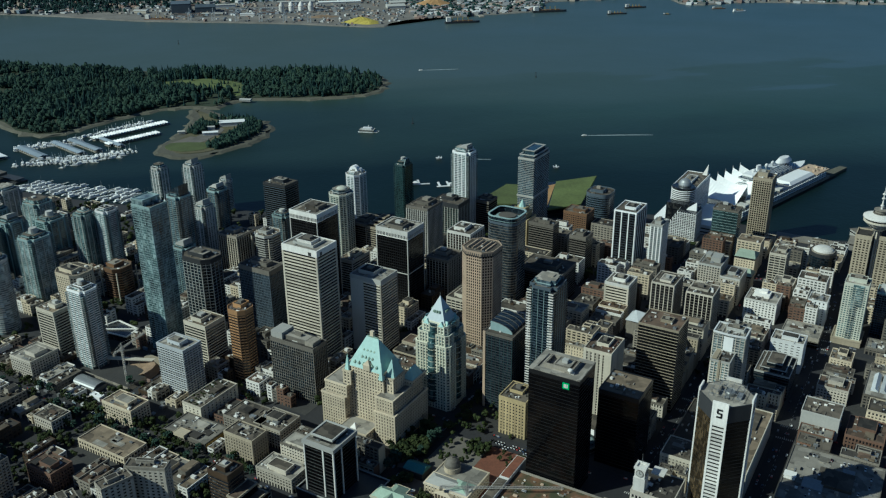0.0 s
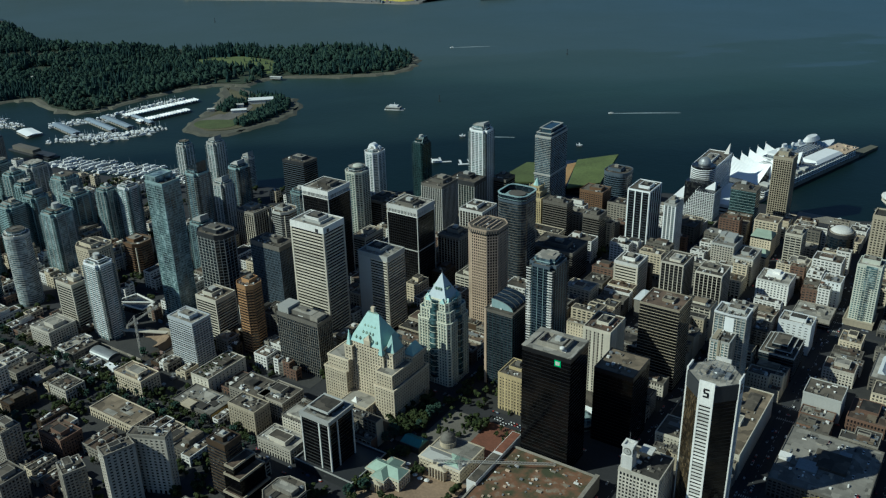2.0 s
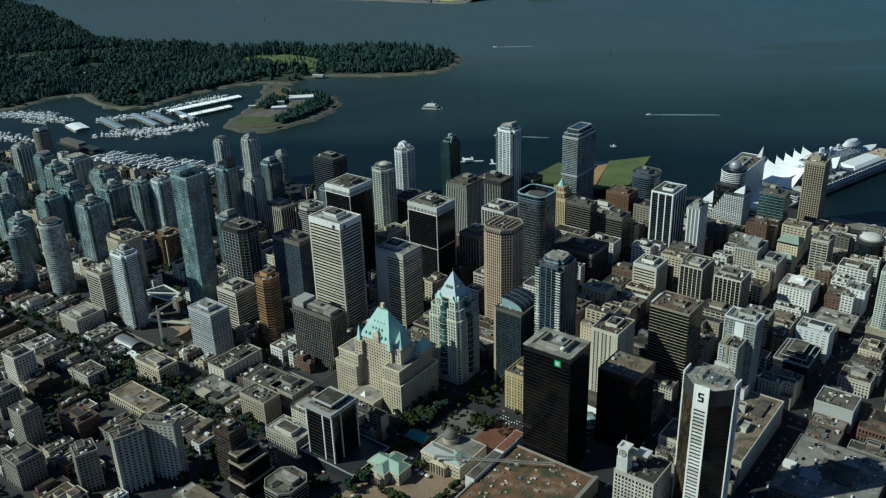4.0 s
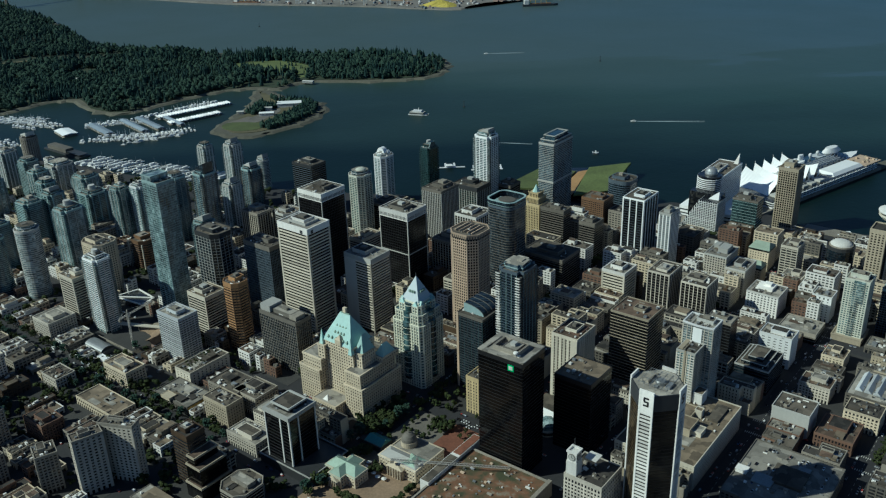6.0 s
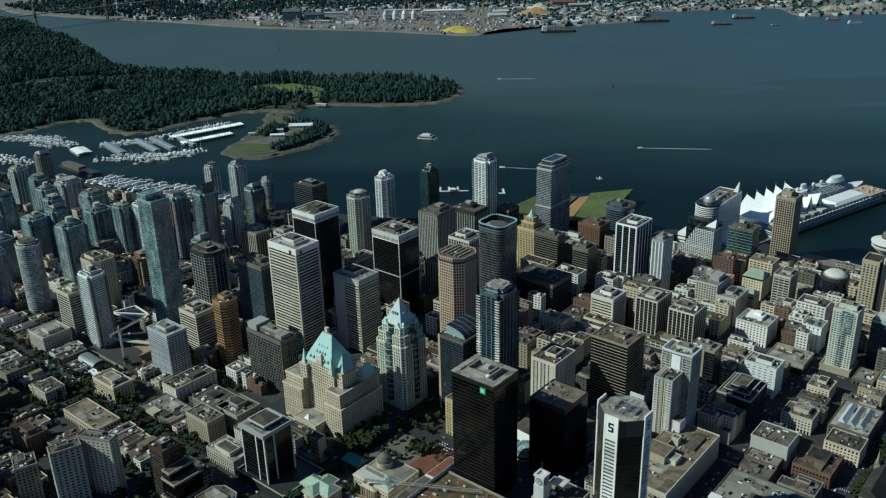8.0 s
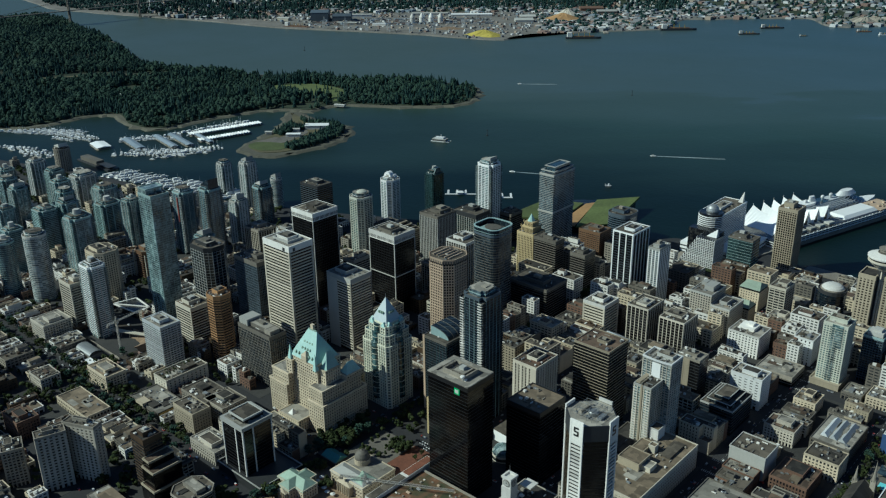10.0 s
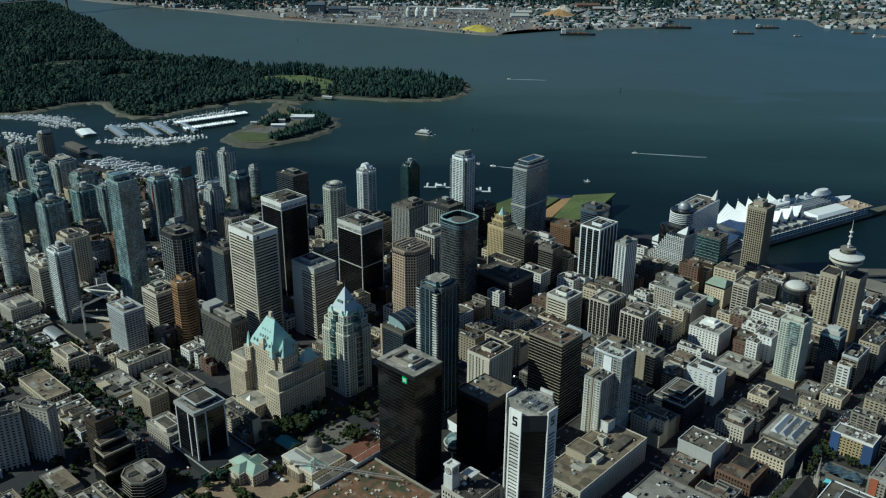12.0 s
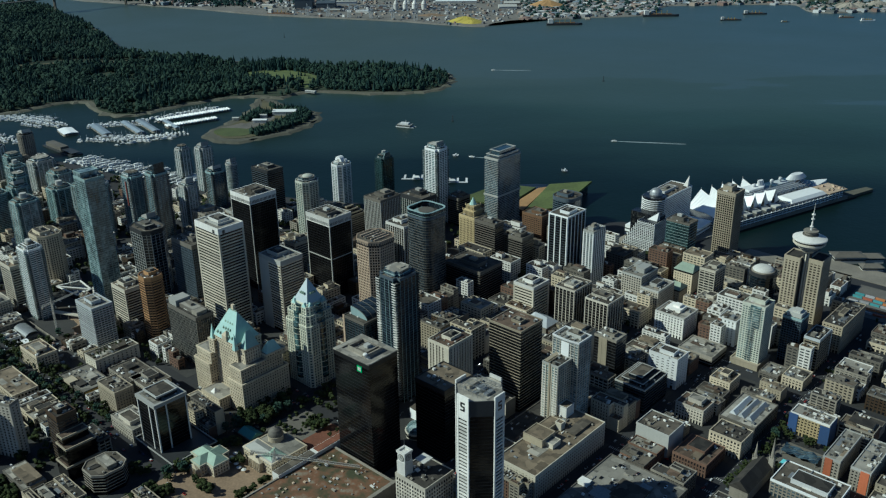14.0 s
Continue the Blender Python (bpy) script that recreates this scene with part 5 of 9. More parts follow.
part("podium", Geo().box(-26, 44, -22, 30, 0, 9).ring([(-26.3, -22.3), (44.3, -22.3), (44.3, 30.3), (-26.3, 30.3)], [(-25, -21), (43, -21), (43, 29), (-25, 29)], 8.9, 10.4), M_DARK, dark1, "dark flat podium")
part("podium_rim", Geo().ring([(-26.6, -22.6), (44.6, -22.6), (44.6, 30.6), (-26.6, 30.6)], [(-25.6, -21.6), (43.6, -21.6), (43.6, 29.6), (-25.6, 29.6)], 10.2, 11.2), M_SLAB, dark1, "pale podium rim")
rib = fix(Geo().box(-0.7, 0.7, -0.7, 0.7, 9, 62).mesh("corner_rib", M_WHITE))
for sx, sy in ((-1, -1), (1, -1), (1, 1), (-1, 1), (0.3, -1), (1, -0.3)):
    part("corner_rib", rib, None, dark1, at=Matrix.Translation((sx * 16.6, sy * 17.1, 0)))
OCC.append((-470, -397, 508, 565))


# tan tower: slatted sunk roof
tan_top = root("roof_louvre", -450, 845, 138.2, "dark slatted plant roof of a tan tower", "roof louvre")
for k in range(9):
    part("slat", Geo().box(-13 + k * 3, -12 + k * 3, -13, 13, 0, 1.6), M_DARK if k % 2 else M_TAN, tan_top)

slot = fix(Geo().box(-0.6, 0.6, -0.62, 0.2, 132.5, 137).mesh("louvre_slot", M_DARK))
for px, py, a in pier_sites(chamfer(40, 42, 9.6), 3.0, 1.05):
    part("louvre_slot", slot, None, tan_top, at=Matrix.Translation((px, py, -138.2)) @ Matrix.Rotation(a, 4, "Z"))


# ---- octagonal bank tower ----
def bank_tower():
    cx_, cy_, h, a, c = -118.0, 650.0, 146.0, 21.0, 6.2
    OCC.append((cx_ - 24, cx_ + 24, cy_ - 24, cy_ + 24))
    foot = [(-c, -a), (c, -a), (a, -c), (a, c), (c, a), (-c, a), (-a, c), (-a, -c)]
    r = root("bank_tower", cx_, cy_, 0, "eight-sided black glass tower with white ladder-like corner columns", "office tower")
    part("glazing", Geo().prism(foot, 0, h), G_BLACK, r)
    part("bronze_glazing", Geo().prism([(-a - 0.04, -c - 0.04), (-c - 0.04, -a - 0.04), (-c + 0.5, -a + 0.5), (-a + 0.5, -c + 0.5)], 0, h - 14), G_GOLD, r, "bronze glass side")
    line = fix(Geo().ring(offset(foot, 0.12), offset(foot, -0.2), 0, 0.5).mesh("floor_line", M_BLACK))
    for i in range(38):
        part("floor_line", line, None, r, at=Matrix.Translation((0, 0, 6 + 3.5 * i)))
    col = Geo().box(-c - 0.2, -c + 1.5, -1.0, 0.4, 0, h + 4).box(c - 1.5, c + 0.2, -1.0, 0.4, 0, h + 4)
    col = fix(col.box(-c + 1.5, c - 1.5, -0.9, 0.4, h - 17, h + 4).mesh("column", M_WHITE))
    rung = fix(Geo().box(-c + 1.5, c - 1.5, -0.85, 0.3, 0, 1.6).mesh("rung", M_WHITE))
    for k in range(4):
        m = Matrix.Rotation(k * math.pi / 2, 4, "Z") @ Matrix.Translation((0, -a, 0))
        q = part("column", col, None, r, "white ladder column", at=m)
        if k in (0, 1, 3):
            for i in range(36):
                part("rung", rung, None, q, at=Matrix.Translation((0, 0, 5 + 3.5 * i)))
    for k in (0, 1):
        m = Matrix.Rotation(k * math.pi / 2, 4, "Z") @ Matrix.Translation((0, -a - 1.15, h - 6))
        g = Geo().box(-2.2, 2.4, 0, 0.3, 2.4, 3.9).box(-2.4, -0.9, 0, 0.3, 0.2, 2.6).box(-2.0, 2.2, 0, 0.3, -0.9, 0.5).box(0.9, 2.4, 0, 0.3, -3.2, -0.5).box(-2.4, 2.2, 0, 0.3, -4.4, -2.9)
        part("sign", g, M_BLACK if k == 0 else M_BRICK, r, "dark curved sign mark", at=m)
    part("top_band", Geo().ring(offset(foot, 0.3), offset(foot, -0.5), h - 14, h + 0.8), M_DARK, r)
    part("roof", Geo().prism(offset(foot, -0.4), h, h + 0.5), M_ROOFS[1], r)
    for k in range(6):
        x = -12.5 + 5 * k
        part("plant_rail", Geo().box(x - 0.12, x + 0.12, -12, 12, h + 4.2, h + 4.5).box(x - 0.12, x + 0.12, -12, -11.76, h, h + 4.2).box(x - 0.12, x + 0.12, 11.76, 12, h, h + 4.2), M_METAL, r)
    for k in range(4):
        y = -12 + 8 * k
        part("plant_beam", Geo().box(-12.6, 12.6, y - 0.12, y + 0.12, h + 4.5, h + 4.8), M_METAL, r)
    q = random.Random(8)
    for k in range(9):
        x, y, w = q.uniform(-13, 11), q.uniform(-12, 10), q.uniform(1.5, 4)
        part("rooftop_unit", Geo().box(x, x + w, y, y + w * q.uniform(0.6, 1.4), h + 0.4, h + q.uniform(1.2, 3)), q.choice((M_METAL, M_GREY, M_CONC)), r)
    part("cooling_tower", Geo().lathe([(4.5, h), (4.5, h + 3.5), (3.6, h + 4.4), (3.4, h + 3.9)], 16, 2, 0), M_METAL, r)
    part("rooftop_unit", Geo().box(-12, -6, -6, 5, h + 0.3, h + 3.2), M_CONC, r)
    part("rooftop_unit", Geo().box(8, 12, -5, 4, h + 0.3, h + 2.6), M_METAL, r)


bank_tower()


# ---- grand hotel with a copper roof ----
def stone_stage(r, x0, x1, y0, y1, z0, z1, name="wing", roof=True):
    """A stone storey block with sunk windows, in the hotel's own coordinates."""
    mx, my = (x0 + x1) / 2, (y0 + y1) / 2
    foot = [(x0, y0), (x1, y0), (x1, y1), (x0, y1)]
    s = part(name, Geo().prism(offset(foot, -0.35), z0, z1 - 0.2), G_DARK, r)
    n = max(1, round((z1 - z0 - 2) / 3.6))
    fh = (z1 - z0 - 1.2) / n
    me = fix(Geo().ring(foot, offset(foot, -0.6), 0, fh - 1.9).mesh("wall_band", M_HOTEL))
    for i in range(n):
        part("wall_band", me, None, s, at=Matrix.Translation((0, 0, z0 + i * fh)))
    gp = Geo()
    for px, py, a in pier_sites(foot, 3.3, 1.9):
        dx, dy = Vector((math.cos(a), math.sin(a))), Vector((-math.sin(a), math.cos(a)))
        c = Vector((px, py))
        q = [c - dx * 0.95 - dy * 0.03, c + dx * 0.95 - dy * 0.03, c + dx * 0.95 + dy * 0.6, c - dx * 0.95 + dy * 0.6]
        gp.prism([(v.x, v.y) for v in q], z0, z1 - 0.4)
    tagged(part("ribbing", gp, M_HOTEL, s), kind="stuff")
    part("cornice", Geo().ring(offset(foot, 0.5), offset(foot, -0.8), z1 - 1.3, z1 + 0.8), M_HOTEL, s)
    if roof:
        part("flat_roof", Geo().prism(offset(foot, -0.7), z1 - 0.3, z1 + 0.2), M_ROOFS[1], s)


def grand_hotel():
    OCC.append((-526, -424, 592, 688))
    r = root("grand_hotel", -470, 645, 0, "pale stone grand hotel with a steep green copper roof", "hotel building")

    def st(x0, x1, y0, y1, z0, z1, **k):
        stone_stage(r, x0 + 470, x1 + 470, y0 - 645, y1 - 645, z0, z1, **k)

    st(-521, -491, 621, 676, 0, 40)
    st(-517, -489, 623, 672, 40, 54)
    st(-491, -448, 631, 664, 0, 76, name="main_block", roof=False)
    st(-453, -428, 620, 683, 0, 38)
    st(-452, -431, 622, 678, 38, 54)
    st(-440, -428.6, 655, 681, 54, 60)
    st(-496, -486, 627, 640, 54, 70)
    st(-450, -438, 634, 655, 54, 71)
    st(-489, -455, 606, 630, 0, 15, name="annexe")
    part("skylight", Geo().prism([(-8, -35), (0, -35), (0, -27), (-8, -27)], 15, 20, [(-4.3, -31.3), (-3.7, -31.3), (-3.7, -30.7), (-4.3, -30.7)]), M_WHITE, r, "white pyramid skylight")
    st(-500, -478, 594, 608, 0, 9, name="annexe")
    roof = part("copper_roof", Geo().hip(-21, 21, -15, 18, 76, 106, 14), M_COPPERP, r, "steep pale green copper roof")
    part("roof_crest", Geo().slab_between((-6, 1.5, 106), (6, 1.5, 106), 1.2, 1.2), M_COPPER, roof)
    part("side_roof", Geo().hip(20, 32, -9, 9, 71, 90, 5.9, "y"), M_COPPERP, r, "pale green copper side roof")
    part("side_roof", Geo().hip(28, 41, 12, 32, 60, 72, 6, "y"), M_COPPERP, r, "pale green copper side roof")
    part("turret", Geo().prism([(-24, -17), (-19, -17), (-19, -12), (-24, -12)], 70, 88, [(-21.6, -14.6), (-21.4, -14.6), (-21.4, -14.4), (-21.6, -14.4)]), M_COPPERP, r, "small copper spire")
    part("turret", Geo().prism([(18, -17), (23, -17), (23, -12), (18, -12)], 70, 90, [(20.4, -14.6), (20.6, -14.6), (20.6, -14.4), (20.4, -14.4)]), M_COPPERP, r, "small copper spire")
    part("chimney", Geo().box(-3, 1, 1, 4, 100, 112), M_HOTEL, r)
    dorm = fix(Geo().box(-0.9, 0.9, -1.2, 2.5, 0, 2.0).hip(-1.1, 1.1, -1.3, 2.5, 2.0, 3.0, 1.0, "y").mesh("dormer", M_COPPER))
    for row, (n, z) in enumerate(((6, 79.5), (4, 85.5), (4, 91.5))):
        for i in range(n):
            part("dormer", dorm, None, roof, at=Matrix.Translation((0.0 + (i - (n - 1) / 2) * (5.4 if n > 4 else 4.2), -15 + (z - 76) * 0.65, z)))
    part("gable", Geo().box(-1, 7, -16.2, -12, 76, 82).hip(-1.3, 7.3, -16.5, -8, 82, 87, 4, "y"), M_HOTEL, r, "stone gable with a copper cap")


grand_hotel()

# ---- stepped tower with a pyramid roof ----
style("pyramid", fh=3.6, band=1.0, bmat=solid("pale_green_stone", (0.59, 0.58, 0.455), 0.8, 0.2), ps=3.2, pw=1.0, bd=0.3, pd=0.4, glass=G_GREEN, crown=1.5, roof=0)


def pyramid_tower():
    OCC.append((-464, -408, 698, 752))
    r = root("pyramid_tower", -436, 725, 0, "stepped stone and green glass tower with a pyramid copper roof", "office tower")
    for i, (w, d, z0, z1, ch) in enumerate(((43, 41, 0, 78, 3.5), (39, 37, 78, 90, 3.5), (32, 30, 90, 99, 3))):
        s = dict(STYLES["pyramid"])
        foot = chamfer(w, d, ch)
        st = part("stage", Geo().prism(offset(foot, -0.5), z0, z1), s["glass"], r)
        band = fix(Geo().ring(foot, offset(foot, -0.7), 0, 1.35).mesh("floor_band", s["bmat"]))
        for k in range(int((z1 - z0) / 3.6) + 1):
            part("floor_band", band, None, st, at=Matrix.Translation((0, 0, z0 + k * 3.6)))
        pier = fix(Geo().box(-0.65, 0.65, -0.3, 0.5, z0, z1 + 0.6).mesh("pier", s["bmat"]))
        for px, py, a in pier_sites(foot, 3.6, 1.0):
            part("pier", pier, None, st, at=Matrix.Translation((px, py, 0)) @ Matrix.Rotation(a, 4, "Z"))
        part("terrace", Geo().ring(offset(foot, 0.2), offset(foot, -0.8), z1, z1 + 1.0), s["bmat"], st)
        bay = fix(Geo().prism([(4.6 * math.cos(q * 0.3927 - 3.1416), 2.6 * math.sin(q * 0.3927 - 3.1416)) for q in range(9)], z0 + (8 if i == 0 else 0), z1 + 2.5).mesh("bay_window", G_GREEN))
        line = fix(Geo().prism([(4.8 * math.cos(q * 0.3927 - 3.1416), 2.8 * math.sin(q * 0.3927 - 3.1416)) for q in range(9)], 0, 0.5).mesh("bay_line", s["bmat"]))
        for k in range(4):
            m = Matrix.Rotation(k * math.pi / 2, 4, "Z") @ Matrix.Translation((0, -(d if k % 2 == 0 else w) / 2 + 0.2, 0))
            b_ = part("bay_window", bay, None, st, "green glass bay window", at=m)
            for q in range(int((z1 - z0 - 8) / 7.2) + 1):
                part("bay_line", line, None, b_, at=Matrix.Translation((0, 0, z0 + 8 + 7.2 * q)))
        if i == 2:
            gable = fix(Geo().hip(-3.6, 3.6, -1.5, 4, 0, 5, 1.5, "y").mesh("gable", M_COPPERP))
            for k in range(4):
                for o in (-9, 9):
                    part("gable", gable, None, st, at=Matrix.Rotation(k * math.pi / 2, 4, "Z") @ Matrix.Translation((o, -d / 2 + 1, z1)))
    part("collar", Geo().box(-12.5, 12.5, -12.5, 12.5, 97, 102), s["bmat"], r)
    pyr = part("pyramid_roof", Geo().prism(rect(23.5, 23.5), 102, 127.5, rect(0.6, 0.6)), solid("pale_grey_metal_roof", (0.50, 0.55, 0.56), 0.5, 0.1), r, "pale grey-green metal pyramid roof")
    dorm = fix(Geo().box(-0.9, 0.9, -1.0, 2.0, 0, 2.2).mesh("dormer", M_COPPER))
    for k in range(4):
        for o in (-3, 0, 3):
            part("dormer", dorm, None, pyr, at=Matrix.Rotation(k * math.pi / 2, 4, "Z") @ Matrix.Translation((o, -8.1, 111)))
    part("finial", Geo().lathe([(0.4, 126.5), (0.15, 132)], 6), M_METAL, r)


pyramid_tower()


# ---- lookout tower with a round pod ----
def lookout_tower():
    OCC.append((-92, -44, 1205, 1256))
    r = root("lookout_tower", -61, 1221, 0, "tan office tower with a round white lookout pod", "tower")
    for x0, x1, y0, y1 in ((-24, -4.5, -10, 18), (4.5, 21, -3, 26)):
        f = [(x0, y0), (x1, y0), (x1, y1), (x0, y1)]
        s = part("office_slab", Geo().prism(f, 0, 94), G_BLACK, r)
        band = fix(Geo().ring(offset(f, 0.35), offset(f, -0.2), 0, 1.9).mesh("floor_band", M_OCHRE))
        for i in range(25):
            part("floor_band", band, None, s, at=Matrix.Translation((0, 0, 4 + 3.6 * i)))
        gp = Geo()
        for px, py, a in pier_sites(f, 4.7, 2.0):
            dx, dy, c = Vector((math.cos(a), math.sin(a))), Vector((-math.sin(a), math.cos(a))), Vector((px, py))
            q = [c - dx - dy * 0.4, c + dx - dy * 0.4, c + dx + dy * 0.2, c - dx + dy * 0.2]
            gp.prism([(v.x, v.y) for v in q], 0, 94)
        tagged(part("ribbing", gp, M_OCHRE, s), kind="stuff")
        part("parapet", Geo().ring(offset(f, 0.6), offset(f, -0.6), 90, 96), M_OCHRE, s)
        part("roof", Geo().prism(offset(f, -0.5), 93.8, 94.4), M_ROOFS[3], s)
    part("link_block", Geo().box(-4.6, 4.6, 3, 20, 0, 92), G_BLACK, r)
    part("shaft", Geo().lathe([(4.4, 0), (4.4, 116)], 16), M_CREAM, r)
    for k in range(8):
        a = k * math.pi / 4 + 0.3
        part("shaft_rib", Geo().box(4.2, 5.5, -0.8, 0.8, 0, 111), M_DARK, r, at=Matrix.Rotation(a, 4, "Z"))
    part("pod_base", Geo().lathe([(6.5, 103), (9, 106), (9, 107.5), (12, 108.5), (12, 110), (15, 111), (15, 112.5), (17.5, 113.5), (17.5, 115)], 32), M_CREAM, r, "cream stepped underside")
    for q, z in ((9.1, 106.3), (12.1, 108.9), (15.1, 111.4)):
        part("pod_groove", Geo().lathe([(q, z), (q, z + 0.6)], 32), M_DARK, r)
    part("pod_ring", Geo().lathe([(17.4, 114.8), (19.6, 115.4), (19.6, 117.6), (18.2, 117.8)], 36), M_CREAM, r, "cream lower ring")
    part("pod_glazing", Geo().lathe([(18.4, 117.6), (19.4, 120.4)], 36), G_DARK, r)
    part("pod_roof", Geo().lathe([(19.3, 120.2), (20.6, 120.6), (20.6, 122.2), (19.4, 122.8), (12, 125.4), (9.5, 126.2)], 36), M_WHITE, r, "white shallow cone roof")
    part("roof_well", Geo().lathe([(9.6, 126.0), (9.6, 127.2), (8.8, 127.2), (8.6, 126.4)], 24), M_GREY, r)
    part("upper_drum", Geo().lathe([(7.5, 127.5), (7.5, 130.5), (9, 131), (9, 132)], 20), M_CONC, r)
    mast = part("antenna", Geo().lathe([(1.3, 131), (1.2, 142), (0.8, 142.5), (0.7, 156), (0.3, 157), (0.2, 168)], 8), M_WHITE, r, "white antenna mast")
    for z in (136, 146, 152):
        part("antenna_ring", Geo().lathe([(2.2, z), (2.4, z + 0.8), (2.2, z + 1.6)], 10), M_WHITE, mast)


lookout_tower()


# ---- round dark tower with a white dome ----
def domed_tower():
    OCC.append((-145, -105, 1230, 1272))
    r = building("domed_tower", ellipse(36, 36, 20), -125, 1251, 48, "dark_bands", "round dark office tower with a white dome", "office tower", penthouse=None, units=0, over=dict(bmat=M_BLACK, band=0.9, glass=G_NAVY, cmat=M_DARK))
    part("dome", Geo().lathe([(14, 48.5), (14, 50), (12.8, 52), (10, 54), (6, 55.3), (1, 55.8)], 28), M_WHITE, r, "white shallow dome")
    part("dome_base", Geo().lathe([(15.2, 48), (15.2, 50)], 28), M_CONC, r)


domed_tower()


# ---- harbour front ----
PIER_TURN = -16.0
PIER = (-330, 1420)


def sail_pier():
    r = root("cruise_terminal", *PIER, 0, "long white pier terminal with tent-like fabric sails", "terminal", turn=PIER_TURN)
    part("deck", Geo().prism([(-62, -20), (43, -20), (43, 368), (-4, 368), (-4, 200), (-62, 200)], -6, 2.5), M_CONC, r)
    part("pier_head", Geo().prism([(24, 368), (44, 368), (44, 440), (30, 440)], -6, 2.2), M_SAND, r, "bare pale pier head")
    part("hall", Geo().prism([(-52, 40), (40, 40), (40, 318), (-2, 318), (-2, 205), (-52, 205)], 2.4, 14.5), M_SHIP, r)
    for k in range(3):
        part("gallery", Geo().prism([(-53, 39), (42.5, 39), (42.5, 352), (-3, 352), (-3, 206), (-53, 206)], 4.4 + 3.7 * k, 5.3 + 3.7 * k), M_SHIP, r)
        part("gallery_glass", Geo().prism([(-52.4, 39.6), (40.6, 39.6), (40.6, 350), (-2.4, 350), (-2.4, 205.4), (-52.4, 205.4)], 5.3 + 3.7 * k, 7.2 + 3.7 * k), G_DARK, r)
    posts = fix(Geo().box(-0.4, 0.4, -0.4, 0.4, 2, 14.5).mesh("post", M_SHIP))
    for k in range(31):
        part("post", posts, None, r, at=Matrix.Translation((42, 42 + 10 * k, 0)))
    part("hall_roof", Geo().prism([(-3, 222), (36, 222), (36, 316), (-3, 316)], 14.4, 19, [(4, 228), (30, 228), (30, 312), (4, 312)]), M_SHIP, r, "pale low curved roof")
    part("roof_terrace", Geo().box(0, 41, 317, 366, 14.3, 16), M_TAN, r)
    q = random.Random(2)
    for k in range(14):
        x, y = q.uniform(2, 36), q.uniform(320, 360)
        part("terrace_box", Geo().box(x, x + q.uniform(2, 5), y, y + q.uniform(2, 5), 15.8, 17 + q.uniform(0, 2.5)), q.choice((M_WHITE, M_TAN, M_OCHRE)), r)
    for k in range(6):
        part("roof_plant", Geo().box(20, 36, 60 + k * 24, 74 + k * 24, 14.4, 18), M_SLAB, r)
    # fabric sails between pairs of masts
    for k in range(5):
        g = Geo()
        y0, ln, nu, nv = 92 + k * 26.0, 27.0, 16, 14
        for i in range(nu + 1):
            u = i / nu
            drop = (1 - u) ** 1.7
            for j in range(nv + 1):
                v = j / nv * 2 - 1
                edge = 0.42 + 0.58 * abs(v) ** 1.5
                z = 15.5 + 26.0 * drop * edge + 2.5 * (1 - abs(v))
                g.v.append((-17 + v * (36 - 9 * u), y0 + u * ln + (1 - abs(v)) * 7 * drop, z))
        for i in range(nu):
            for j in range(nv):
                w = i * (nv + 1) + j
                g.f.append((w, w + 1, w + nv + 2, w + nv + 1))
        for j in range(nv):                      # steep front of each tent
            a, b = g.v[j], g.v[j + 1]
            w = len(g.v)
            e = 9 if k else 34                   # the first tent slopes far forward
            g.v += [(a[0] * 0.96, a[1] - e, 14.6), (b[0] * 0.96, b[1] - e, 14.6)]
            g.f.append((w, w + 1, j + 1, j))
        for i in range(nu):                      # side skirts
            for j in (0, nv):
                a, b = g.v[i * (nv + 1) + j], g.v[(i + 1) * (nv + 1) + j]
                w = len(g.v)
                g.v += [(a[0] * 0.97, a[1], 15), (b[0] * 0.97, b[1], 15)]
                g.f.append((w, w + 1, (i + 1) * (nv + 1) + j, i * (nv + 1) + j))
        part("sail", g, M_SAIL, r, "taut white fabric sail")
        for s in (-1, 1):
            part("mast", Geo().lathe([(0.5, 2.4), (0.25, 45)], 8, -17 + s * 36, y0), M_WHITE, r)


sail_pier()


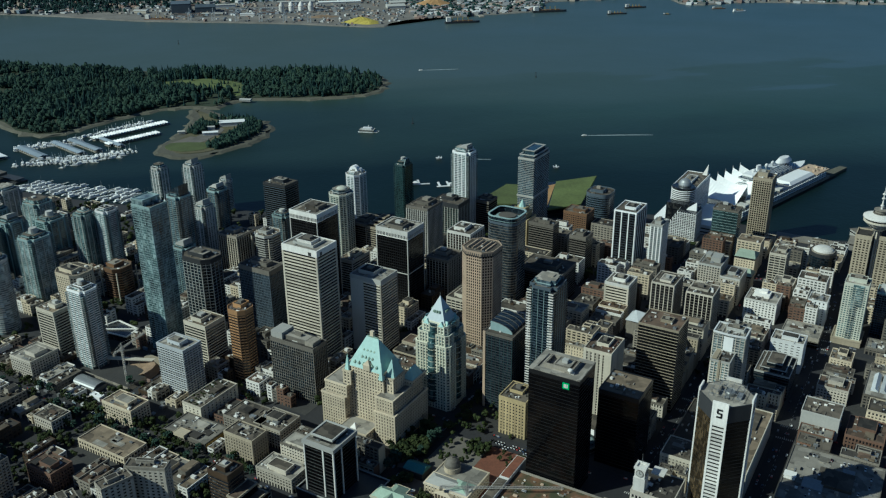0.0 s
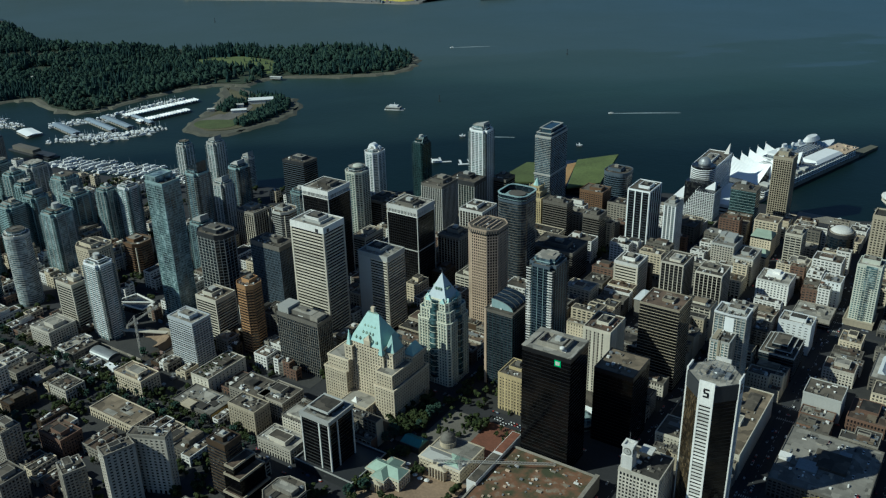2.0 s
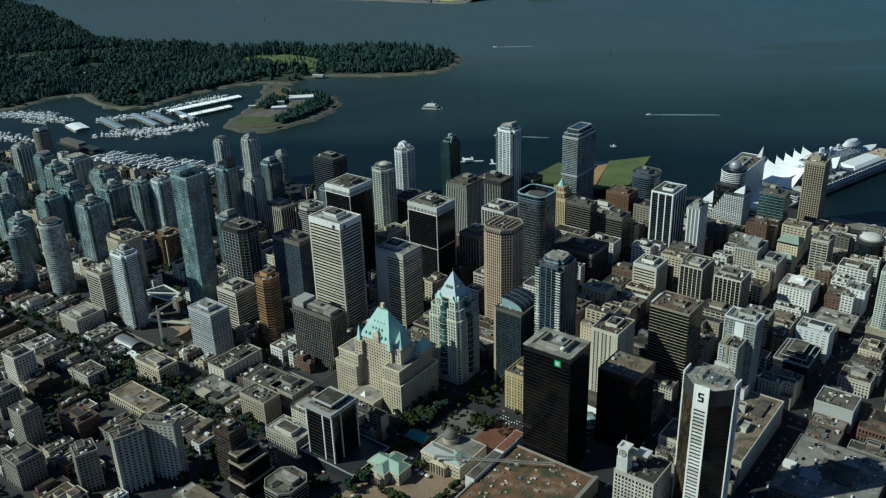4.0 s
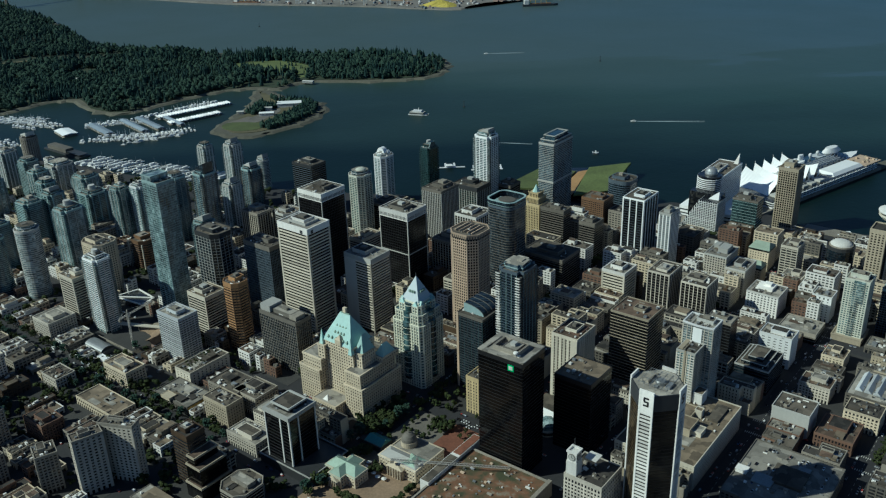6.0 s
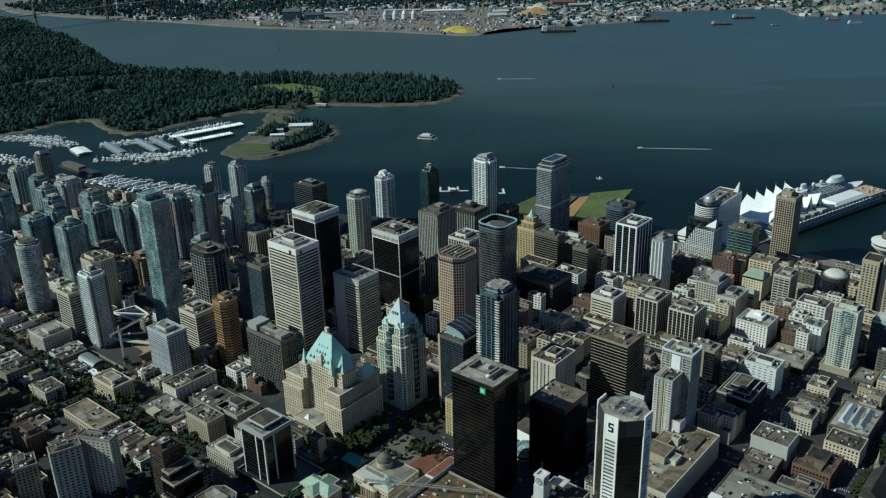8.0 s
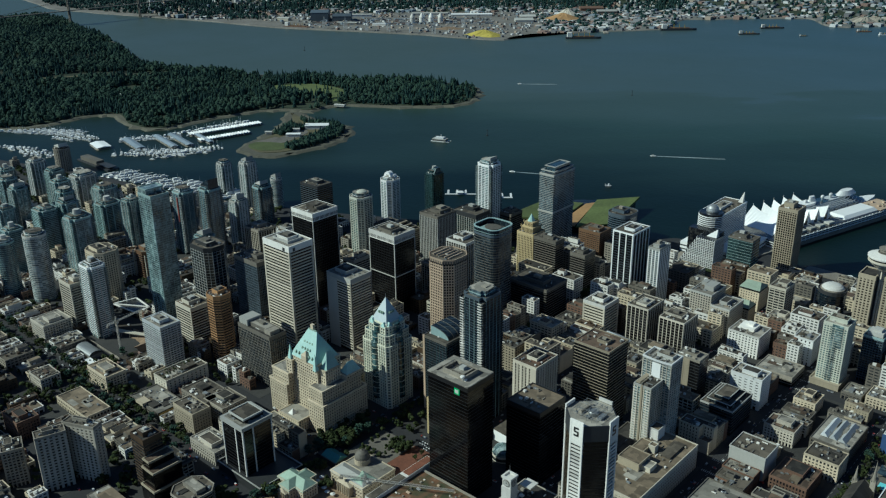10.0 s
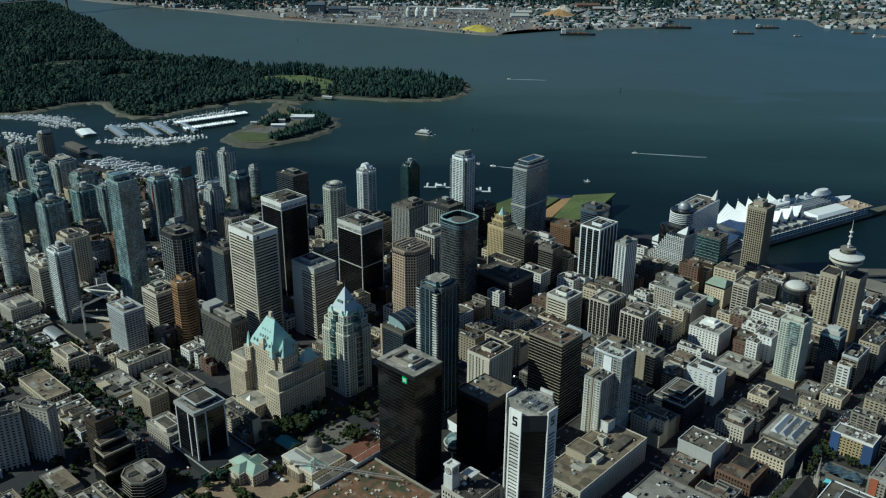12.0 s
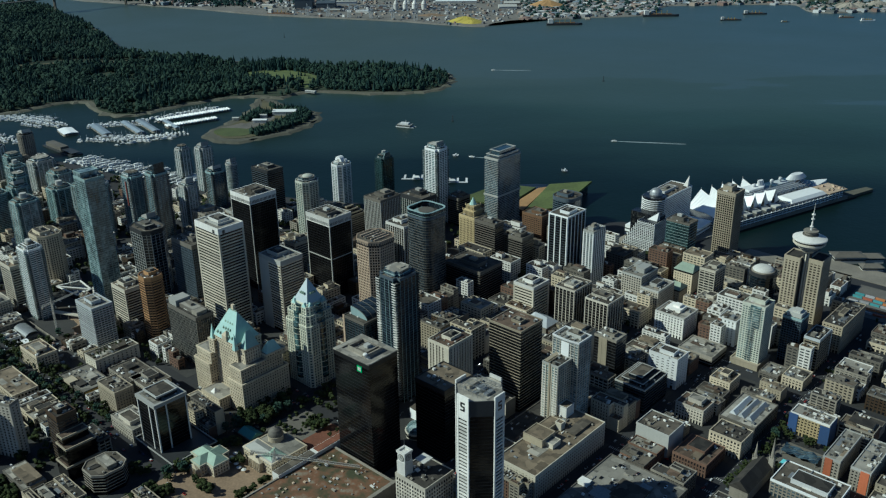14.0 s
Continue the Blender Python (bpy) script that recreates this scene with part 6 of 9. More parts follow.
def cruise_ship():
    r = root("cruise_ship", PIER[0] + 255 * 0.2756 - 21 * 0.961, PIER[1] + 255 * 0.961 + 21 * 0.2756, -3, "white cruise ship moored beside the terminal", "ship", turn=PIER_TURN)
    r.scale = (1.0, 1.28, 1.12)

    def deck(y0, y1, w, z0, z1, nose=16):
        return Geo().prism([(-w, y0), (w, y0), (w, y1 - nose), (w * 0.45, y1 - nose * 0.3), (0, y1), (-w * 0.45, y1 - nose * 0.3), (-w, y1 - nose)], z0, z1)

    part("hull", deck(-100, 108, 13.5, 0, 14, 34), M_SHIP, r)
    for k in range(6):
        part("deck", deck(-95 + 3 * k, 78 - 8 * k, 13.0 - 0.35 * k, 14 + 2.9 * k, 16.2 + 2.9 * k), M_SHIP, r)
        part("deck_glazing", deck(-94 + 3 * k, 77 - 8 * k, 12.5 - 0.35 * k, 16.1 + 2.9 * k, 17.0 + 2.9 * k), G_BLUE, r)
    part("bridge_house", deck(-70, -30, 10, 31.2, 35, 12), M_SHIP, r)
    part("funnel", Geo().prism(ellipse(9, 14, 14), 34, 43, [(x * 0.7, y * 0.7 - 2) for x, y in ellipse(9, 14, 14)]), M_SHIP, r, at=Matrix.Translation((0, -38, 0)))
    part("lounge", Geo().prism(ellipse(22, 40, 20), 31, 38, [(x * 0.6, y * 0.6) for x, y in ellipse(22, 40, 20)]), M_SHIP, r, at=Matrix.Translation((0, 36, 0)))
    for y in (-52, -16, 2):
        part("radar_dome", Geo().lathe([(0.6, 31), (2.6, 35), (3.0, 37), (2.4, 39), (0.4, 40)], 12, 0, y), M_SHIP, r)
    part("sports_deck", Geo().box(-9, 9, -8, 12, 31.2, 31.7), M_PBLUE, r)
    for k in range(9):
        part("lifeboat", Geo().box(13.2, 15.4, -70 + 14 * k, -61 + 14 * k, 15.5, 18.2), M_SLAB, r)


cruise_ship()


def harbour_hotel():
    OCC.append((-382, -332, 1362, 1460))
    r = tower("harbour_hotel", -378, -340, 1368, 1456, 68, "concrete", "pale grey slab hotel with a dome at the shore", "hotel", penthouse=(0.4, 0.5, 4), over=dict(bmat=M_SHIP, pmat=M_SHIP, fh=3.1, band=1.3, ps=4, pw=1.0))
    part("round_end", Geo().lathe([(19, 0), (19, 70), (17, 71)], 24, 0, -44), G_DARK, r)
    band = fix(Geo().lathe([(19.2, 0), (19.6, 0.1), (19.6, 1.4), (19.2, 1.5)], 24).mesh("round_band", M_SHIP))
    for k in range(21):
        part("round_band", band, None, r, at=Matrix.Translation((0, -44, 4 + 3.1 * k)))
    part("dome", Geo().lathe([(10, 70.5), (10.2, 73), (9, 77), (6.5, 80), (3, 81.8), (0.4, 82.3)], 24, 0, -40), M_METAL, r, "grey metal dome")
    part("pinnacle", Geo().prism(rect(8, 8), 68, 86, [(3.6, -0.2), (4, -0.2), (4, 0.2), (3.6, 0.2)]), M_WHITE, r, "small white fabric pinnacle", at=Matrix.Translation((12, 38, 0)))
    part("podium", Geo().box(-40, 60, -60, 44, 0, 16), M_SHIP, r)
    for k in range(2):
        part("podium_window_band", Geo().ring([(-40.2, -60.2), (60.2, -60.2), (60.2, 44.2), (-40.2, 44.2)], [(-39, -59), (59, -59), (59, 43), (-39, 43)], 3 + 6 * k, 5 + 6 * k), G_CLEAR, r)


harbour_hotel()


def terraced_hotel():
    OCC.append((-380, -312, 1290, 1340))
    r = root("terraced_hotel", -345, 1317, 0, "white gridded hotel stepping down in terraces", "hotel")
    for k in range(9):
        x0, x1 = -28 + 3.2 * k, 27
        z0, z1 = 3 + 5.4 * k, 3 + 5.4 * (k + 1)
        f = [(x0, -17), (x1, -17), (x1, 17), (x0, 17)]
        s = part("storey", Geo().prism(f, z0, z1), G_DARK, r)
        for q in (0.0, 2.7):
            part("slab_edge", Geo().ring(offset(f, 0.5), offset(f, -0.2), z0 + q, z0 + q + 0.8), M_SHIP, s)
        gp = Geo()
        for px, py, a in pier_sites(f, 3.4, 0.8):
            dx, dy, c = Vector((math.cos(a), math.sin(a))), Vector((-math.sin(a), math.cos(a))), Vector((px, py))
            v = [c - dx * 0.4 - dy * 0.5, c + dx * 0.4 - dy * 0.5, c + dx * 0.4 + dy * 0.2, c - dx * 0.4 + dy * 0.2]
            gp.prism([(p.x, p.y) for p in v], z0, z1)
        tagged(part("ribbing", gp, M_SHIP, s), kind="stuff")
    f = rect(54, 24)
    part("back_slab", Geo().box(-27, 24, 4, 20, 0, 56), G_DARK, r)
    part("roof_sail", Geo().prism([(8, -6), (24, -6), (24, 6), (8, 6)], 52, 62, [(20, 4), (21, 4), (21, 5), (20, 5)]), M_SHIP, r)
    part("garden_podium", Geo().box(-44, 34, -32, 20, 0, 5), M_CONC, r)
    part("planting", Geo().box(-42, 32, -31, -19, 4.9, 6.2), L_STREET, r)


terraced_hotel()


def green_roof_hall():
    r = root("convention_hall", -620, 1370, 0, "glass convention hall under a sloping grass roof", "hall")
    part("hall", Geo().prism([(-66, -98), (42, -58), (88, -18), (62, 112), (-20, 62), (-72, 8)], -4, 12), G_DARK, r)
    part("lawn", Geo().prism([(-70, -104), (14, -64), (-4, 40), (-68, 14)], 12, 15).prism([(14, -64), (-4, 40), (-4, 42), (14, -62)], 15, 15.5), M_GRASS, r, "dry green roof lawn")
    tilt = Geo()
    tilt.v = [(52, -68, 13), (92, -20, 15), (66, 118, 22), (8, 66, 17), (52, -68, 11), (92, -20, 12), (66, 118, 18), (8, 66, 13)]
    tilt.f = [(0, 1, 2, 3), (7, 6, 5, 4), (0, 4, 5, 1), (1, 5, 6, 2), (2, 6, 7, 3), (3, 7, 4, 0)]
    part("lawn", tilt, M_GRASS, r, "dry green roof lawn")
    part("roof_path", Geo().prism([(18, -62), (48, -66), (8, 62), (-2, 44)], 11.9, 13), M_WOODCHIP, r, "orange-brown roof path")


green_roof_hall()


# quays, yard and seaplane docks
tagged(new("quay", fix(Geo().box(-215, -60, 1392, 1420, -5, 1.2).box(-110, 60, 1415, 1460, -5, 1.2).mesh("quay", M_CONC))), "grey concrete quay", "quay", kind="structure")
for dx, dy, arms, tn in ((-862, 1342, 3, 40), (-795, 1372, 4, 40)):
    g = Geo().box(-30, 30, -2.5, 2.5, -0.4, 1.0)
    for k in range(arms):
        g.box(-26 + 17 * k, -22 + 17 * k, 2.4, 26, -0.4, 1.0)
    ob = new("dock", fix(g.mesh("dock", M_SHIP)))
    ob.matrix_basis = pose(dx, dy, -3, 0, 0, tn)
    tagged(ob, "white floating dock with short finger piers", "dock", kind="structure")
    g = Geo().box(-6, 6, -4, 4, 0.9, 5).hip(-7, 7, -5, 5, 5, 7.5, 3)
    ob = new("dock_house", fix(g.mesh("dock_house", M_SHIP)))
    ob.matrix_basis = pose(dx, dy, -3, 0, 0, tn)
    tagged(ob, "small white house on a floating dock", "hut")
tagged(new("rail_yard", fix(Geo().box(-40, 330, 1300, 1400, -0.5, 0.12).mesh("rail_yard", M_YARD))), "gravel rail yard by the water", "yard", kind="structure")
crng = random.Random(4)
M_BOXES = [solid("rust_container", (0.30, 0.09, 0.05), 0.6, 0.3), solid("teal_container", (0.08, 0.25, 0.27), 0.6, 0.3), solid("orange_container", (0.45, 0.18, 0.06), 0.6, 0.3), solid("grey_container", (0.32, 0.32, 0.33), 0.6, 0.3)]
cmesh = []
for m in M_BOXES:
    g = Geo().box(-6.1, 6.1, -1.22, 1.22, 0, 2.6)
    cmesh.append(fix(g.mesh("container", m)))
for i in range(75):
    ob = new("container", crng.choice(cmesh))
    ob.matrix_basis = pose(-30 + (i % 15) * 13.5, 1312 + (i // 15) * 13 + crng.choice((0, 3)), 0.12)
    tagged(ob, "corrugated steel freight container in a rail yard", "container", "freight containers")

# ---- boats ----
def boat_mesh(name, ln, w, mat):
    g = Geo().prism([(-ln / 2, -w / 2), (ln * 0.2, -w / 2), (ln / 2, 0), (ln * 0.2, w / 2), (-ln / 2, w / 2)], 0, 1.4)
    return fix(g.mesh(name, mat))


def small_boat(ln, cabin, sail):
    r = root("motor_boat" if not sail else "sailing_boat", 0, 0, -3.2, "white motor boat moored in a marina" if not sail else "white sailing boat moored in a marina", "boat", "marina boats")
    part("hull", boat_mesh("hull", ln, ln * 0.3, M_SHIP), None, r)
    part("cabin", Geo().prism([(-ln * 0.3, -ln * 0.11), (ln * 0.15, -ln * 0.1), (ln * 0.15, ln * 0.1), (-ln * 0.3, ln * 0.11)], 1.3, 1.3 + cabin), M_SHIP, r)
    if sail:
        part("mast", Geo().box(-0.15, 0.15, -0.15, 0.15, 1.3, 15), M_METAL, r)
    return r


fleet = [small_boat(16, 2.8, False), small_boat(21, 4.0, False), small_boat(14, 1.4, True)]
for b in fleet:
    b.matrix_basis = pose(-1500 + 25 * fleet.index(b), 960, -3.2)
nrng = random.Random(8)


far_fleet = Geo()


def moor(x0, y0, dx, dy, n, step, turn, jit=1.0, far=False):
    for i in range(n):
        m = pose(x0 + dx * i * step + nrng.uniform(-jit, jit), y0 + dy * i * step + nrng.uniform(-jit, jit), -3.2, 0, 0, turn + nrng.choice((0, 180)) + nrng.uniform(-4, 4) * (1 if jit < 3 else 6))
        b = nrng.choice(fleet)
        if not far:
            copy_thing(b, m)
            continue
        for c in b.children:
            k = len(far_fleet.v)
            far_fleet.use(0 if c.name.startswith("hull") else 1)
            far_fleet.v += [tuple(m @ v.co) for v in c.data.vertices]
            far_fleet.f += [tuple(k + q for q in f.vertices) for f in c.data.polygons]


# boats of the far marina, between the sheds and along the park shore
for x0, y0, x1, y1, n in ((-1757, 1124, -1676, 1246, 26), (-1742, 1116, -1690, 1190, 16), (-1694, 1292, -1676, 1420, 24), (-1640, 1060, -1600, 1076, 8), (-1596, 1090, -1532, 1162, 20), (-1606, 1104, -1548, 1166, 16),
                          (-1957, 1060, -1800, 1094, 30), (-1935, 1046, -1800, 1072, 24), (-1900, 1026, -1830, 1044, 14)):
    ln = math.hypot(x1 - x0, y1 - y0)
    moor(x0, y0, (x1 - x0) / ln, (y1 - y0) / ln, n, ln / n, 150, 2.5, True)
# marina in front of the towers: finger docks running out from the shore
for k in range(9):
    bx, by = -1500 + k * 37, 948 + k * 8.5
    d = Geo().box(-1.5, 1.5, 0, 74, -0.4, 0.5)
    ob = new("finger_dock", fix(d.mesh("finger_dock", M_SLAB)))
    ob.matrix_basis = pose(bx, by, -2.6, 0, 0, -8 + nrng.uniform(-3, 3))
    tagged(ob, "grey floating finger dock", "dock", "marina docks")
    sx, sy = math.sin(radians(8)), math.cos(radians(8))
    for side in (-9, 9):
        moor(bx + side, by + 4, sx, sy, nrng.randint(6, 8), 8.6, 82 if side > 0 else 262)
r = root("pier_building", -1610, 985, -3, "long dark pier building over the water", "pier")
part("deck", Geo().box(-60, 75, -14, 12, 0, 3), M_DARK, r)
part("shed", Geo().box(-50, 20, -10, 8, 3, 11), M_GREY, r)
part("canopy", Geo().box(24, 72, -11, 9, 6, 7), M_DARK, r)


def boat_shed(x, y, ln, w, turn, mat, label):
    r = root("boat_shed", x, y, -3, label, "boat shed", "floating boat sheds", turn=turn)
    if mat is M_SHIP and ln > 100:               # a row of small cross gables
        n = int(ln / 7)
        q = ln / n / 2
        gable = fix(Geo().hip(-q, q, -w / 2 - 1, w / 2 + 1, 5, 7.4, 0.6, "y").mesh("roof_gable", mat))
        for k in range(n):
            part("roof_gable", gable, None, r, at=Matrix.Translation((-ln / 2 + (2 * k + 1) * q, 0, 0)))
    else:
        part("roof", Geo().prism([(-ln / 2, -w / 2), (ln / 2, -w / 2), (ln / 2, w / 2), (-ln / 2, w / 2)], 5, 7.2, [(-ln / 2, -w * 0.05), (ln / 2, -w * 0.05), (ln / 2, w * 0.05), (-ln / 2, w * 0.05)]), mat, r)
    part("float", Geo().box(-ln / 2, ln / 2, -w / 2, w / 2, 0, 0.8), M_CONC, r)
    post = fix(Geo().box(-0.4, 0.4, -0.3, 0.3, 0.8, 5.1).mesh("post", M_SHIP))
    for k in range(int(ln / 9)):
        for e in (-w / 2 + 0.5, w / 2 - 0.5):
            part("post", post, None, r, at=Matrix.Translation((-ln / 2 + 4 + k * 9, e, 0)))


M_SHED = solid("blue_grey_shed_roof", (0.238, 0.277, 0.317), 0.5, 0.2)
boat_shed(-1640, 1345, 190, 22, 78, M_SHIP, "long white-roofed floating boat shed")
boat_shed(-1580, 1300, 130, 20, 78, M_SHIP, "long white-roofed floating boat shed")
boat_shed(-1690, 1120, 110, 22, -12, M_SHED, "blue-grey roofed floating boat shed")
boat_shed(-1650, 1180, 130, 18, -12, M_SHED, "blue-grey roofed floating boat shed")
boat_shed(-1635, 1212, 130, 18, -12, M_SHED, "blue-grey roofed floating boat shed")
boat_shed(-1600, 1255, 90, 14, -12, M_SHED, "blue-grey roofed floating boat shed")
boat_shed(-1735, 1062, 60, 34, -12, M_SHIP, "wide white-roofed floating boat shed")
for k in range(5):
    moor(-2065 + 18 * k, 968 + 20 * k, 0.88, 0.47, 20 - 2 * k, 11, 62, 4.0, far=True)
for k in range(4):
    moor(-1915 + 40 * k, 905 + 4 * k, 0.8, 0.42, 12, 10, 152, 4.0, far=True)
moor(-1640, 1042, 0.5, 0.75, 12, 10, 130, 6.0, far=True)
moor(-1545, 1085, 0.35, 0.9, 14, 10, 40, 6.0, far=True)
moor(-1600, 1080, 0.55, 0.83, 18, 9, 120, far=True)
moor(-1570, 1100, 0.45, 0.9, 18, 9, 150, far=True)
moor(-1560, 1130, 0.3, 0.95, 14, 9, 170, far=True)
moor(-1700, 1240, 0.2, 0.98, 22, 9, 100, far=True)
moor(-1660, 1250, 0.2, 0.98, 20, 9, 80, far=True)
moor(-1640, 1090, 0.7, 0.7, 12, 9, 40, far=True)
moor(-1720, 1150, 0.7, 0.7, 10, 9, 40, far=True)
tagged(new("moored_boats", far_fleet.mesh("moored_boats", [M_SLAB, M_SHIP])), "many white boats moored at the far marina", "boats", kind="stuff")


def ferry():
    r = root("ferry", -1155, 1610, -3, "white twin-hulled harbour ferry", "ferry", turn=20)
    part("hull", boat_mesh("hull", 46, 6, M_SHIP), None, r, at=Matrix.Translation((0, -6, 0)))
    part("hull", boat_mesh("hull", 46, 6, M_SHIP), None, r, at=Matrix.Translation((0, 6, 0)))
    part("deck_house", Geo().box(-20, 14, -8.5, 8.5, 1.3, 6.5), M_SLAB, r)
    part("upper_house", Geo().box(-13, 8, -6, 6, 6.4, 10), M_SHIP, r)
    part("window_band", Geo().box(-20.2, 14.2, -8.7, 8.7, 3.2, 4.8), G_DARK, r)
    part("mast", Geo().box(-0.4, 0.4, -0.4, 0.4, 10, 16), M_SHIP, r)


ferry()
M_FOAM = solid("foam", (0.238, 0.277, 0.284), 0.9, 0.4, 0.1, 0.5)
for (bx, by, tx, ty, ln, wd) in ((-708, 1818, 0.85, 0.52, 150, 5), (-1411, 2254, 0.8, 0.6, 110, 5), (-873, 1526, 0.9, 0.43, 70, 3)):
    a = math.atan2(ty, tx)
    g = Geo()
    g.prism([(0, -wd * 0.3), (ln * 0.3, -wd * 0.6), (ln, -wd), (ln, -wd * 0.6), (ln * 0.5, 0), (ln, wd * 0.5), (ln, wd * 0.7), (ln * 0.3, wd * 0.5), (0, wd * 0.3)], -0.1, 0.12)
    r = root("speed_boat", bx, by, -3, "small white speed boat with a foaming wake", "boat", turn=math.degrees(a))
    part("hull", boat_mesh("hull", 12, 4, M_SHIP), None, r, at=pose(-4, 0, 0, 0, 0, 180))
    part("cabin", Geo().box(-6, -1, -1.2, 1.2, 1.3, 2.8), M_SLAB, r)
    part("wake", g, M_FOAM, r, "white foam wake")


def seaplane(x, y, turn):
    r = root("seaplane", x, y, -3, "small white seaplane on the water", "seaplane", turn=turn)
    part("fuselage", Geo().slab_between((-6, 0, 3), (6, 0, 3), 1.6, 1.8), M_SHIP, r)
    part("wing", Geo().box(-0.5, 2, -9, 9, 4.1, 4.5), M_SHIP, r)
    part("tail", Geo().box(-6.2, -5, -0.2, 0.2, 3, 6.2).box(-6.2, -5, -3, 3, 3.8, 4.0), M_SHIP, r)
    for s in (-1.8, 1.8):
        part("float", Geo().slab_between((-5, s, 0.6), (5, s, 0.6), 0.9, 0.9), M_METAL, r)
        part("strut", Geo().box(-0.2, 0.2, s - 0.15, s + 0.15, 0.8, 3.2), M_METAL, r)


seaplane(-669, 1566, 30)
seaplane(-905, 1505, 205)
for (bx, by) in ((-1069, 2327), (-2407, 2235), (-1105, 1720)):
    r = root("channel_marker", bx, by, -3, "dark channel marker post in the water", "marker")
    part("post", Geo().lathe([(3, 0), (3, 1.5), (0.7, 2), (0.6, 12), (1.6, 12.5), (1.6, 14)], 10), M_DARK, r)


# ---- ferry terminal and station edge ----
for tx, ty, tw, td_, th in ((-88, 1478, 46, 22, 8), (-62, 1500, 34, 18, 6), (-48, 1462, 30, 14, 6)):
    r = root("ferry_terminal", tx, ty, 0, "low grey ferry terminal with a hipped roof", "terminal", "ferry terminal halls", turn=40)
    part("wall_shell", Geo().box(-tw / 2, tw / 2, -td_ / 2, td_ / 2, -5, th), M_SLAB, r)
    part("roof", Geo().hip(-tw / 2 - 1.5, tw / 2 + 1.5, -td_ / 2 - 1.5, td_ / 2 + 1.5, th, th + 4, td_ / 2), M_GREY, r)
    part("window_band", Geo().ring([(-tw / 2 - 0.1, -td_ / 2 - 0.1), (tw / 2 + 0.1, -td_ / 2 - 0.1), (tw / 2 + 0.1, td_ / 2 + 0.1), (-tw / 2 - 0.1, td_ / 2 + 0.1)], rect(tw - 1, td_ - 1), 2.5, 4.5), G_DARK, r)
for k in range(3):
    r = root("floating_dock", -166 + 9 * k, 1404 + 8 * k, -3, "small white floating dock with arched gangway", "dock", "ferry docks", turn=40)
    part("pontoon", Geo().box(-3, 3, -14, 14, -0.5, 1.0), M_SHIP, r)
    part("gangway", Geo().slab_between((0, -14, 1.2), (0, -4, 4.5), 1.6, 0.5).slab_between((0, -4, 4.5), (0, 6, 1.2), 1.6, 0.5), M_SHIP, r)


# ---- civic square ----
def slab(name, x0, x1, y0, y1, mat, label, z=0.2):
    return tagged(new(name, fix(Geo().box(x0, x1, y0, y1, -0.4, z).mesh(name, mat))), label, name.replace("_", " "), kind="structure")


OCC.append((-400, -207, 515, 674))
OCC.append((-398, -353, 684, 744))
slab("plaza", -392, -312, 575, 672, M_PLAZA, "grey stone plaza with planting", 0.16)
slab("plaza", -398, -312, 484, 574.9, M_EARTH, "sunlit tan paved square by a courthouse", 0.16)
slab("red_plaza", -345, -297, 586, 673, M_RED, "red-brown paved square", 0.24)


def pitched_house(name, x, y, label):
    """Small courthouse with crossing green hip roofs."""
    r = root(name, x, y, 0.16, label, "courthouse")
    stone_stage(r, -19, 19, -9, 9, 0, 12, name="long_wing", roof=False)
    stone_stage(r, -8, 8, -17, 17, 0, 12, name="cross_wing", roof=False)
    part("roof", Geo().hip(-20, 20, -10, 10, 12, 18, 8), M_COPPER, r, "pale green hipped roof")
    part("roof", Geo().hip(-9, 9, -18, 18, 12, 17.5, 8, "y"), M_COPPER, r, "pale green hipped roof")
    part("porch", Geo().box(-6, 6, -20, -17, 0, 9).hip(-6.6, 6.6, -20.5, -16, 9, 12, 2, "y"), M_HOTEL, r)
    for k in range(5):
        part("column", Geo().lathe([(0.6, 0), (0.5, 9)], 10, -5 + 2.5 * k, -20.6), M_HOTEL, r)


pitched_house("courthouse", -380, 543, "stone courthouse with pale green crossing roofs")


def gallery():
    r = root("gallery_building", -342, 596, 0.16, "stone gallery with a dome and green roofs", "gallery")
    stone_stage(r, -23, 23, -23, -5, 0, 14, name="front_wing", roof=False)
    stone_stage(r, -23, 23, -5, 21, 0, 13, name="rear_wing")
    part("roof", Geo().hip(-24, 24, -24, -4, 14, 18.5, 9), M_SLAB, r, "pale weathered hipped roof")
    part("roof", Geo().hip(2, 22, -22, -3, 14.5, 20, 7, "y"), M_COPPER, r, "pale green hipped roof")
    part("portico", Geo().box(-9, 9, -27, -23, 0, 11).hip(-10, 10, -28, -20, 11, 15, 3.9, "y"), M_HOTEL, r)
    for k in range(6):
        part("column", Geo().lathe([(0.7, 0), (0.55, 11)], 10, -8 + 3.2 * k, -28), M_HOTEL, r)
    part("drum", Geo().lathe([(8, 13), (8, 18), (8.4, 18.2), (8.4, 19)], 24, -10, 8), M_HOTEL, r)
    part("dome", Geo().lathe([(8, 18.8), (7.4, 22), (5.6, 25), (3, 26.8), (0.8, 27.4), (0.6, 29)], 24, -10, 8), M_GREY, r, "grey-green dome")
    for k, (bx, by) in enumerate(((-28, -20), (-26, -27), (-20, -31), (-13, -30), (-6, -32), (1, -31))):
        u = root("market_umbrella", -342 + bx - 6, 596 + by - 6, 0.16, "white market umbrella on the plaza", "umbrella", "plaza umbrellas")
        part("canopy", Geo().prism(ellipse(5.5, 5.5, 8), 2.6, 3.7, ellipse(0.3, 0.3, 8)), M_WHITE, u)
        part("pole", Geo().lathe([(0.08, 0), (0.08, 3.6)], 6), M_METAL, u)


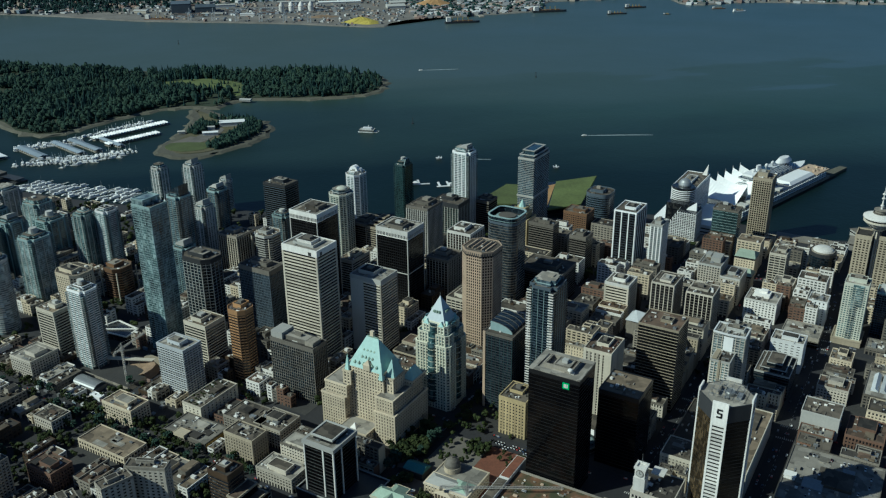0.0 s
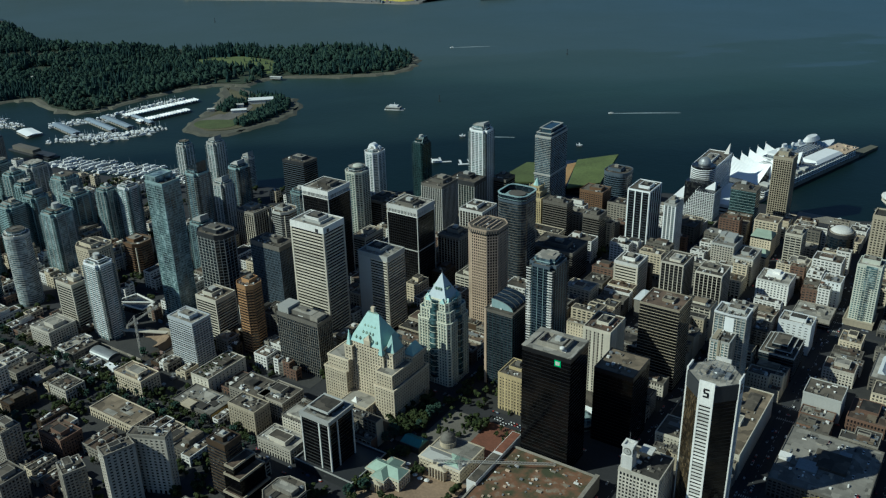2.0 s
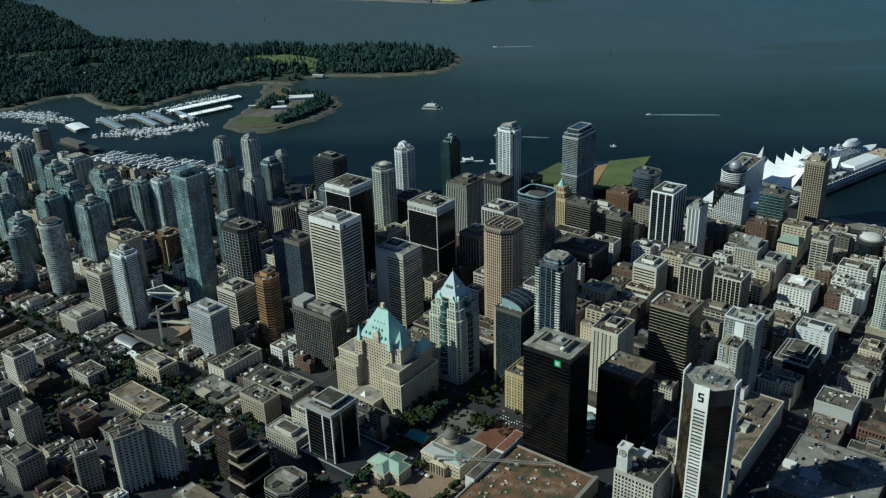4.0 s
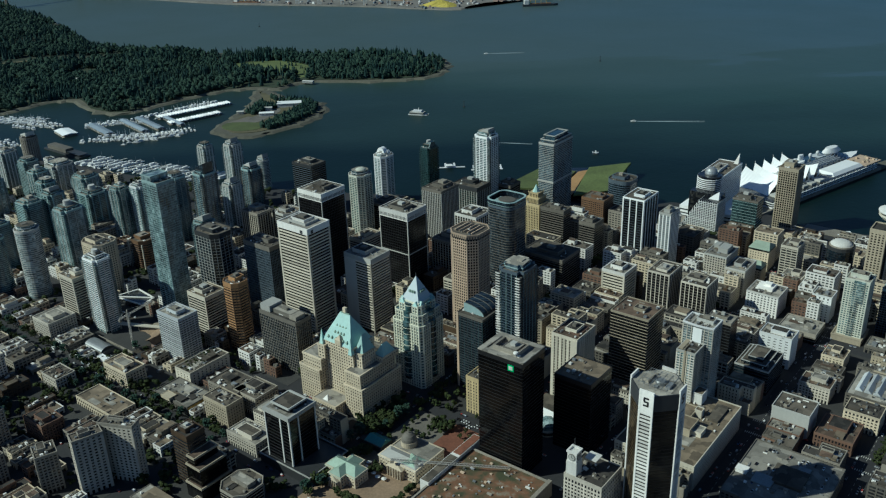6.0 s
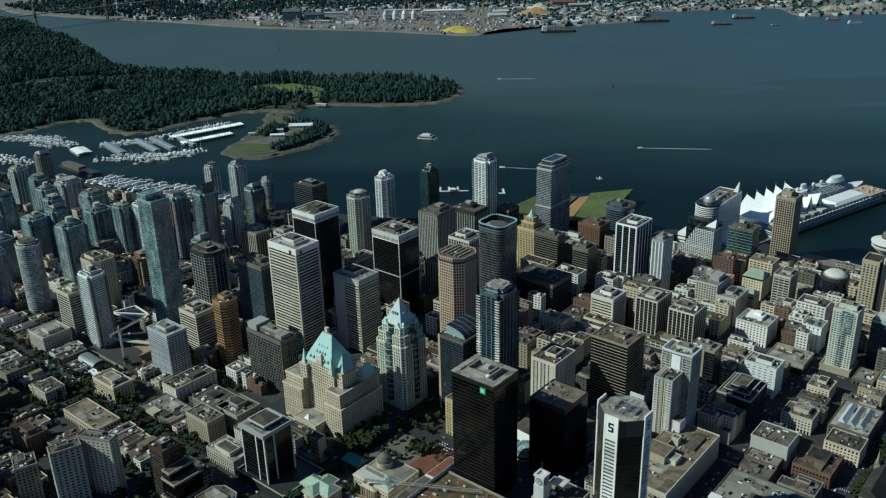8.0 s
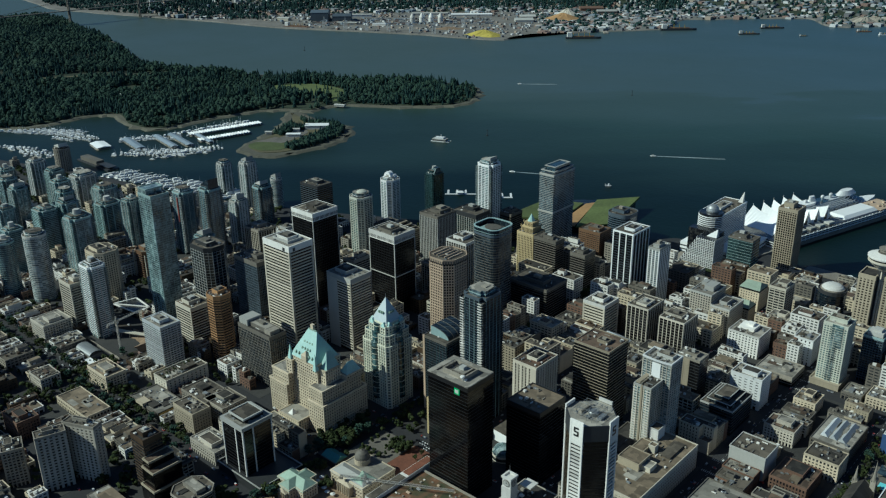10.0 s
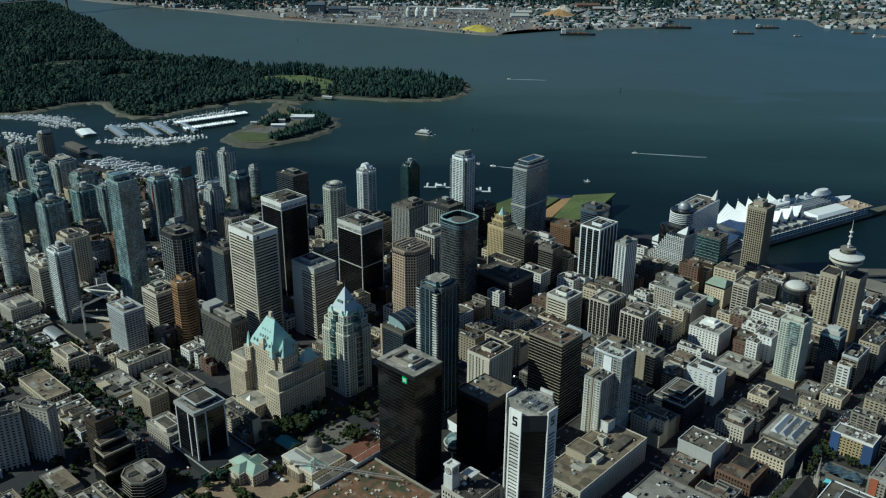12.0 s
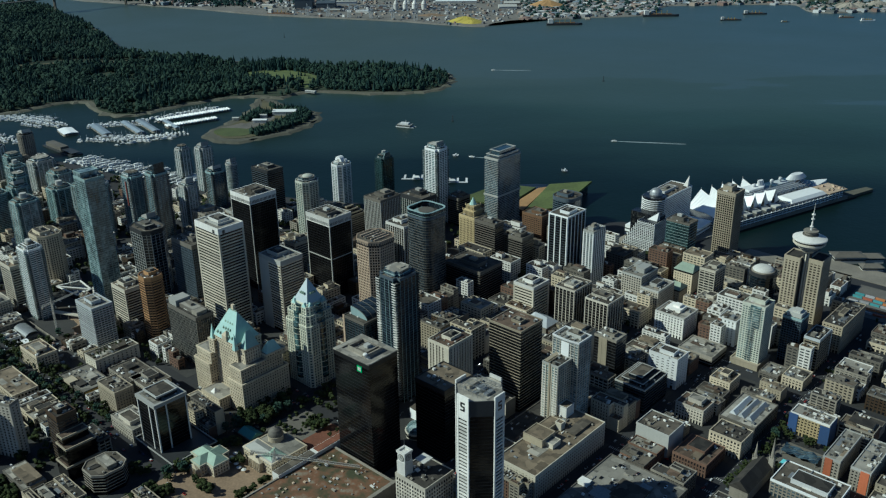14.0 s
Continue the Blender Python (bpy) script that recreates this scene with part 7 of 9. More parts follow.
gallery()
r = root("annex_hall", -391, 598, 0.16, "low hall with a teal ridged roof", "hall")
part("wall_shell", Geo().box(-14, 14, -9, 9, 0, 7), M_DARK, r)
part("roof", Geo().hip(-9, 14, -8, 8, 7, 11, 1), solid("teal_metal_roof", (0.06, 0.19, 0.18), 0.6, 0.2), r, "teal metal roof")
part("flat_roof", Geo().box(-14.5, -9, -9.5, 9.5, 6.8, 7.4), M_ROOFS[3], r)


def mall():
    r = root("shopping_mall", -250, 600, 0, "wide low shopping mall with a rusty planted roof", "mall")
    part("body", Geo().box(-48, 42, -80, 34, 0, 13), M_DARK, r)
    m, nt, p = nodes_of("overgrown_roof")
    c = ramp(nt, noise_of(nt, 0.09, 8), [(0.36, (0.045, 0.048, 0.02)), (0.47, (0.10, 0.065, 0.032)), (0.58, (0.15, 0.072, 0.034)), (0.68, (0.20, 0.165, 0.115))])
    nt.links.new(c, p.inputs["Base Color"])
    p.inputs["Roughness"].default_value = 0.95
    part("roof", Geo().box(-46, 40, -78, 32, 12.8, 14), m, r, "rusty brown roof with moss patches")
    part("parapet", Geo().ring([(-48.3, -80.3), (42.3, -80.3), (42.3, 34.3), (-48.3, 34.3)], [(-46.5, -78.5), (40.5, -78.5), (40.5, 32.5), (-46.5, 32.5)], 12, 15), M_CONC, r)
    part("skylight_block", Geo().box(-56, -46, -36, 50, 0, 18), M_WHITE, r, "long white rooftop block")
    part("skylight_roof", Geo().box(-55.3, -46.7, -35.3, 10, 17.8, 18.4), M_ROOFS[0], r)
    part("skylight_roof", Geo().box(-55.3, -46.7, 14, 49, 17.8, 18.4), M_RED, r)
    q = random.Random(3)
    for _ in range(110):
        x, y, s = q.uniform(-44, 36), q.uniform(-72, 28), q.uniform(0.5, 2.2)
        part("rooftop_unit", Geo().box(x, x + s * q.uniform(0.8, 2.5), y, y + s, 13.9, 14 + s * 0.6), q.choice((M_WHITE, M_METAL, M_CONC, M_TAN)), r)
    part("edge_wall", Geo().box(40, 44, -80, 34, 0, 17), M_CONC, r)


mall()


def clock_building():
    OCC.append((-184, -136, 600, 648))
    r = building("clock_building", rect(36, 36), -160, 624, 56, "white_low", "white terracotta office block with a clock tower", "office building", penthouse=None, units=10, over=dict(fh=3.7, band=1.6, ps=3.2, pw=1.3, roof=3, crown=3))
    t = part("clock_tower", Geo().box(-17, -7, -17, -7, 56, 70).prism(rect(11.2, 11.2), 70, 71, rect(11.2, 11.2)), M_WHITE, r, "square white clock tower")
    part("belfry", Geo().box(-16.4, -7.6, -16.4, -7.6, 70, 79), M_WHITE, r)
    part("belfry_rim", Geo().ring([(-17.2, -17.2), (-6.8, -17.2), (-6.8, -6.8), (-17.2, -6.8)], [(-15.5, -15.5), (-8.5, -15.5), (-8.5, -8.5), (-15.5, -8.5)], 78.5, 80.5), M_WHITE, r)
    for k, (m) in enumerate((pose(-12, -16.6, 74.5, 90), pose(-7.4, -12, 74.5, 90, 0, 90))):
        cl = part("clock_face", Geo().lathe([(3.4, 0), (3.4, 0.3)], 24), M_GREY, r, "dark clock face", at=m)
        part("clock_dial", Geo().lathe([(2.8, 0.28), (2.8, 0.4)], 24), M_SLAB, cl)
        part("clock_pointer", Geo().box(-0.2, 0.2, -0.3, 2.4, 0.38, 0.5).box(-0.3, 1.6, -0.2, 0.2, 0.38, 0.5), M_BLACK, cl)
    part("flag_pole", Geo().lathe([(0.2, 80), (0.1, 92)], 6, -12, -12), M_METAL, r)


clock_building()


def crane(name, x, y, h, back, front, turn, label, mat):
    r = root(name, x, y, 0, label, "crane", turn=turn)
    g = Geo()
    for sx in (-0.9, 0.9):
        for sy in (-0.9, 0.9):
            g.box(sx - 0.2, sx + 0.2, sy - 0.2, sy + 0.2, 0, h + 5)
    for k in range(int(h / 2.5)):
        z = k * 2.5
        g.slab_between((-0.9, -0.9, z), (0.9, -0.9, z + 2.5), 0.22, 0.22).slab_between((0.9, 0.9, z), (-0.9, 0.9, z + 2.5), 0.22, 0.22)
        g.slab_between((-0.9, 0.9, z), (-0.9, -0.9, z + 2.5), 0.22, 0.22).slab_between((0.9, -0.9, z), (0.9, 0.9, z + 2.5), 0.22, 0.22)
    part("mast", g, mat, r)
    g = Geo()
    for s in (-0.8, 0.8):
        g.box(-back, front, s - 0.2, s + 0.2, h, h + 0.45)
    g.box(-back, front, -0.2, 0.2, h + 1.9, h + 2.3)
    for k in range(int((front + back) / 3)):
        a = -back + 3 * k
        g.slab_between((a, -0.8, h), (a + 1.5, 0, h + 2), 0.25, 0.25).slab_between((a + 1.5, 0, h + 2), (a + 3, -0.8, h), 0.25, 0.25).slab_between((a, 0.8, h), (a + 1.5, 0, h + 2), 0.25, 0.25)
    part("jib", g, mat, r)
    part("cab", Geo().box(1, 3, -1, 1, h - 2.4, h), M_WHITE, r)
    part("counterweight", Geo().box(-back, -back + 3, -1.3, 1.3, h - 2.5, h), M_CONC, r)
    part("apex", Geo().slab_between((0, 0, h + 2), (0, 0, h + 8), 0.7, 0.7).slab_between((0, 0, h + 8), (front * 0.7, 0, h + 2), 0.15, 0.15).slab_between((0, 0, h + 8), (-back, 0, h + 2), 0.15, 0.15), mat, r)


M_CRANEW = solid("pale_crane_paint", (0.363, 0.343, 0.304), 0.6, 0.2)
M_CRANEY = solid("yellow_crane_paint", (0.409, 0.277, 0.0264), 0.6, 0.2)
OCC.append((-862, -752, 556, 634))
slab("building_site", -862, -752, 556, 634, M_PIT, "dark churned earth of a building site", 0.12)
OCC.append((-838, -758, 566, 616))
g = Geo()
brow = [(-806, 613), (-790, 617), (-774, 617), (-762, 611), (-757, 600), (-756, 588)]
erng = random.Random(31)
for px, py in brow:                               # the cut face, stepping down to the site floor
    for k in range(5):
        u = k / 4
        g.v.append((px - (px + 792) * 0.42 * u + erng.uniform(-1.2, 1.2), py - (py - 592) * 0.55 * u + erng.uniform(-1.2, 1.2), 7.5 - 7.3 * u ** 1.3 + erng.uniform(-0.5, 0.5)))
    g.v.append((px + (px + 792) * 0.12, py + (py - 592) * 0.15, 0.05))
for i in range(len(brow) - 1):
    for k in range(4):
        a = i * 6 + k
        g.f.append((a, a + 6, a + 7, a + 1))
    g.f.append((i * 6 + 5, i * 6 + 11, i * 6 + 6, i * 6))
tagged(new("earth_bank", fix(g.mesh("earth_bank", M_EARTH))), "steep tan earth bank at a building site", "earth bank")
r = root("site_hoarding", -795, 562, 0, "grey hoarding wall round a building site", "hoarding")
for k in range(12):
    part("panel", Geo().box(-42 + 7 * k, -35.2 + 7 * k, -0.2, 0.2, 0, 3.2), M_CONC, r)
crane("tower_crane", -767, 571, 46, 14, 40, 100, "pale lattice tower crane on a building site", M_CRANEW)
part_ = root("site_ramp", -806, 600, 0, "pale concrete ramp deck of a building site", "ramp")
part("deck", Geo().prism([(-34, -20), (36, 12), (36, 18), (-34, -12)], 8, 9.2), M_CREAM, part_)
for k in range(6):
    part("prop", Geo().box(-30 + 12 * k, -29 + 12 * k, -15 + 5.4 * k, -14 + 5.4 * k, 0, 8.1), M_CONC, part_)
r = root("site_wall", -774, 618, 0, "ochre retaining wall of a building site", "wall")
part("panel", Geo().box(-12, 16, -4, 4, 0, 9), M_OCHRE, r)
crane("tower_crane", -322, 580, 20, 26, 88, 29, "pale lattice crane jib over a mall roof", M_CRANEW)
crane("tower_crane", -30, 690, 22, 12, 36, 0, "yellow tower crane beside a garage", M_CRANEY)
# slanted glass pavilion
r = root("glass_pavilion", -868, 646, 0, "low glass pavilion with a slanted white frame", "pavilion")
part("body", Geo().prism([(-28, -14), (24, -8), (20, 14), (-20, 18)], 0, 8, [(-26, -12), (22, -7), (18, 12), (-18, 16)]), G_DARK, r)
g = Geo()
for a, b in (((-28, -14), (24, -8)), ((24, -8), (20, 14)), ((20, 14), (-20, 18)), ((-20, 18), (-28, -14)), ((-28, -14), (20, 14))):
    g.slab_between((*a, 9), (*b, 9), 2, 1.2)
part("frame", g, M_WHITE, r)
OCC.append((-898, -842, 630, 668))
# barrel-roofed market
r = root("market_hall", -800, 545, 0, "low market hall with a grey metal barrel roof", "hall")
g = Geo()
prof = [(9 * math.cos(math.pi * i / 10), 5 + 5 * math.sin(math.pi * i / 10)) for i in range(11)]
for i in range(10):
    (ya, za), (yb, zb) = prof[i], prof[i + 1]
    k = len(g.v)
    g.v += [(-18, ya, za), (18, ya, za), (18, yb, zb), (-18, yb, zb)]
    g.f.append((k, k + 1, k + 2, k + 3))
part("barrel_roof", g, M_METAL, r)
part("wall_shell", Geo().box(-18, 18, -9, 9, 0, 5.05), M_CONC, r)
OCC.append((-820, -780, 534, 556))

# ---- further towers of the middle distance ----
tower(T, -980, -946, 716, 750, 45, "tan_bands", "brown office block with stepped corners", foot="chamfer", over=dict(bmat=M_BROWN))
tier = tower(T, -745, -706, 1020, 1064, 46, "tan_bands", "tan concrete block stepping up in terraces", over=dict(bmat=M_OCHRE, pmat=M_OCHRE), penthouse=None)
for k, (a, b) in enumerate(((15, 17), (10.5, 12), (5.5, 6.5))):
    f = rect(2 * a, 2 * b)
    part("upper_tier", Geo().prism(f, 46 + 4.4 * k, 50.2 + 4.4 * k), G_DARK, tier)
    part("tier_band", Geo().ring(offset(f, 0.9), offset(f, -0.5), 48.4 + 4.4 * k, 50.6 + 4.4 * k), M_OCHRE, tier)
    part("tier_roof", Geo().prism(f, 50.0 + 4.4 * k, 50.4 + 4.4 * k), M_ROOFS[4], tier)
tower(T, -772, -743, 1020, 1062, 48, "dark_bands", "dark banded office block")
tower(T, -704, -681, 897, 938, 48, "tan_bands", "cream banded low tower")
tower(T, -900, -864, 866, 900, 58, "office_vert", "dark office block with pale columns")
tower(T, -856, -823, 888, 922, 58, "tan_bands", "brown office block with white bands and rounded corners", foot="chamfer", over=dict(bmat=M_SLAB))
tower(T, -694, -645, 1130, 1165, 62, "vert_ribs", "green-grey office block with a dark top", over=dict(glass=G_TEAL, ps=5, cmat=M_DARK, crown=6))
tower(T, -655, -628, 1200, 1230, 48, "dark_bands", "grey office block with rows of windows")
tower(T, -476, -412, 1000, 1048, 46, "dark_bands", "wide dark office block with grey bands", over=dict(bmat=M_GREY, band=0.7, roof=0, cmat=M_GREY))
tower(T, -340, -323, 1138, 1168, 86, "condo_pale", "white slim tower with blank sides", over=dict(ps=4.5, pw=1.5, band=1.0, bmat=M_SLAB, pmat=M_SHIP, glass=G_BLUE))
tower(T, -520, -486, 880, 918, 40, "office_cream", "cream office block with rows of windows")
tower(T, -500, -462, 1208, 1240, 54, "concrete", "brown stepped tower with upright ribs", over=dict(bmat=M_BROWN, pmat=M_BROWN))
tower(L, 82, 98, 926, 985, 24, "white_low", "white block with an orange end wall", split=False, over=dict(bmat=M_CONC, cmat=M_SLAB), penthouse=None)
tower(L, 108, 126, 926, 985, 24, "white_low", "white block with an orange end wall", split=False, over=dict(bmat=M_CONC, cmat=M_SLAB), penthouse=None)
M_FIRE = solid("orange_red_paint", (0.36, 0.11, 0.045), 0.7, 0.25)
r = root("end_wall", 0, 0, 0, "orange painted end wall panel", "wall panel")
part("panel", Geo().box(84, 91, 925.2, 925.7, 0, 24), M_FIRE, r)
r = root("end_wall", 0, 0, 0, "orange painted end wall panel", "wall panel")
part("panel", Geo().box(117, 125, 925.2, 925.7, 0, 24), M_FIRE, r)
cy = tower(L, 28, 68, 980, 1000, 24, "white_low", "cream and blue block with a white roof rim", split=False, over=dict(bmat=M_YSTONE, pmat=M_YSTONE, cmat=M_WHITE), penthouse=None)
tower(L, 56, 116, 868, 906, 17, "grey_low", "grey and white low complex with a stepped roof", split=False, glass=G_BLUE, over=dict(bmat=M_CONC, cmat=M_SHIP), units=12)
tanb = tower(L, -15, 3, 1117, 1153, 42, "office_cream", "tan office block with a dark blue glass wing", split=False, penthouse=None, over=dict(bmat=M_OCHRE, pmat=M_OCHRE, cmat=M_PBLUE, roof=3))
part("glass_wing", Geo().box(-17.5, -8.9, -12, 18, 0, 40).box(-17.9, -8.9, -12.4, 18.4, 39, 41), G_NAVY, tanb, "dark blue glass wing")
tower(L, -16, 8, 1178, 1258, 36, "tan_low", "long tan stone block with a crowded flat roof", split=False, penthouse=(0.3, 0.3, 3), units=14, over=dict(roof=3, bmat=M_OCHRE, pmat=M_OCHRE))
deck = tower("parking_garage", -137, -93, 1047, 1084, 13, "dark_bands", "dark open parking garage with a pale roof deck", split=False, penthouse=None, units=2, over=dict(roof=1, band=0.9, bmat=M_GREY, cmat=M_CONC))
OCC.append((-100, -40, 1040, 1082))
tower(L, -42, -20, 1064, 1092, 8, "grey_low", "low annexe with a pale flat roof", split=False, penthouse=None, over=dict(roof=1))
tower(L, -16, 8, 1066, 1094, 12, "tan_low", "low tan block with a pale flat roof", split=False, penthouse=None, over=dict(roof=1))
tower(L, -74, -50, 1004, 1030, 15, "tan_low", "tan block with rows of windows", split=False)


M_BLUEP = solid("blue_painted_wall", (0.0396, 0.0792, 0.198), 0.7, 0.2)
part("blue_end", Geo().box(-21, -12, -10.9, -10.3, 0, 24), M_BLUEP, cy, "blue painted wall")
part("blue_end", Geo().box(11, 20.9, -10.9, -10.3, 0, 22).box(20.3, 20.9, -10, 10, 0, 24), M_BLUEP, cy, "blue painted wall")


def gold_tower():
    stone = M_YSTONE
    r = tower(T, -548, -518, 1112, 1142, 66, "stone", "ornate stepped yellow stone tower with a green spire", over=dict(bmat=stone, pmat=stone, ps=3.0, pw=1.4, band=1.3), penthouse=None, units=0)
    for w, z0, z1 in ((11, 66, 74), (8, 74, 81)):
        st = part("setback", Geo().box(-w + 0.6, w - 0.6, -w + 0.6, w - 0.6, z0, z1), G_DARK, r)
        gp = Geo()
        for px, py, a in pier_sites(rect(2 * w - 1, 2 * w - 1), 2.6, 1.3):
            gp.box(px - 0.65, px + 0.65, py - 0.65, py + 0.65, z0, z1)
        tagged(part("ribbing", gp, stone, st), kind="stuff")
        part("cornice", Geo().box(-w, w, -w, w, z1 - 1, z1 + 0.8), stone, st)
        for sx in (-1, 1):
            for sy in (-1, 1):
                part("pinnacle", Geo().prism([(sx * w + p, sy * w + q) for p, q in rect(1.6, 1.6)], z1, z1 + 4, [(sx * w + p, sy * w + q) for p, q in rect(0.2, 0.2)]), stone, st)
    part("spire", Geo().prism(ellipse(12, 12, 8), 81.5, 93, ellipse(0.5, 0.5, 8)), M_COPPERP, r, "pale green pointed spire")


gold_tower()
# skylights on the hall, pool garden, church
r = root("skylight", -12, 968, 16.4, "ridged glass skylights on a hall roof", "skylight")
for k in range(3):
    part("ridge", Geo().hip(-12 + 9 * k, -4 + 9 * k, -20, 20, 0, 4, 0.5, "y"), M_PBLUE, r)
slab("pool_deck", 30, 78, 914, 962, M_PLAZA, "pale garden deck with a pool", 0.17)
OCC.append((24, 80, 908, 968))
tagged(new("pool", fix(Geo().box(44, 66, 918, 930, 0.1, 0.4).mesh("pool", solid("pool_water", (0.20, 0.55, 0.58), 0.1, 0.1)))), "pale turquoise garden pool", "pool")
r = root("glass_canopy", 56, 944, 0.1, "rippled blue glass garden canopy", "canopy")
g = Geo()
q = random.Random(9)
hz = [[5 + q.uniform(-1.5, 1.5) for _ in range(9)] for _ in range(5)]
for i in range(5):
    for j in range(9):
        g.v.append((-18 + 4.5 * j, -8 + 4 * i, hz[i][j]))
g.f = [(i * 9 + j, i * 9 + j + 1, (i + 1) * 9 + j + 1, (i + 1) * 9 + j) for i in range(4) for j in range(8)]
part("glass", g, G_BLUE, r)
for sx in (-17, 17):
    for sy in (-7, 7):
        part("post", Geo().box(sx - 0.3, sx + 0.3, sy - 0.3, sy + 0.3, 0, 5), M_METAL, r)


def church():
    OCC.append((26, 52, 836, 908))
    r = root("church", 38, 868, 0, "grey stone church with two pointed spires", "church")
    part("nave", Geo().box(-9, 9, -28, 24, 0, 13), M_CONC, r)
    part("roof", Geo().hip(-10, 10, -29, 25, 13, 22, 0.5, "y"), M_ROOFS[3], r, "dark pitched roof")
    for sx, h in ((-8, 34), (8, 46)):
        part("tower", Geo().box(sx - 2.4, sx + 2.4, 22.6, 27.4, 0, h * 0.5), M_CONC, r)
        part("spire", Geo().prism([(sx + 2 * math.cos(a * 0.7854), 25 + 2 * math.sin(a * 0.7854)) for a in range(8)], h * 0.5, h, [(sx + 0.1 * math.cos(a * 0.7854), 25 + 0.1 * math.sin(a * 0.7854)) for a in range(8)]), M_CONC, r, "slim pointed stone spire")
        for px in (-2.1, 2.1):
            for py in (22.9, 27.1):
                part("pinnacle", Geo().prism([(sx + px - 0.5, py - 0.5), (sx + px + 0.5, py - 0.5), (sx + px + 0.5, py + 0.5), (sx + px - 0.5, py + 0.5)], h * 0.5, h * 0.5 + 4, [(sx + px - 0.05, py - 0.05), (sx + px + 0.05, py - 0.05), (sx + px + 0.05, py + 0.05), (sx + px - 0.05, py + 0.05)]), M_CONC, r)


church()


# ---- rotunda between the black towers ----
OCC.append((-292, -249, 700, 764))
r = root("rotunda", -262, 718, 0, "low round hall with a pale glass dome", "hall")
part("drum", Geo().lathe([(11.5, 0), (11.5, 6), (12.2, 6.2), (12.2, 7)], 24), M_PALE, r)
part("drum_glazing", Geo().lathe([(11.7, 1.5), (11.7, 4.8)], 24), G_CLEAR, r)
part("glass_dome", Geo().lathe([(11, 7), (10.2, 10), (8, 13), (5, 15), (1, 16)], 24), G_PALE, r, "pale glass dome")
for k in range(8):
    a = k * math.pi / 4
    g = Geo()
    for (ra, za), (rb, zb) in zip(((11, 7), (10.2, 10), (8, 13), (5, 15)), ((10.2, 10), (8, 13), (5, 15), (1, 16))):
        g.slab_between((ra * math.cos(a), ra * math.sin(a), za + 0.1), (rb * math.cos(a), rb * math.sin(a), zb + 0.1), 0.4, 0.4)
    part("dome_rib", g, M_EDGE, r)
r = root("low_building", -274, 747, 0, "white low building with a grey sloping roof", "building")
part("wall_shell", Geo().prism([(-16, -10), (15, -13), (15, 12), (-16, 12)], 0, 13), M_SHIP, r)
part("roof", Geo().prism([(-16.4, -10.4), (15.4, -13.4), (15.4, 12.4), (-16.4, 12.4)], 13, 14.2, [(-15, -6), (14, -8), (14, 12), (-15, 12)]), M_ROOFS[0], r)

# ---- roof blocks of the department store, faceted glass roof ----
for (x0, x1, y0, y1, z1, mt, lb) in ((-148, -138, 812, 826, 39, M_WHITE, "white stair block on a store roof"), (-136, -129, 790, 797, 35, M_CREAM, "cream stair block on a store roof"),
                                     (-149, -126, 754, 776, 35, M_OCHRE, "ochre penthouse on a store roof"), (-149, -136, 776, 800, 32, M_OCHRE, "ochre penthouse on a store roof")):
    r = root("roof_house", (x0 + x1) / 2, (y0 + y1) / 2, 27.1, lb, "roof house")
    w, d = x1 - x0, y1 - y0
    part("wall_shell", Geo().box(-w / 2, w / 2, -d / 2, d / 2, 0, z1 - 27), mt, r)
    part("cap", Geo().ring(rect(w + 0.5, d + 0.5), rect(w - 1, d - 1), z1 - 27.4, z1 - 26.2), mt, r)
    part("roof", Geo().box(-w / 2 + 0.5, w / 2 - 0.5, -d / 2 + 0.5, d / 2 - 0.5, z1 - 27.2, z1 - 26.9), M_ROOFS[4], r)
r = root("glass_atrium", -292, 975, 0, "faceted pale blue glass atrium roof", "atrium")
part("wall_shell", Geo().box(-16, 18, -12, 14, 0, 24), M_CONC, r)
g = Geo()
g.v = [(-17, -13, 24), (1, -15, 25), (19, -12, 24), (19, 14, 24), (0, 16, 25), (-17, 14, 24), (-8, 0, 34), (9, 2, 31)]
g.f = [(0, 1, 6), (1, 7, 6), (1, 2, 7), (2, 3, 7), (3, 4, 7), (4, 6, 7), (4, 5, 6), (5, 0, 6)]
part("glass_roof", g, M_PBLUE, r)
OCC.append((-310, -272, 960, 992))
r = root("deck_hut", -70, 745, 19.2, "white stair hut on a garage deck", "hut")
part("wall_shell", Geo().box(-5, 5, -4, 4, 0, 3.4).box(-5.4, 5.4, -4.4, 4.4, 3.3, 3.8), M_WHITE, r)


# ---- far shore ----
frs = random.Random(31)


def on_land(x, y):
    return inside(north, x, y)


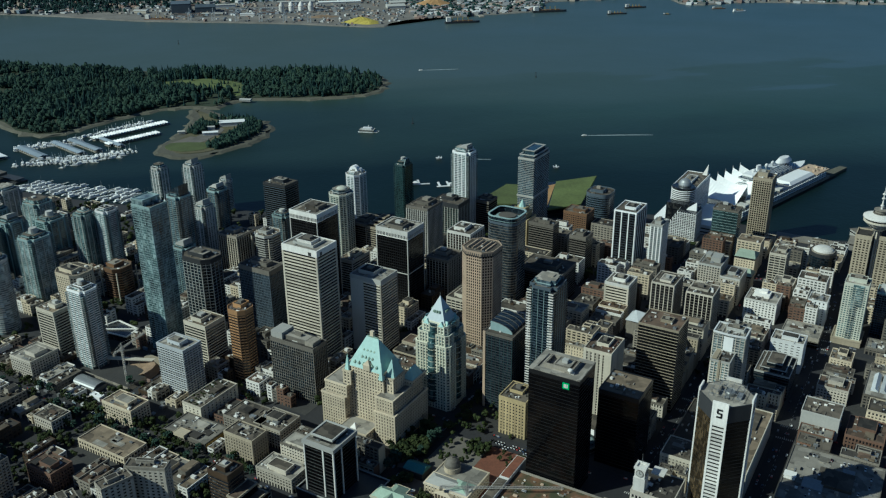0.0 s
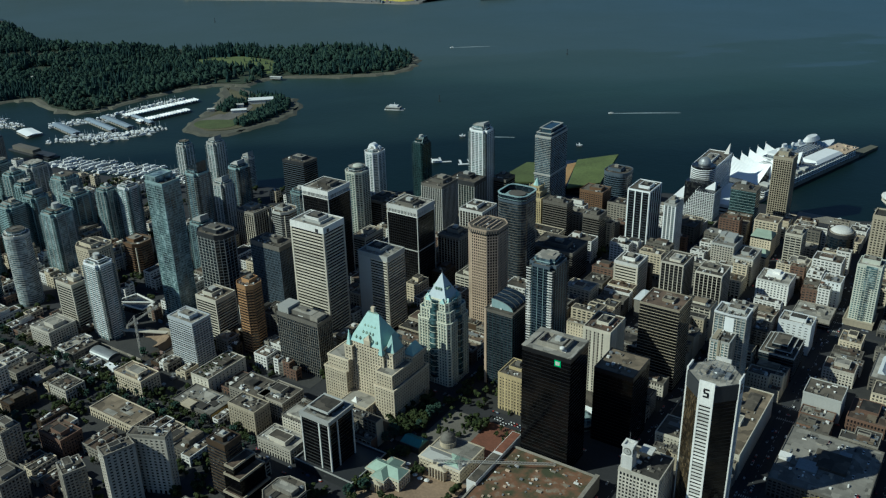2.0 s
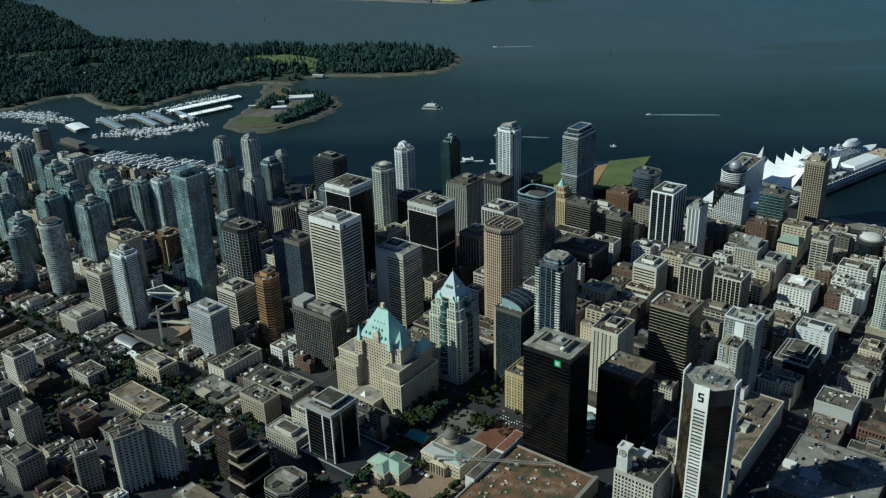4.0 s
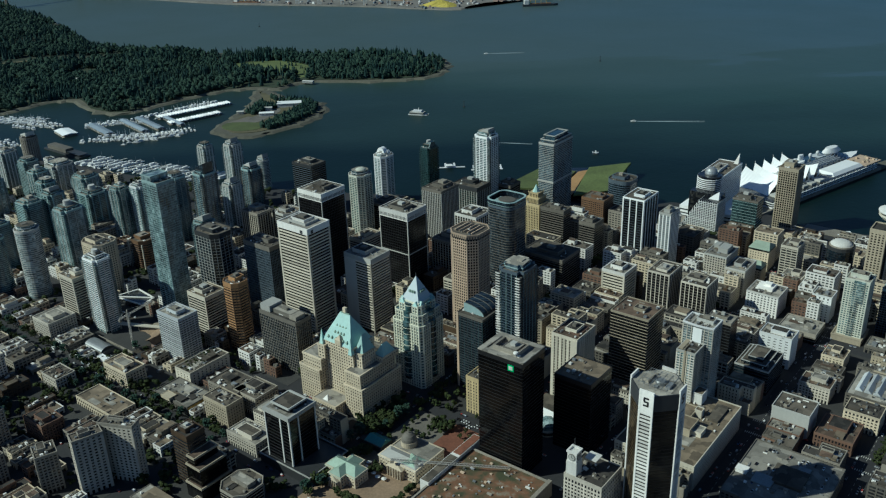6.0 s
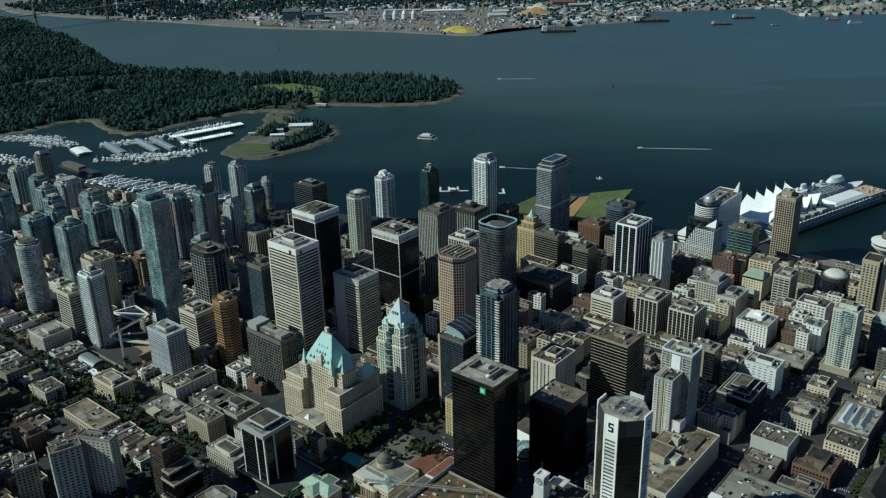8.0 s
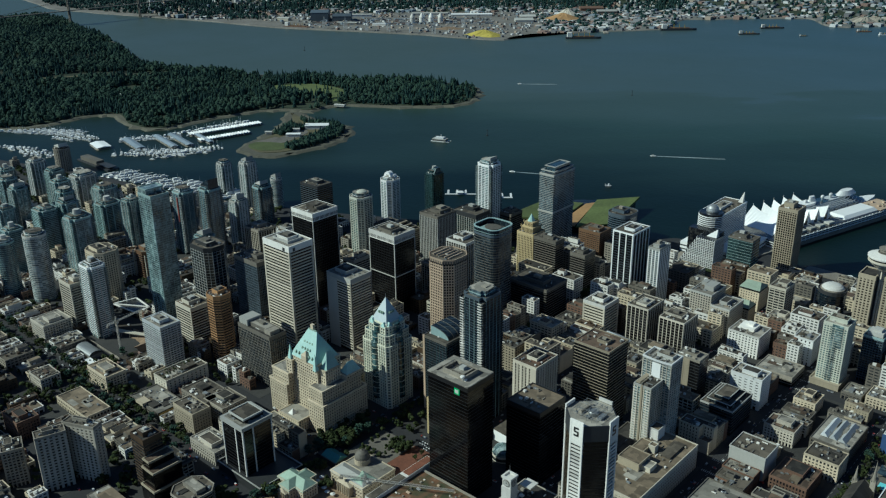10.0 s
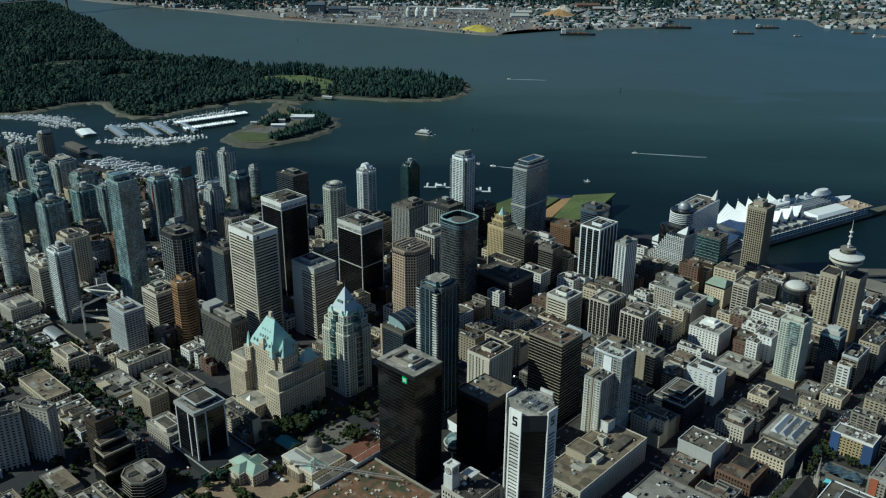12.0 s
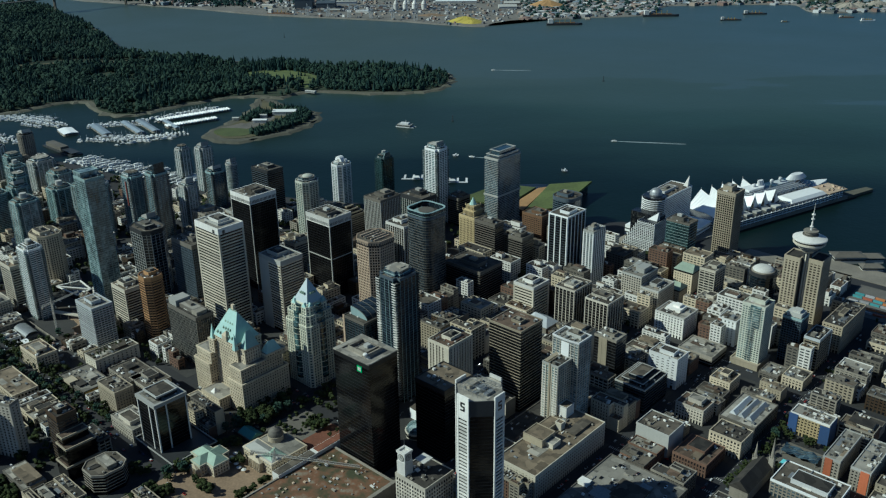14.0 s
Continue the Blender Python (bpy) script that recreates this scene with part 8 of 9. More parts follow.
MANY = many("far_building_colours", [(0.42, 0.42, 0.41), (0.24, 0.24, 0.235), (0.34, 0.28, 0.22), (0.15, 0.15, 0.155), (0.62, 0.62, 0.6), (0.18, 0.22, 0.26), (0.22, 0.15, 0.12), (0.12, 0.125, 0.12)])
gh, gt = Geo(), Geo()
made = 0
while made < 4600:
    a, rr = radians(frs.uniform(60, 150)), frs.uniform(3300, 4950)
    x, y = HILL_C[0] + rr * math.cos(a), HILL_C[1] + rr * math.sin(a)
    if not on_land(x, y) or (a > 2.2 and rr < 4330):
        continue
    made += 1
    z = hill_z(x, y) + 0.5
    s = frs.uniform(6, 15) if rr > 4450 and a > 2.05 else frs.uniform(8, 34)
    w, d, h = s, s * frs.uniform(0.6, 1.6), frs.uniform(4, 8) if rr > 4250 else frs.uniform(4, 10)
    gh.box(x - w / 2, x + w / 2, y - d / 2, y + d / 2, z - 6, z + h)
    if frs.random() < (0.8 if rr > 4450 and a > 2.05 or rr > 4800 else 0.4):
        clump(gt, x + frs.uniform(-20, 20), y + frs.uniform(-20, 20), z + 6, frs.uniform(6, 11), frs, 1.2)
made = 0
while made < 5000:
    a, rr = radians(frs.uniform(60, 155)), frs.uniform(4400, 4990)
    x, y = HILL_C[0] + rr * math.cos(a), HILL_C[1] + rr * math.sin(a)
    if not on_land(x, y) or noise.noise(Vector((x, y, 3)) * 0.004) < -0.1 or (a < 2.05 and rr < 4760):
        continue
    made += 1
    conifer(gt, x, y, hill_z(x, y), frs.uniform(14, 30), frs)
for _ in range(1500):                      # woods beyond the bridge
    x, y = frs.uniform(-4800, -3620), frs.uniform(2310, 2900)
    if on_land(x, y) and on_land(x + 15, y - 45):
        (conifer(gt, x, y, 1, frs.uniform(12, 26), frs) if frs.random() < 0.5 else clump(gt, x, y, 8, frs.uniform(6, 11), frs, 1.2))
for _ in range(420):                       # wooded point beside the far yards
    x, y = frs.gauss(-3500, 110), frs.gauss(2640, 45)
    if on_land(x, y) and on_land(x + 20, y - 30):
        (conifer(gt, x, y, 1, frs.uniform(12, 26), frs) if frs.random() < 0.5 else clump(gt, x, y, 8, frs.uniform(6, 10), frs, 1.2))
tagged(new("far_town", gh.mesh("far_town", MANY)), "small pale houses and sheds of a far town", "town", kind="stuff")
tagged(new("far_trees", gt.mesh("far_trees", L_CONIFER)), "dark trees on the far hillside", "trees", kind="stuff")


def far_shed(x, y, w, d, h, turn, mat, label, name="warehouse"):
    r = root(name, x, y, 1, label, "warehouse", turn=turn)
    part("wall_shell", Geo().box(-w / 2, w / 2, -d / 2, d / 2, 0, h), mat, r)
    part("roof", Geo().hip(-w / 2 - 1, w / 2 + 1, -d / 2 - 1, d / 2 + 1, h, h + d * 0.12, 1), M_SHIP if mat is M_WHITE else (mat if mat in (M_STEEL, M_BRICK) else M_SLAB), r)


def heap(name, x, y, rx, ry, h, mat, label, seed):
    q = random.Random(seed)
    g = Geo()
    n = 24
    prof = ((1.0, 0), (0.62, 0.45), (0.3, 0.8), (0.08, 1.0))
    for k, z in prof:
        g.v += [(rx * k * math.cos(i * 6.2832 / n) * q.uniform(0.9, 1.1), ry * k * math.sin(i * 6.2832 / n) * q.uniform(0.9, 1.1), h * z * q.uniform(0.93, 1.07)) for i in range(n)]
    for k in range(3):
        g.f += [(k * n + i, k * n + (i + 1) % n, (k + 1) * n + (i + 1) % n, (k + 1) * n + i) for i in range(n)]
    g.f.append(tuple(3 * n + i for i in range(n)))
    ob = new(name, fix(g.mesh(name, mat)))
    ob.matrix_basis = pose(x, y, 1, 0, 0, 40)
    tagged(ob, label, "heap")


heap("sulphur_mound", -2110, 2920, 75, 38, 20, M_SULPHUR, "bright yellow mound of sulphur on a far quay", 1)
heap("sulphur_mound", -2060, 2905, 40, 26, 14, M_SULPHUR, "bright yellow mound of sulphur on a far quay", 2)
heap("woodchip_mound", -2105, 3470, 95, 60, 30, M_WOODCHIP, "orange wood-chip heap on a far quay", 3)
heap("woodchip_mound", -2165, 3590, 60, 45, 34, M_CREAM, "pale wood-chip heap on a far quay", 4)
heap("earth_mound", -2330, 2960, 60, 30, 9, M_EARTH, "low brown mound of earth on a far quay", 5)
for k in range(9):
    heap("earth_mound", -1110 + 24 * k + (k % 3) * 9, 4120 + 28 * k + (k % 2) * 60, 42 + 9 * (k % 3), 30 + 6 * (k % 2), 16 + 5 * (k % 3), M_CONC, "pale grey mound of spoil at a far shore", 20 + k)
for (x, y, w, d, h, t, m, lb) in ((-2960, 2790, 80, 74, 40, 42, M_STEEL, "tall blue-grey steel shed on a far quay"), (-2880, 2850, 84, 70, 24, 42, M_STEEL, "blue-grey shed with a sloping roof on a far quay"),
                                  (-2915, 2985, 120, 26, 12, 42, M_PBLUE, "pale blue shed on a far quay"), (-2780, 2790, 90, 20, 8, 30, M_CONC, "low grey shed on a far quay"),
                                  (-3110, 2700, 60, 30, 10, 20, M_CREAM, "cream shed on a far quay"), (-2640, 2850, 60, 18, 8, 30, M_WHITE, "low white shed on a far quay"),
                                  (-2700, 3240, 170, 30, 9, 40, M_SLAB, "long pale shed beside a far rail yard"), (-2520, 3330, 190, 30, 9, 40, M_WHITE, "long white shed beside a far rail yard"),
                                  (-2215, 3330, 80, 60, 10, 42, M_SLAB, "pale square warehouse on a far shore"), (-2270, 3430, 70, 50, 10, 42, M_CONC, "grey square warehouse on a far shore"),
                                  (-2173, 3802, 110, 60, 18, 42, M_BRICK, "red-roofed warehouse on a far quay"), (-2060, 3760, 90, 50, 16, 42, M_GREY, "grey warehouse on a far quay"),
                                  (-1640, 4460, 190, 50, 12, 42, M_WHITE, "long white warehouse on a far shore"), (-1400, 4380, 120, 40, 10, 42, M_SLAB, "long pale warehouse on a far shore")):
    far_shed(x, y, w, d, h, t, m, lb)
gy = Geo()
for row in range(11):                      # strings of rail wagons and yard gear
    for k in range(46):
        if frs.random() < 0.6:
            u, v = -320 + k * 17.5, 150 + row * 19 + frs.uniform(-1, 1)
            x, y = -2780 + u * 0.743 - v * 0.669 + 250, 2820 + u * 0.669 + v * 0.743 - 60
            if on_land(x, y):
                c, q = Vector((0.743, 0.669)) * 8, Vector((-0.669, 0.743)) * 1.6
                gy.prism([(x - c.x - q.x, y - c.y - q.y), (x + c.x - q.x, y + c.y - q.y), (x + c.x + q.x, y + c.y + q.y), (x - c.x + q.x, y - c.y + q.y)], 1, 5)
for _ in range(1500):
    x, y = frs.uniform(-3250, -1500), frs.uniform(2620, 3850)
    if on_land(x, y) and math.hypot(x - 200, y - 120) < 4350:
        w, d = frs.uniform(3, 14), frs.uniform(3, 14)
        gy.box(x - w / 2, x + w / 2, y - d / 2, y + d / 2, 0.8, frs.uniform(3, 10))
tagged(new("yard_wagons", gy.mesh("yard_wagons", MANY)), "rail wagons and gear in a far harbour yard", "wagons", kind="stuff")
for i in range(4):
    r = root("storage_tank", -2575 + i * 32, 2992 + i * 26, 1, "white round storage tank on a far quay", "tank", "far storage tanks")
    part("shell", Geo().lathe([(12, 0), (12, 24), (8, 34), (3, 42), (1, 43)], 20), M_WHITE, r)
    part("rail", Geo().lathe([(12.4, 23.2), (12.4, 24.2), (12.0, 24.2)], 20), M_GREY, r)


def cargo_ship(x, y, ln, turn, mat, label):
    r = root("cargo_ship", x, y, -3, label, "ship", turn=turn)
    w = ln * 0.15
    part("hull", Geo().prism([(-ln / 2, -w / 2), (ln * 0.38, -w / 2), (ln / 2, 0), (ln * 0.38, w / 2), (-ln / 2, w / 2)], 0, ln * 0.055), mat, r)
    part("bridge", Geo().box(-ln * 0.46, -ln * 0.34, -w * 0.42, w * 0.42, ln * 0.05, ln * 0.17), M_WHITE, r)
    for k in range(4):
        part("hatch", Geo().box(-ln * 0.28 + k * ln * 0.15, -ln * 0.16 + k * ln * 0.15, -w * 0.36, w * 0.36, ln * 0.05, ln * 0.075), M_BROWN, r)
        part("derrick", Geo().box(-ln * 0.29 + k * ln * 0.15, -ln * 0.28 + k * ln * 0.15, -1, 1, ln * 0.05, ln * 0.16), M_CRANEY, r)


cargo_ship(-1753, 3108, 140, 42, M_DARK, "dark cargo ship beside a far quay")
cargo_ship(-2890, 2600, 130, 22, M_BRICK, "red-hulled cargo ship beside a far quay")
cargo_ship(-1570, 3535, 150, 42, M_DARK, "long dark cargo ship beside a far quay")
cargo_ship(-1780, 3500, 100, 130, M_SHIP, "white ship between far quays")
cargo_ship(-1295, 3603, 85, 42, M_DARK, "dark cargo ship at anchor in the harbour")
cargo_ship(-1290, 3815, 100, 44, M_DARK, "dark ship with a white house at anchor")
cargo_ship(-1110, 3690, 34, 44, M_DARK, "small dark barge at anchor in the harbour")
cargo_ship(-870, 3912, 60, 44, M_SHIP, "white tanker at anchor in the harbour")
cargo_ship(-965, 3945, 60, 40, M_BRICK, "red-hulled cargo ship at anchor in the harbour")
for (x, y, ln, tn) in ((-1800, 3330, 150, 130),):
    wharf = new("wharf", fix(Geo().box(-ln / 2, ln / 2, -9, 9, -5, 1.2).mesh("wharf", M_CONC)))
    wharf.matrix_basis = pose(x, y, 0, 0, 0, tn)
    tagged(wharf, "grey wharf reaching out from a far quay", "wharf", kind="structure")
for i in range(6):
    r = root("quay_crane", -2760 + 95 * i, 2640 + 35 * i, 1, "tall blue-grey quay crane", "crane", "quay cranes", turn=22)
    leg = fix(Geo().box(-0.75, 0.75, -0.75, 0.75, 0, 34).mesh("leg", M_PBLUE))
    for lx in (-5.25, 5.25):
        for ly in (-5.25, 5.25):
            part("leg", leg, None, r, at=Matrix.Translation((lx, ly, 0)))
    part("boom", Geo().box(-1.2, 1.2, -34, 20, 33, 36).slab_between((0, 0, 36), (0, -30, 36), 0.6, 0.6).box(-0.8, 0.8, -1, 1, 35, 50), M_PBLUE, r)


def bridge():
    """Suspension bridge at the harbour's narrows."""
    r = root("suspension_bridge", -3780, 2190, 0, "grey suspension bridge across the narrows", "bridge", turn=88)
    steel = M_GREY
    for s in (-170, 170):
        for o in (-6, 6):
            part("tower_leg", Geo().box(s - 3, s + 3, o - 2, o + 2, -4, 110), steel, r)
        for z in (52, 80, 106):
            part("tower_brace", Geo().box(s - 2, s + 2, -6, 6, z, z + 4), steel, r)
    part("deck", Geo().box(-520, 520, -7, 7, 58, 61), steel, r)
    for o in (-6, 6):
        for k in range(24):
            a, b = -1 + 2 * k / 24, -1 + 2 * (k + 1) / 24
            part("main_cable", Geo().slab_between((170 * a, o, 66 + 43 * a * a), (170 * b, o, 66 + 43 * b * b), 0.8, 0.8), steel, r)
        for s in (-1, 1):
            part("side_cable", Geo().slab_between((s * 170, o, 109), (s * 500, o, 62), 0.8, 0.8), steel, r)


bridge()
# navy buildings and flag mast on the park side
for (x, y, w, d, h, m, lb) in ((-1462, 1492, 58, 26, 10, M_WHITE, "long white building with a pale roof on an island"), (-1444, 1402, 34, 14, 8, M_WHITE, "white building with a pale roof on an island"), (-1478, 1435, 22, 12, 8, M_SLAB, "small pale building on an island"),
                               (-1512, 1380, 16, 10, 6, M_CREAM, "small cream island building"), (-2190, 1360, 60, 18, 8, M_SLAB, "pale pavilion among park trees"), (-1600, 1690, 30, 12, 5, M_SLAB, "low pale building at the park shore")):
    far_shed(x, y, w, d, h, 42 if y < 1600 else 20, m, lb, "shore_building")
slab("island_yard", -1475, -1420, 1312, 1372, M_PLAZA, "pale paved yard on a small island", 1.7)


# ---- street and park trees ----
def street_tree(h, seed, mat):
    q = random.Random(seed)
    tr = Geo().lathe([(0.3, 0), (0.2, h * 0.5)], 6)
    for k in range(4):
        a = k * 1.6 + q.uniform(0, 1)
        tr.slab_between((0, 0, h * 0.35), (math.cos(a) * h * 0.22, math.sin(a) * h * 0.22, h * 0.62), 0.16, 0.16)
    r = tagged(new("street_tree", fix(tr.mesh("street_tree", M_BARK))), "leafy green street tree", "tree", "street trees")
    g = Geo()
    for _ in range(26):
        a, b = q.uniform(0, 6.28), q.uniform(0.02, 0.36) * h
        clump(g, math.cos(a) * b, math.sin(a) * b, h * q.uniform(0.38, 0.92), h * q.uniform(0.08, 0.15), q)
    part("crown", g.mesh("crown", mat), None, r)
    return r


TREES = [street_tree(10, 1, L_STREET), street_tree(12, 2, L_STREET), street_tree(9, 3, L_STREET), street_tree(13, 4, L_BROAD)]
for i, tr in enumerate(TREES):
    tr.matrix_basis = pose(-410 + 4 * i, 628 + 9 * i, 0.1)
trng = random.Random(17)


planted = [0]
tree_rest = Geo()


def plant(x, y, s=1.0):
    k = trng.uniform(0.8, 1.25) * s
    planted[0] += 1
    if planted[0] > 285:
        broad_tree(tree_rest, x, y, 0, 9 * k, trng, 6)
        return
    ob = copy_thing(trng.choice(TREES), pose(x, y, 0.1, 0, 0, trng.uniform(0, 360)))
    ob.scale = (k, k, k)


for k in range(52):
    for side in (-8.2, 8.2):
        if trng.random() < 0.8:
            plant(-965 + k * 8.6 + trng.uniform(-1, 1), 505 + side)
for k in range(22):
    plant(trng.uniform(-416, -398), trng.uniform(586, 668), 1.1)
for k in range(16):
    plant(trng.uniform(-398, -388), trng.uniform(500, 560))
for k in range(10):
    plant(trng.uniform(-330, -305), trng.uniform(640, 672), 0.7)
for k in range(26):
    plant(trng.uniform(20, 30), 850 + k * 5.2, 0.9)
for k in range(14):
    plant(trng.uniform(28, 86), trng.choice((910, 966)) + trng.uniform(-2, 2), 0.8)
for k in range(34):
    plant(trng.choice((-980, -963, -760, -745)) + trng.uniform(-1, 1), 240 + k * 10)
for k in range(40):
    plant(trng.uniform(-1000, -560), trng.choice((310, 402)) + trng.choice((-7, 7)))
for k in range(16):
    plant(-400 + 3 * trng.uniform(0, 1), 700 + k * 9, 0.9)
for k in range(12):
    plant(trng.uniform(-596, -560), trng.uniform(560, 584), 0.35)
for k in range(90):                        # yards and verges between low houses
    plant(trng.uniform(-960, -560), trng.uniform(235, 495), 0.8)
for k in range(24):
    plant(trng.uniform(-400, -388), trng.uniform(696, 760), 0.9)
for k in range(46):                        # dense planting beside the grand hotel
    plant(trng.uniform(-436, -394), trng.uniform(608, 676), 1.35)
for k in range(20):
    plant(trng.uniform(-394, -358), trng.uniform(684, 742), 1.1)

for k in range(26):
    plant(trng.uniform(-394, -348), trng.uniform(575, 670), 0.8)

tagged(new("street_trees", tree_rest.mesh("street_trees", L_STREET)), "green street trees along verges and squares", "trees", kind="stuff")


# ---- cars ----
CAR_PAINT = [solid("white_car_paint", (0.7, 0.7, 0.7), 0.3, 0.05), solid("silver_car_paint", (0.4, 0.41, 0.42), 0.3, 0.05), solid("black_car_paint", (0.02, 0.02, 0.022), 0.3, 0.05),
             solid("red_car_paint", (0.35, 0.03, 0.03), 0.3, 0.05), solid("blue_car_paint", (0.05, 0.09, 0.2), 0.3, 0.05)]
CAR_WORDS = ("white", "silver", "black", "red", "blue")
car_top = fix(Geo().prism([(-1.6, -0.8), (1.0, -0.8), (1.0, 0.8), (-1.6, 0.8)], 0.95, 1.5, [(-1.2, -0.65), (0.5, -0.65), (0.5, 0.65), (-1.2, 0.65)]).mesh("cabin", G_BLACK))
car_low = [fix(Geo().prism([(-2.2, -0.85), (1.9, -0.85), (2.25, -0.55), (2.25, 0.55), (1.9, 0.85), (-2.2, 0.85)], 0.3, 0.98).mesh("car", p)) for p in CAR_PAINT]
car_rng = random.Random(44)


def car(x, y, z, turn):
    k = car_rng.choice((0, 0, 0, 1, 1, 2, 2, 3, 4))
    ob = new("car", car_low[k])
    ob.matrix_basis = pose(x, y, z, 0, 0, turn)
    tagged(ob, CAR_WORDS[k] + " car on a city street" if z < 1 else CAR_WORDS[k] + " car parked on a roof deck", "car", "cars")
    part("cabin", car_top, None, ob)


for sx in (-303, -195, -90, 14, 118):
    for k in range(15):
        s = car_rng.choice((-1, 1))
        car(sx + s * car_rng.choice((2.2, 5.4, 8.0)), car_rng.uniform(640 if sx < -100 else 700, 1050), 0.02, 90 * s)
for sy in (505, 683, 613):
    for k in range(16):
        s = car_rng.choice((-1, 1))
        car(car_rng.uniform(-900, -260), sy + s * car_rng.choice((1.8, 5.0)), 0.02, 90 - 90 * s)
for k in range(26):
    car(car_rng.uniform(-66, 0), car_rng.choice((722, 734, 748, 762, 776, 790)), 19.2, car_rng.choice((90, 270)))
for k in range(14):
    car(-350 + k * 3.4, 676 + car_rng.choice((0, 5)), 0.2, 80)

gcar = Geo()
for sx in (-405, -303, -195, -90, 14, 118, 222):        # traffic and parked cars of the further streets
    for _ in range(90):
        x, y = sx + car_rng.choice((-8.2, -8.2, 8.2, 8.2, -2.4, 2.4)), car_rng.uniform(420, 1280)
        gcar.use(0).box(x - 0.9, x + 0.9, y - 2.2, y + 2.2, 0.25, 0.95).box(x - 0.75, x + 0.75, y - 1.1, y + 1.3, 0.9, 1.5)
for sy in (310, 402, 505, 613, 683, 846, 1062, 1200):
    for _ in range(60):
        x, y = car_rng.uniform(-1150, 120), sy + car_rng.choice((-7, -7, 7, 7, -2.2, 2.2))
        if sy > 700 and x < -520:
            continue
        gcar.box(x - 2.2, x + 2.2, y - 0.9, y + 0.9, 0.25, 0.95).box(x - 1.1, x + 1.3, y - 0.75, y + 0.75, 0.9, 1.5)
tagged(new("street_traffic", gcar.mesh("street_traffic", many("traffic_colours", [(0.6, 0.6, 0.6), (0.3, 0.31, 0.32), (0.02, 0.02, 0.022), (0.45, 0.45, 0.44), (0.12, 0.13, 0.15), (0.3, 0.04, 0.03), (0.05, 0.07, 0.14)], 0.35))), "small cars along the city streets", "cars", kind="stuff")
mk = Geo()
for sx in (-303, -195, -90, 14, 118):                    # zebra crossings and centre lines
    for sy in (505, 683, 846, 1062):
        for k in range(9):
            mk.box(sx - 8 + 2 * k, sx - 7.2 + 2 * k, sy - 13.5, sy - 10.5, 0.0, 0.03)
            mk.box(sx - 8 + 2 * k, sx - 7.2 + 2 * k, sy + 10.5, sy + 13.5, 0.0, 0.03)
    for k in range(70):
        mk.box(sx - 0.12, sx + 0.12, 520 + k * 9, 524 + k * 9, 0.0, 0.03)
tagged(new("road_markings", mk.mesh("road_markings", M_SLAB)), "white road markings on asphalt streets", "road markings", kind="structure")


# ---- marked low buildings of the west side ----
tower(L, -786, -757, 463, 487, 13, "white_low", "white low building with a grey roof deck", split=False, penthouse=None, units=6, over=dict(roof=0))
long_block = tower(L, -661, -634, 556, 612, 18, "white_low", "long white block with a planted roof terrace", split=False, penthouse=None, units=4, over=dict(ps=6, pw=4, roof=0, bmat=M_CREAM, pmat=M_CREAM))
gq = Geo()
prng = random.Random(12)
for k in range(60):
    clump(gq, prng.uniform(-12, 6), prng.uniform(-26, 26), 18.6, prng.uniform(0.6, 1.5), prng, 0.9)
tagged(part("roof_planting", gq, L_STREET, long_block), kind="stuff")


def roof_extra(name, x0, x1, y0, y1, z0, z1, mat, label, category):
    ob = new(name, fix(Geo().box(x0, x1, y0, y1, z0, z1).ring([(x0 - 0.2, y0 - 0.2), (x1 + 0.2, y0 - 0.2), (x1 + 0.2, y1 + 0.2), (x0 - 0.2, y1 + 0.2)], [(x0 + 0.4, y0 + 0.4), (x1 - 0.4, y0 + 0.4), (x1 - 0.4, y1 - 0.4), (x0 + 0.4, y1 - 0.4)], z1 - 0.3, z1 + 0.4).mesh(name, mat)))
    tagged(ob, label, category)


roof_extra("roof_house", -633, -618, 515, 525, 10, 13.5, M_OCHRE, "tan roof house on a low grey hall", "roof house")
roof_extra("yellow_wall", -592.0, -591.2, 519, 551, 3.5, 9.6, M_YELLOW, "ochre yellow end wall of a low hall", "wall")
roof_extra("delivery_truck", -628, -621, 487, 490, 0.4, 3.6, M_SHIP, "white box truck parked beside a low hall", "truck")
roof_extra("delivery_truck", -616, -609, 486, 489, 0.4, 3.6, M_SHIP, "white box truck parked beside a low hall", "truck")
roof_extra("site_hut", -780, -764, 529, 536, 0, 5, M_SHIP, "white flat-roofed hut near a building site", "hut")
# stepped wing of the brown tower
r = root("stepped_wing", -474, 453, 0, "dark glass office wing with an ochre stepped roof edge", "building")
for x0, x1, y0, y1, h in ((-11, 0, -12, 15, 42), (-11, 9, -14, 17, 34), (-11, 12, -17, 19, 16)):
    f = [(x0, y0), (x1, y0), (x1, y1), (x0, y1)]
    part("glazing", Geo().box(x0, x1, y0, y1, 0, h), G_BLACK, r)
    part("terrace_rim", Geo().ring(offset(f, 0.4), offset(f, -0.7), h - 1.0, h + 1.0), M_OCHRE, r, "ochre terrace rim")
    part("terrace", Geo().prism(offset(f, -0.5), h - 0.1, h + 0.25), M_ROOFS[2], r)
OCC.append((-488, -462, 435, 472))


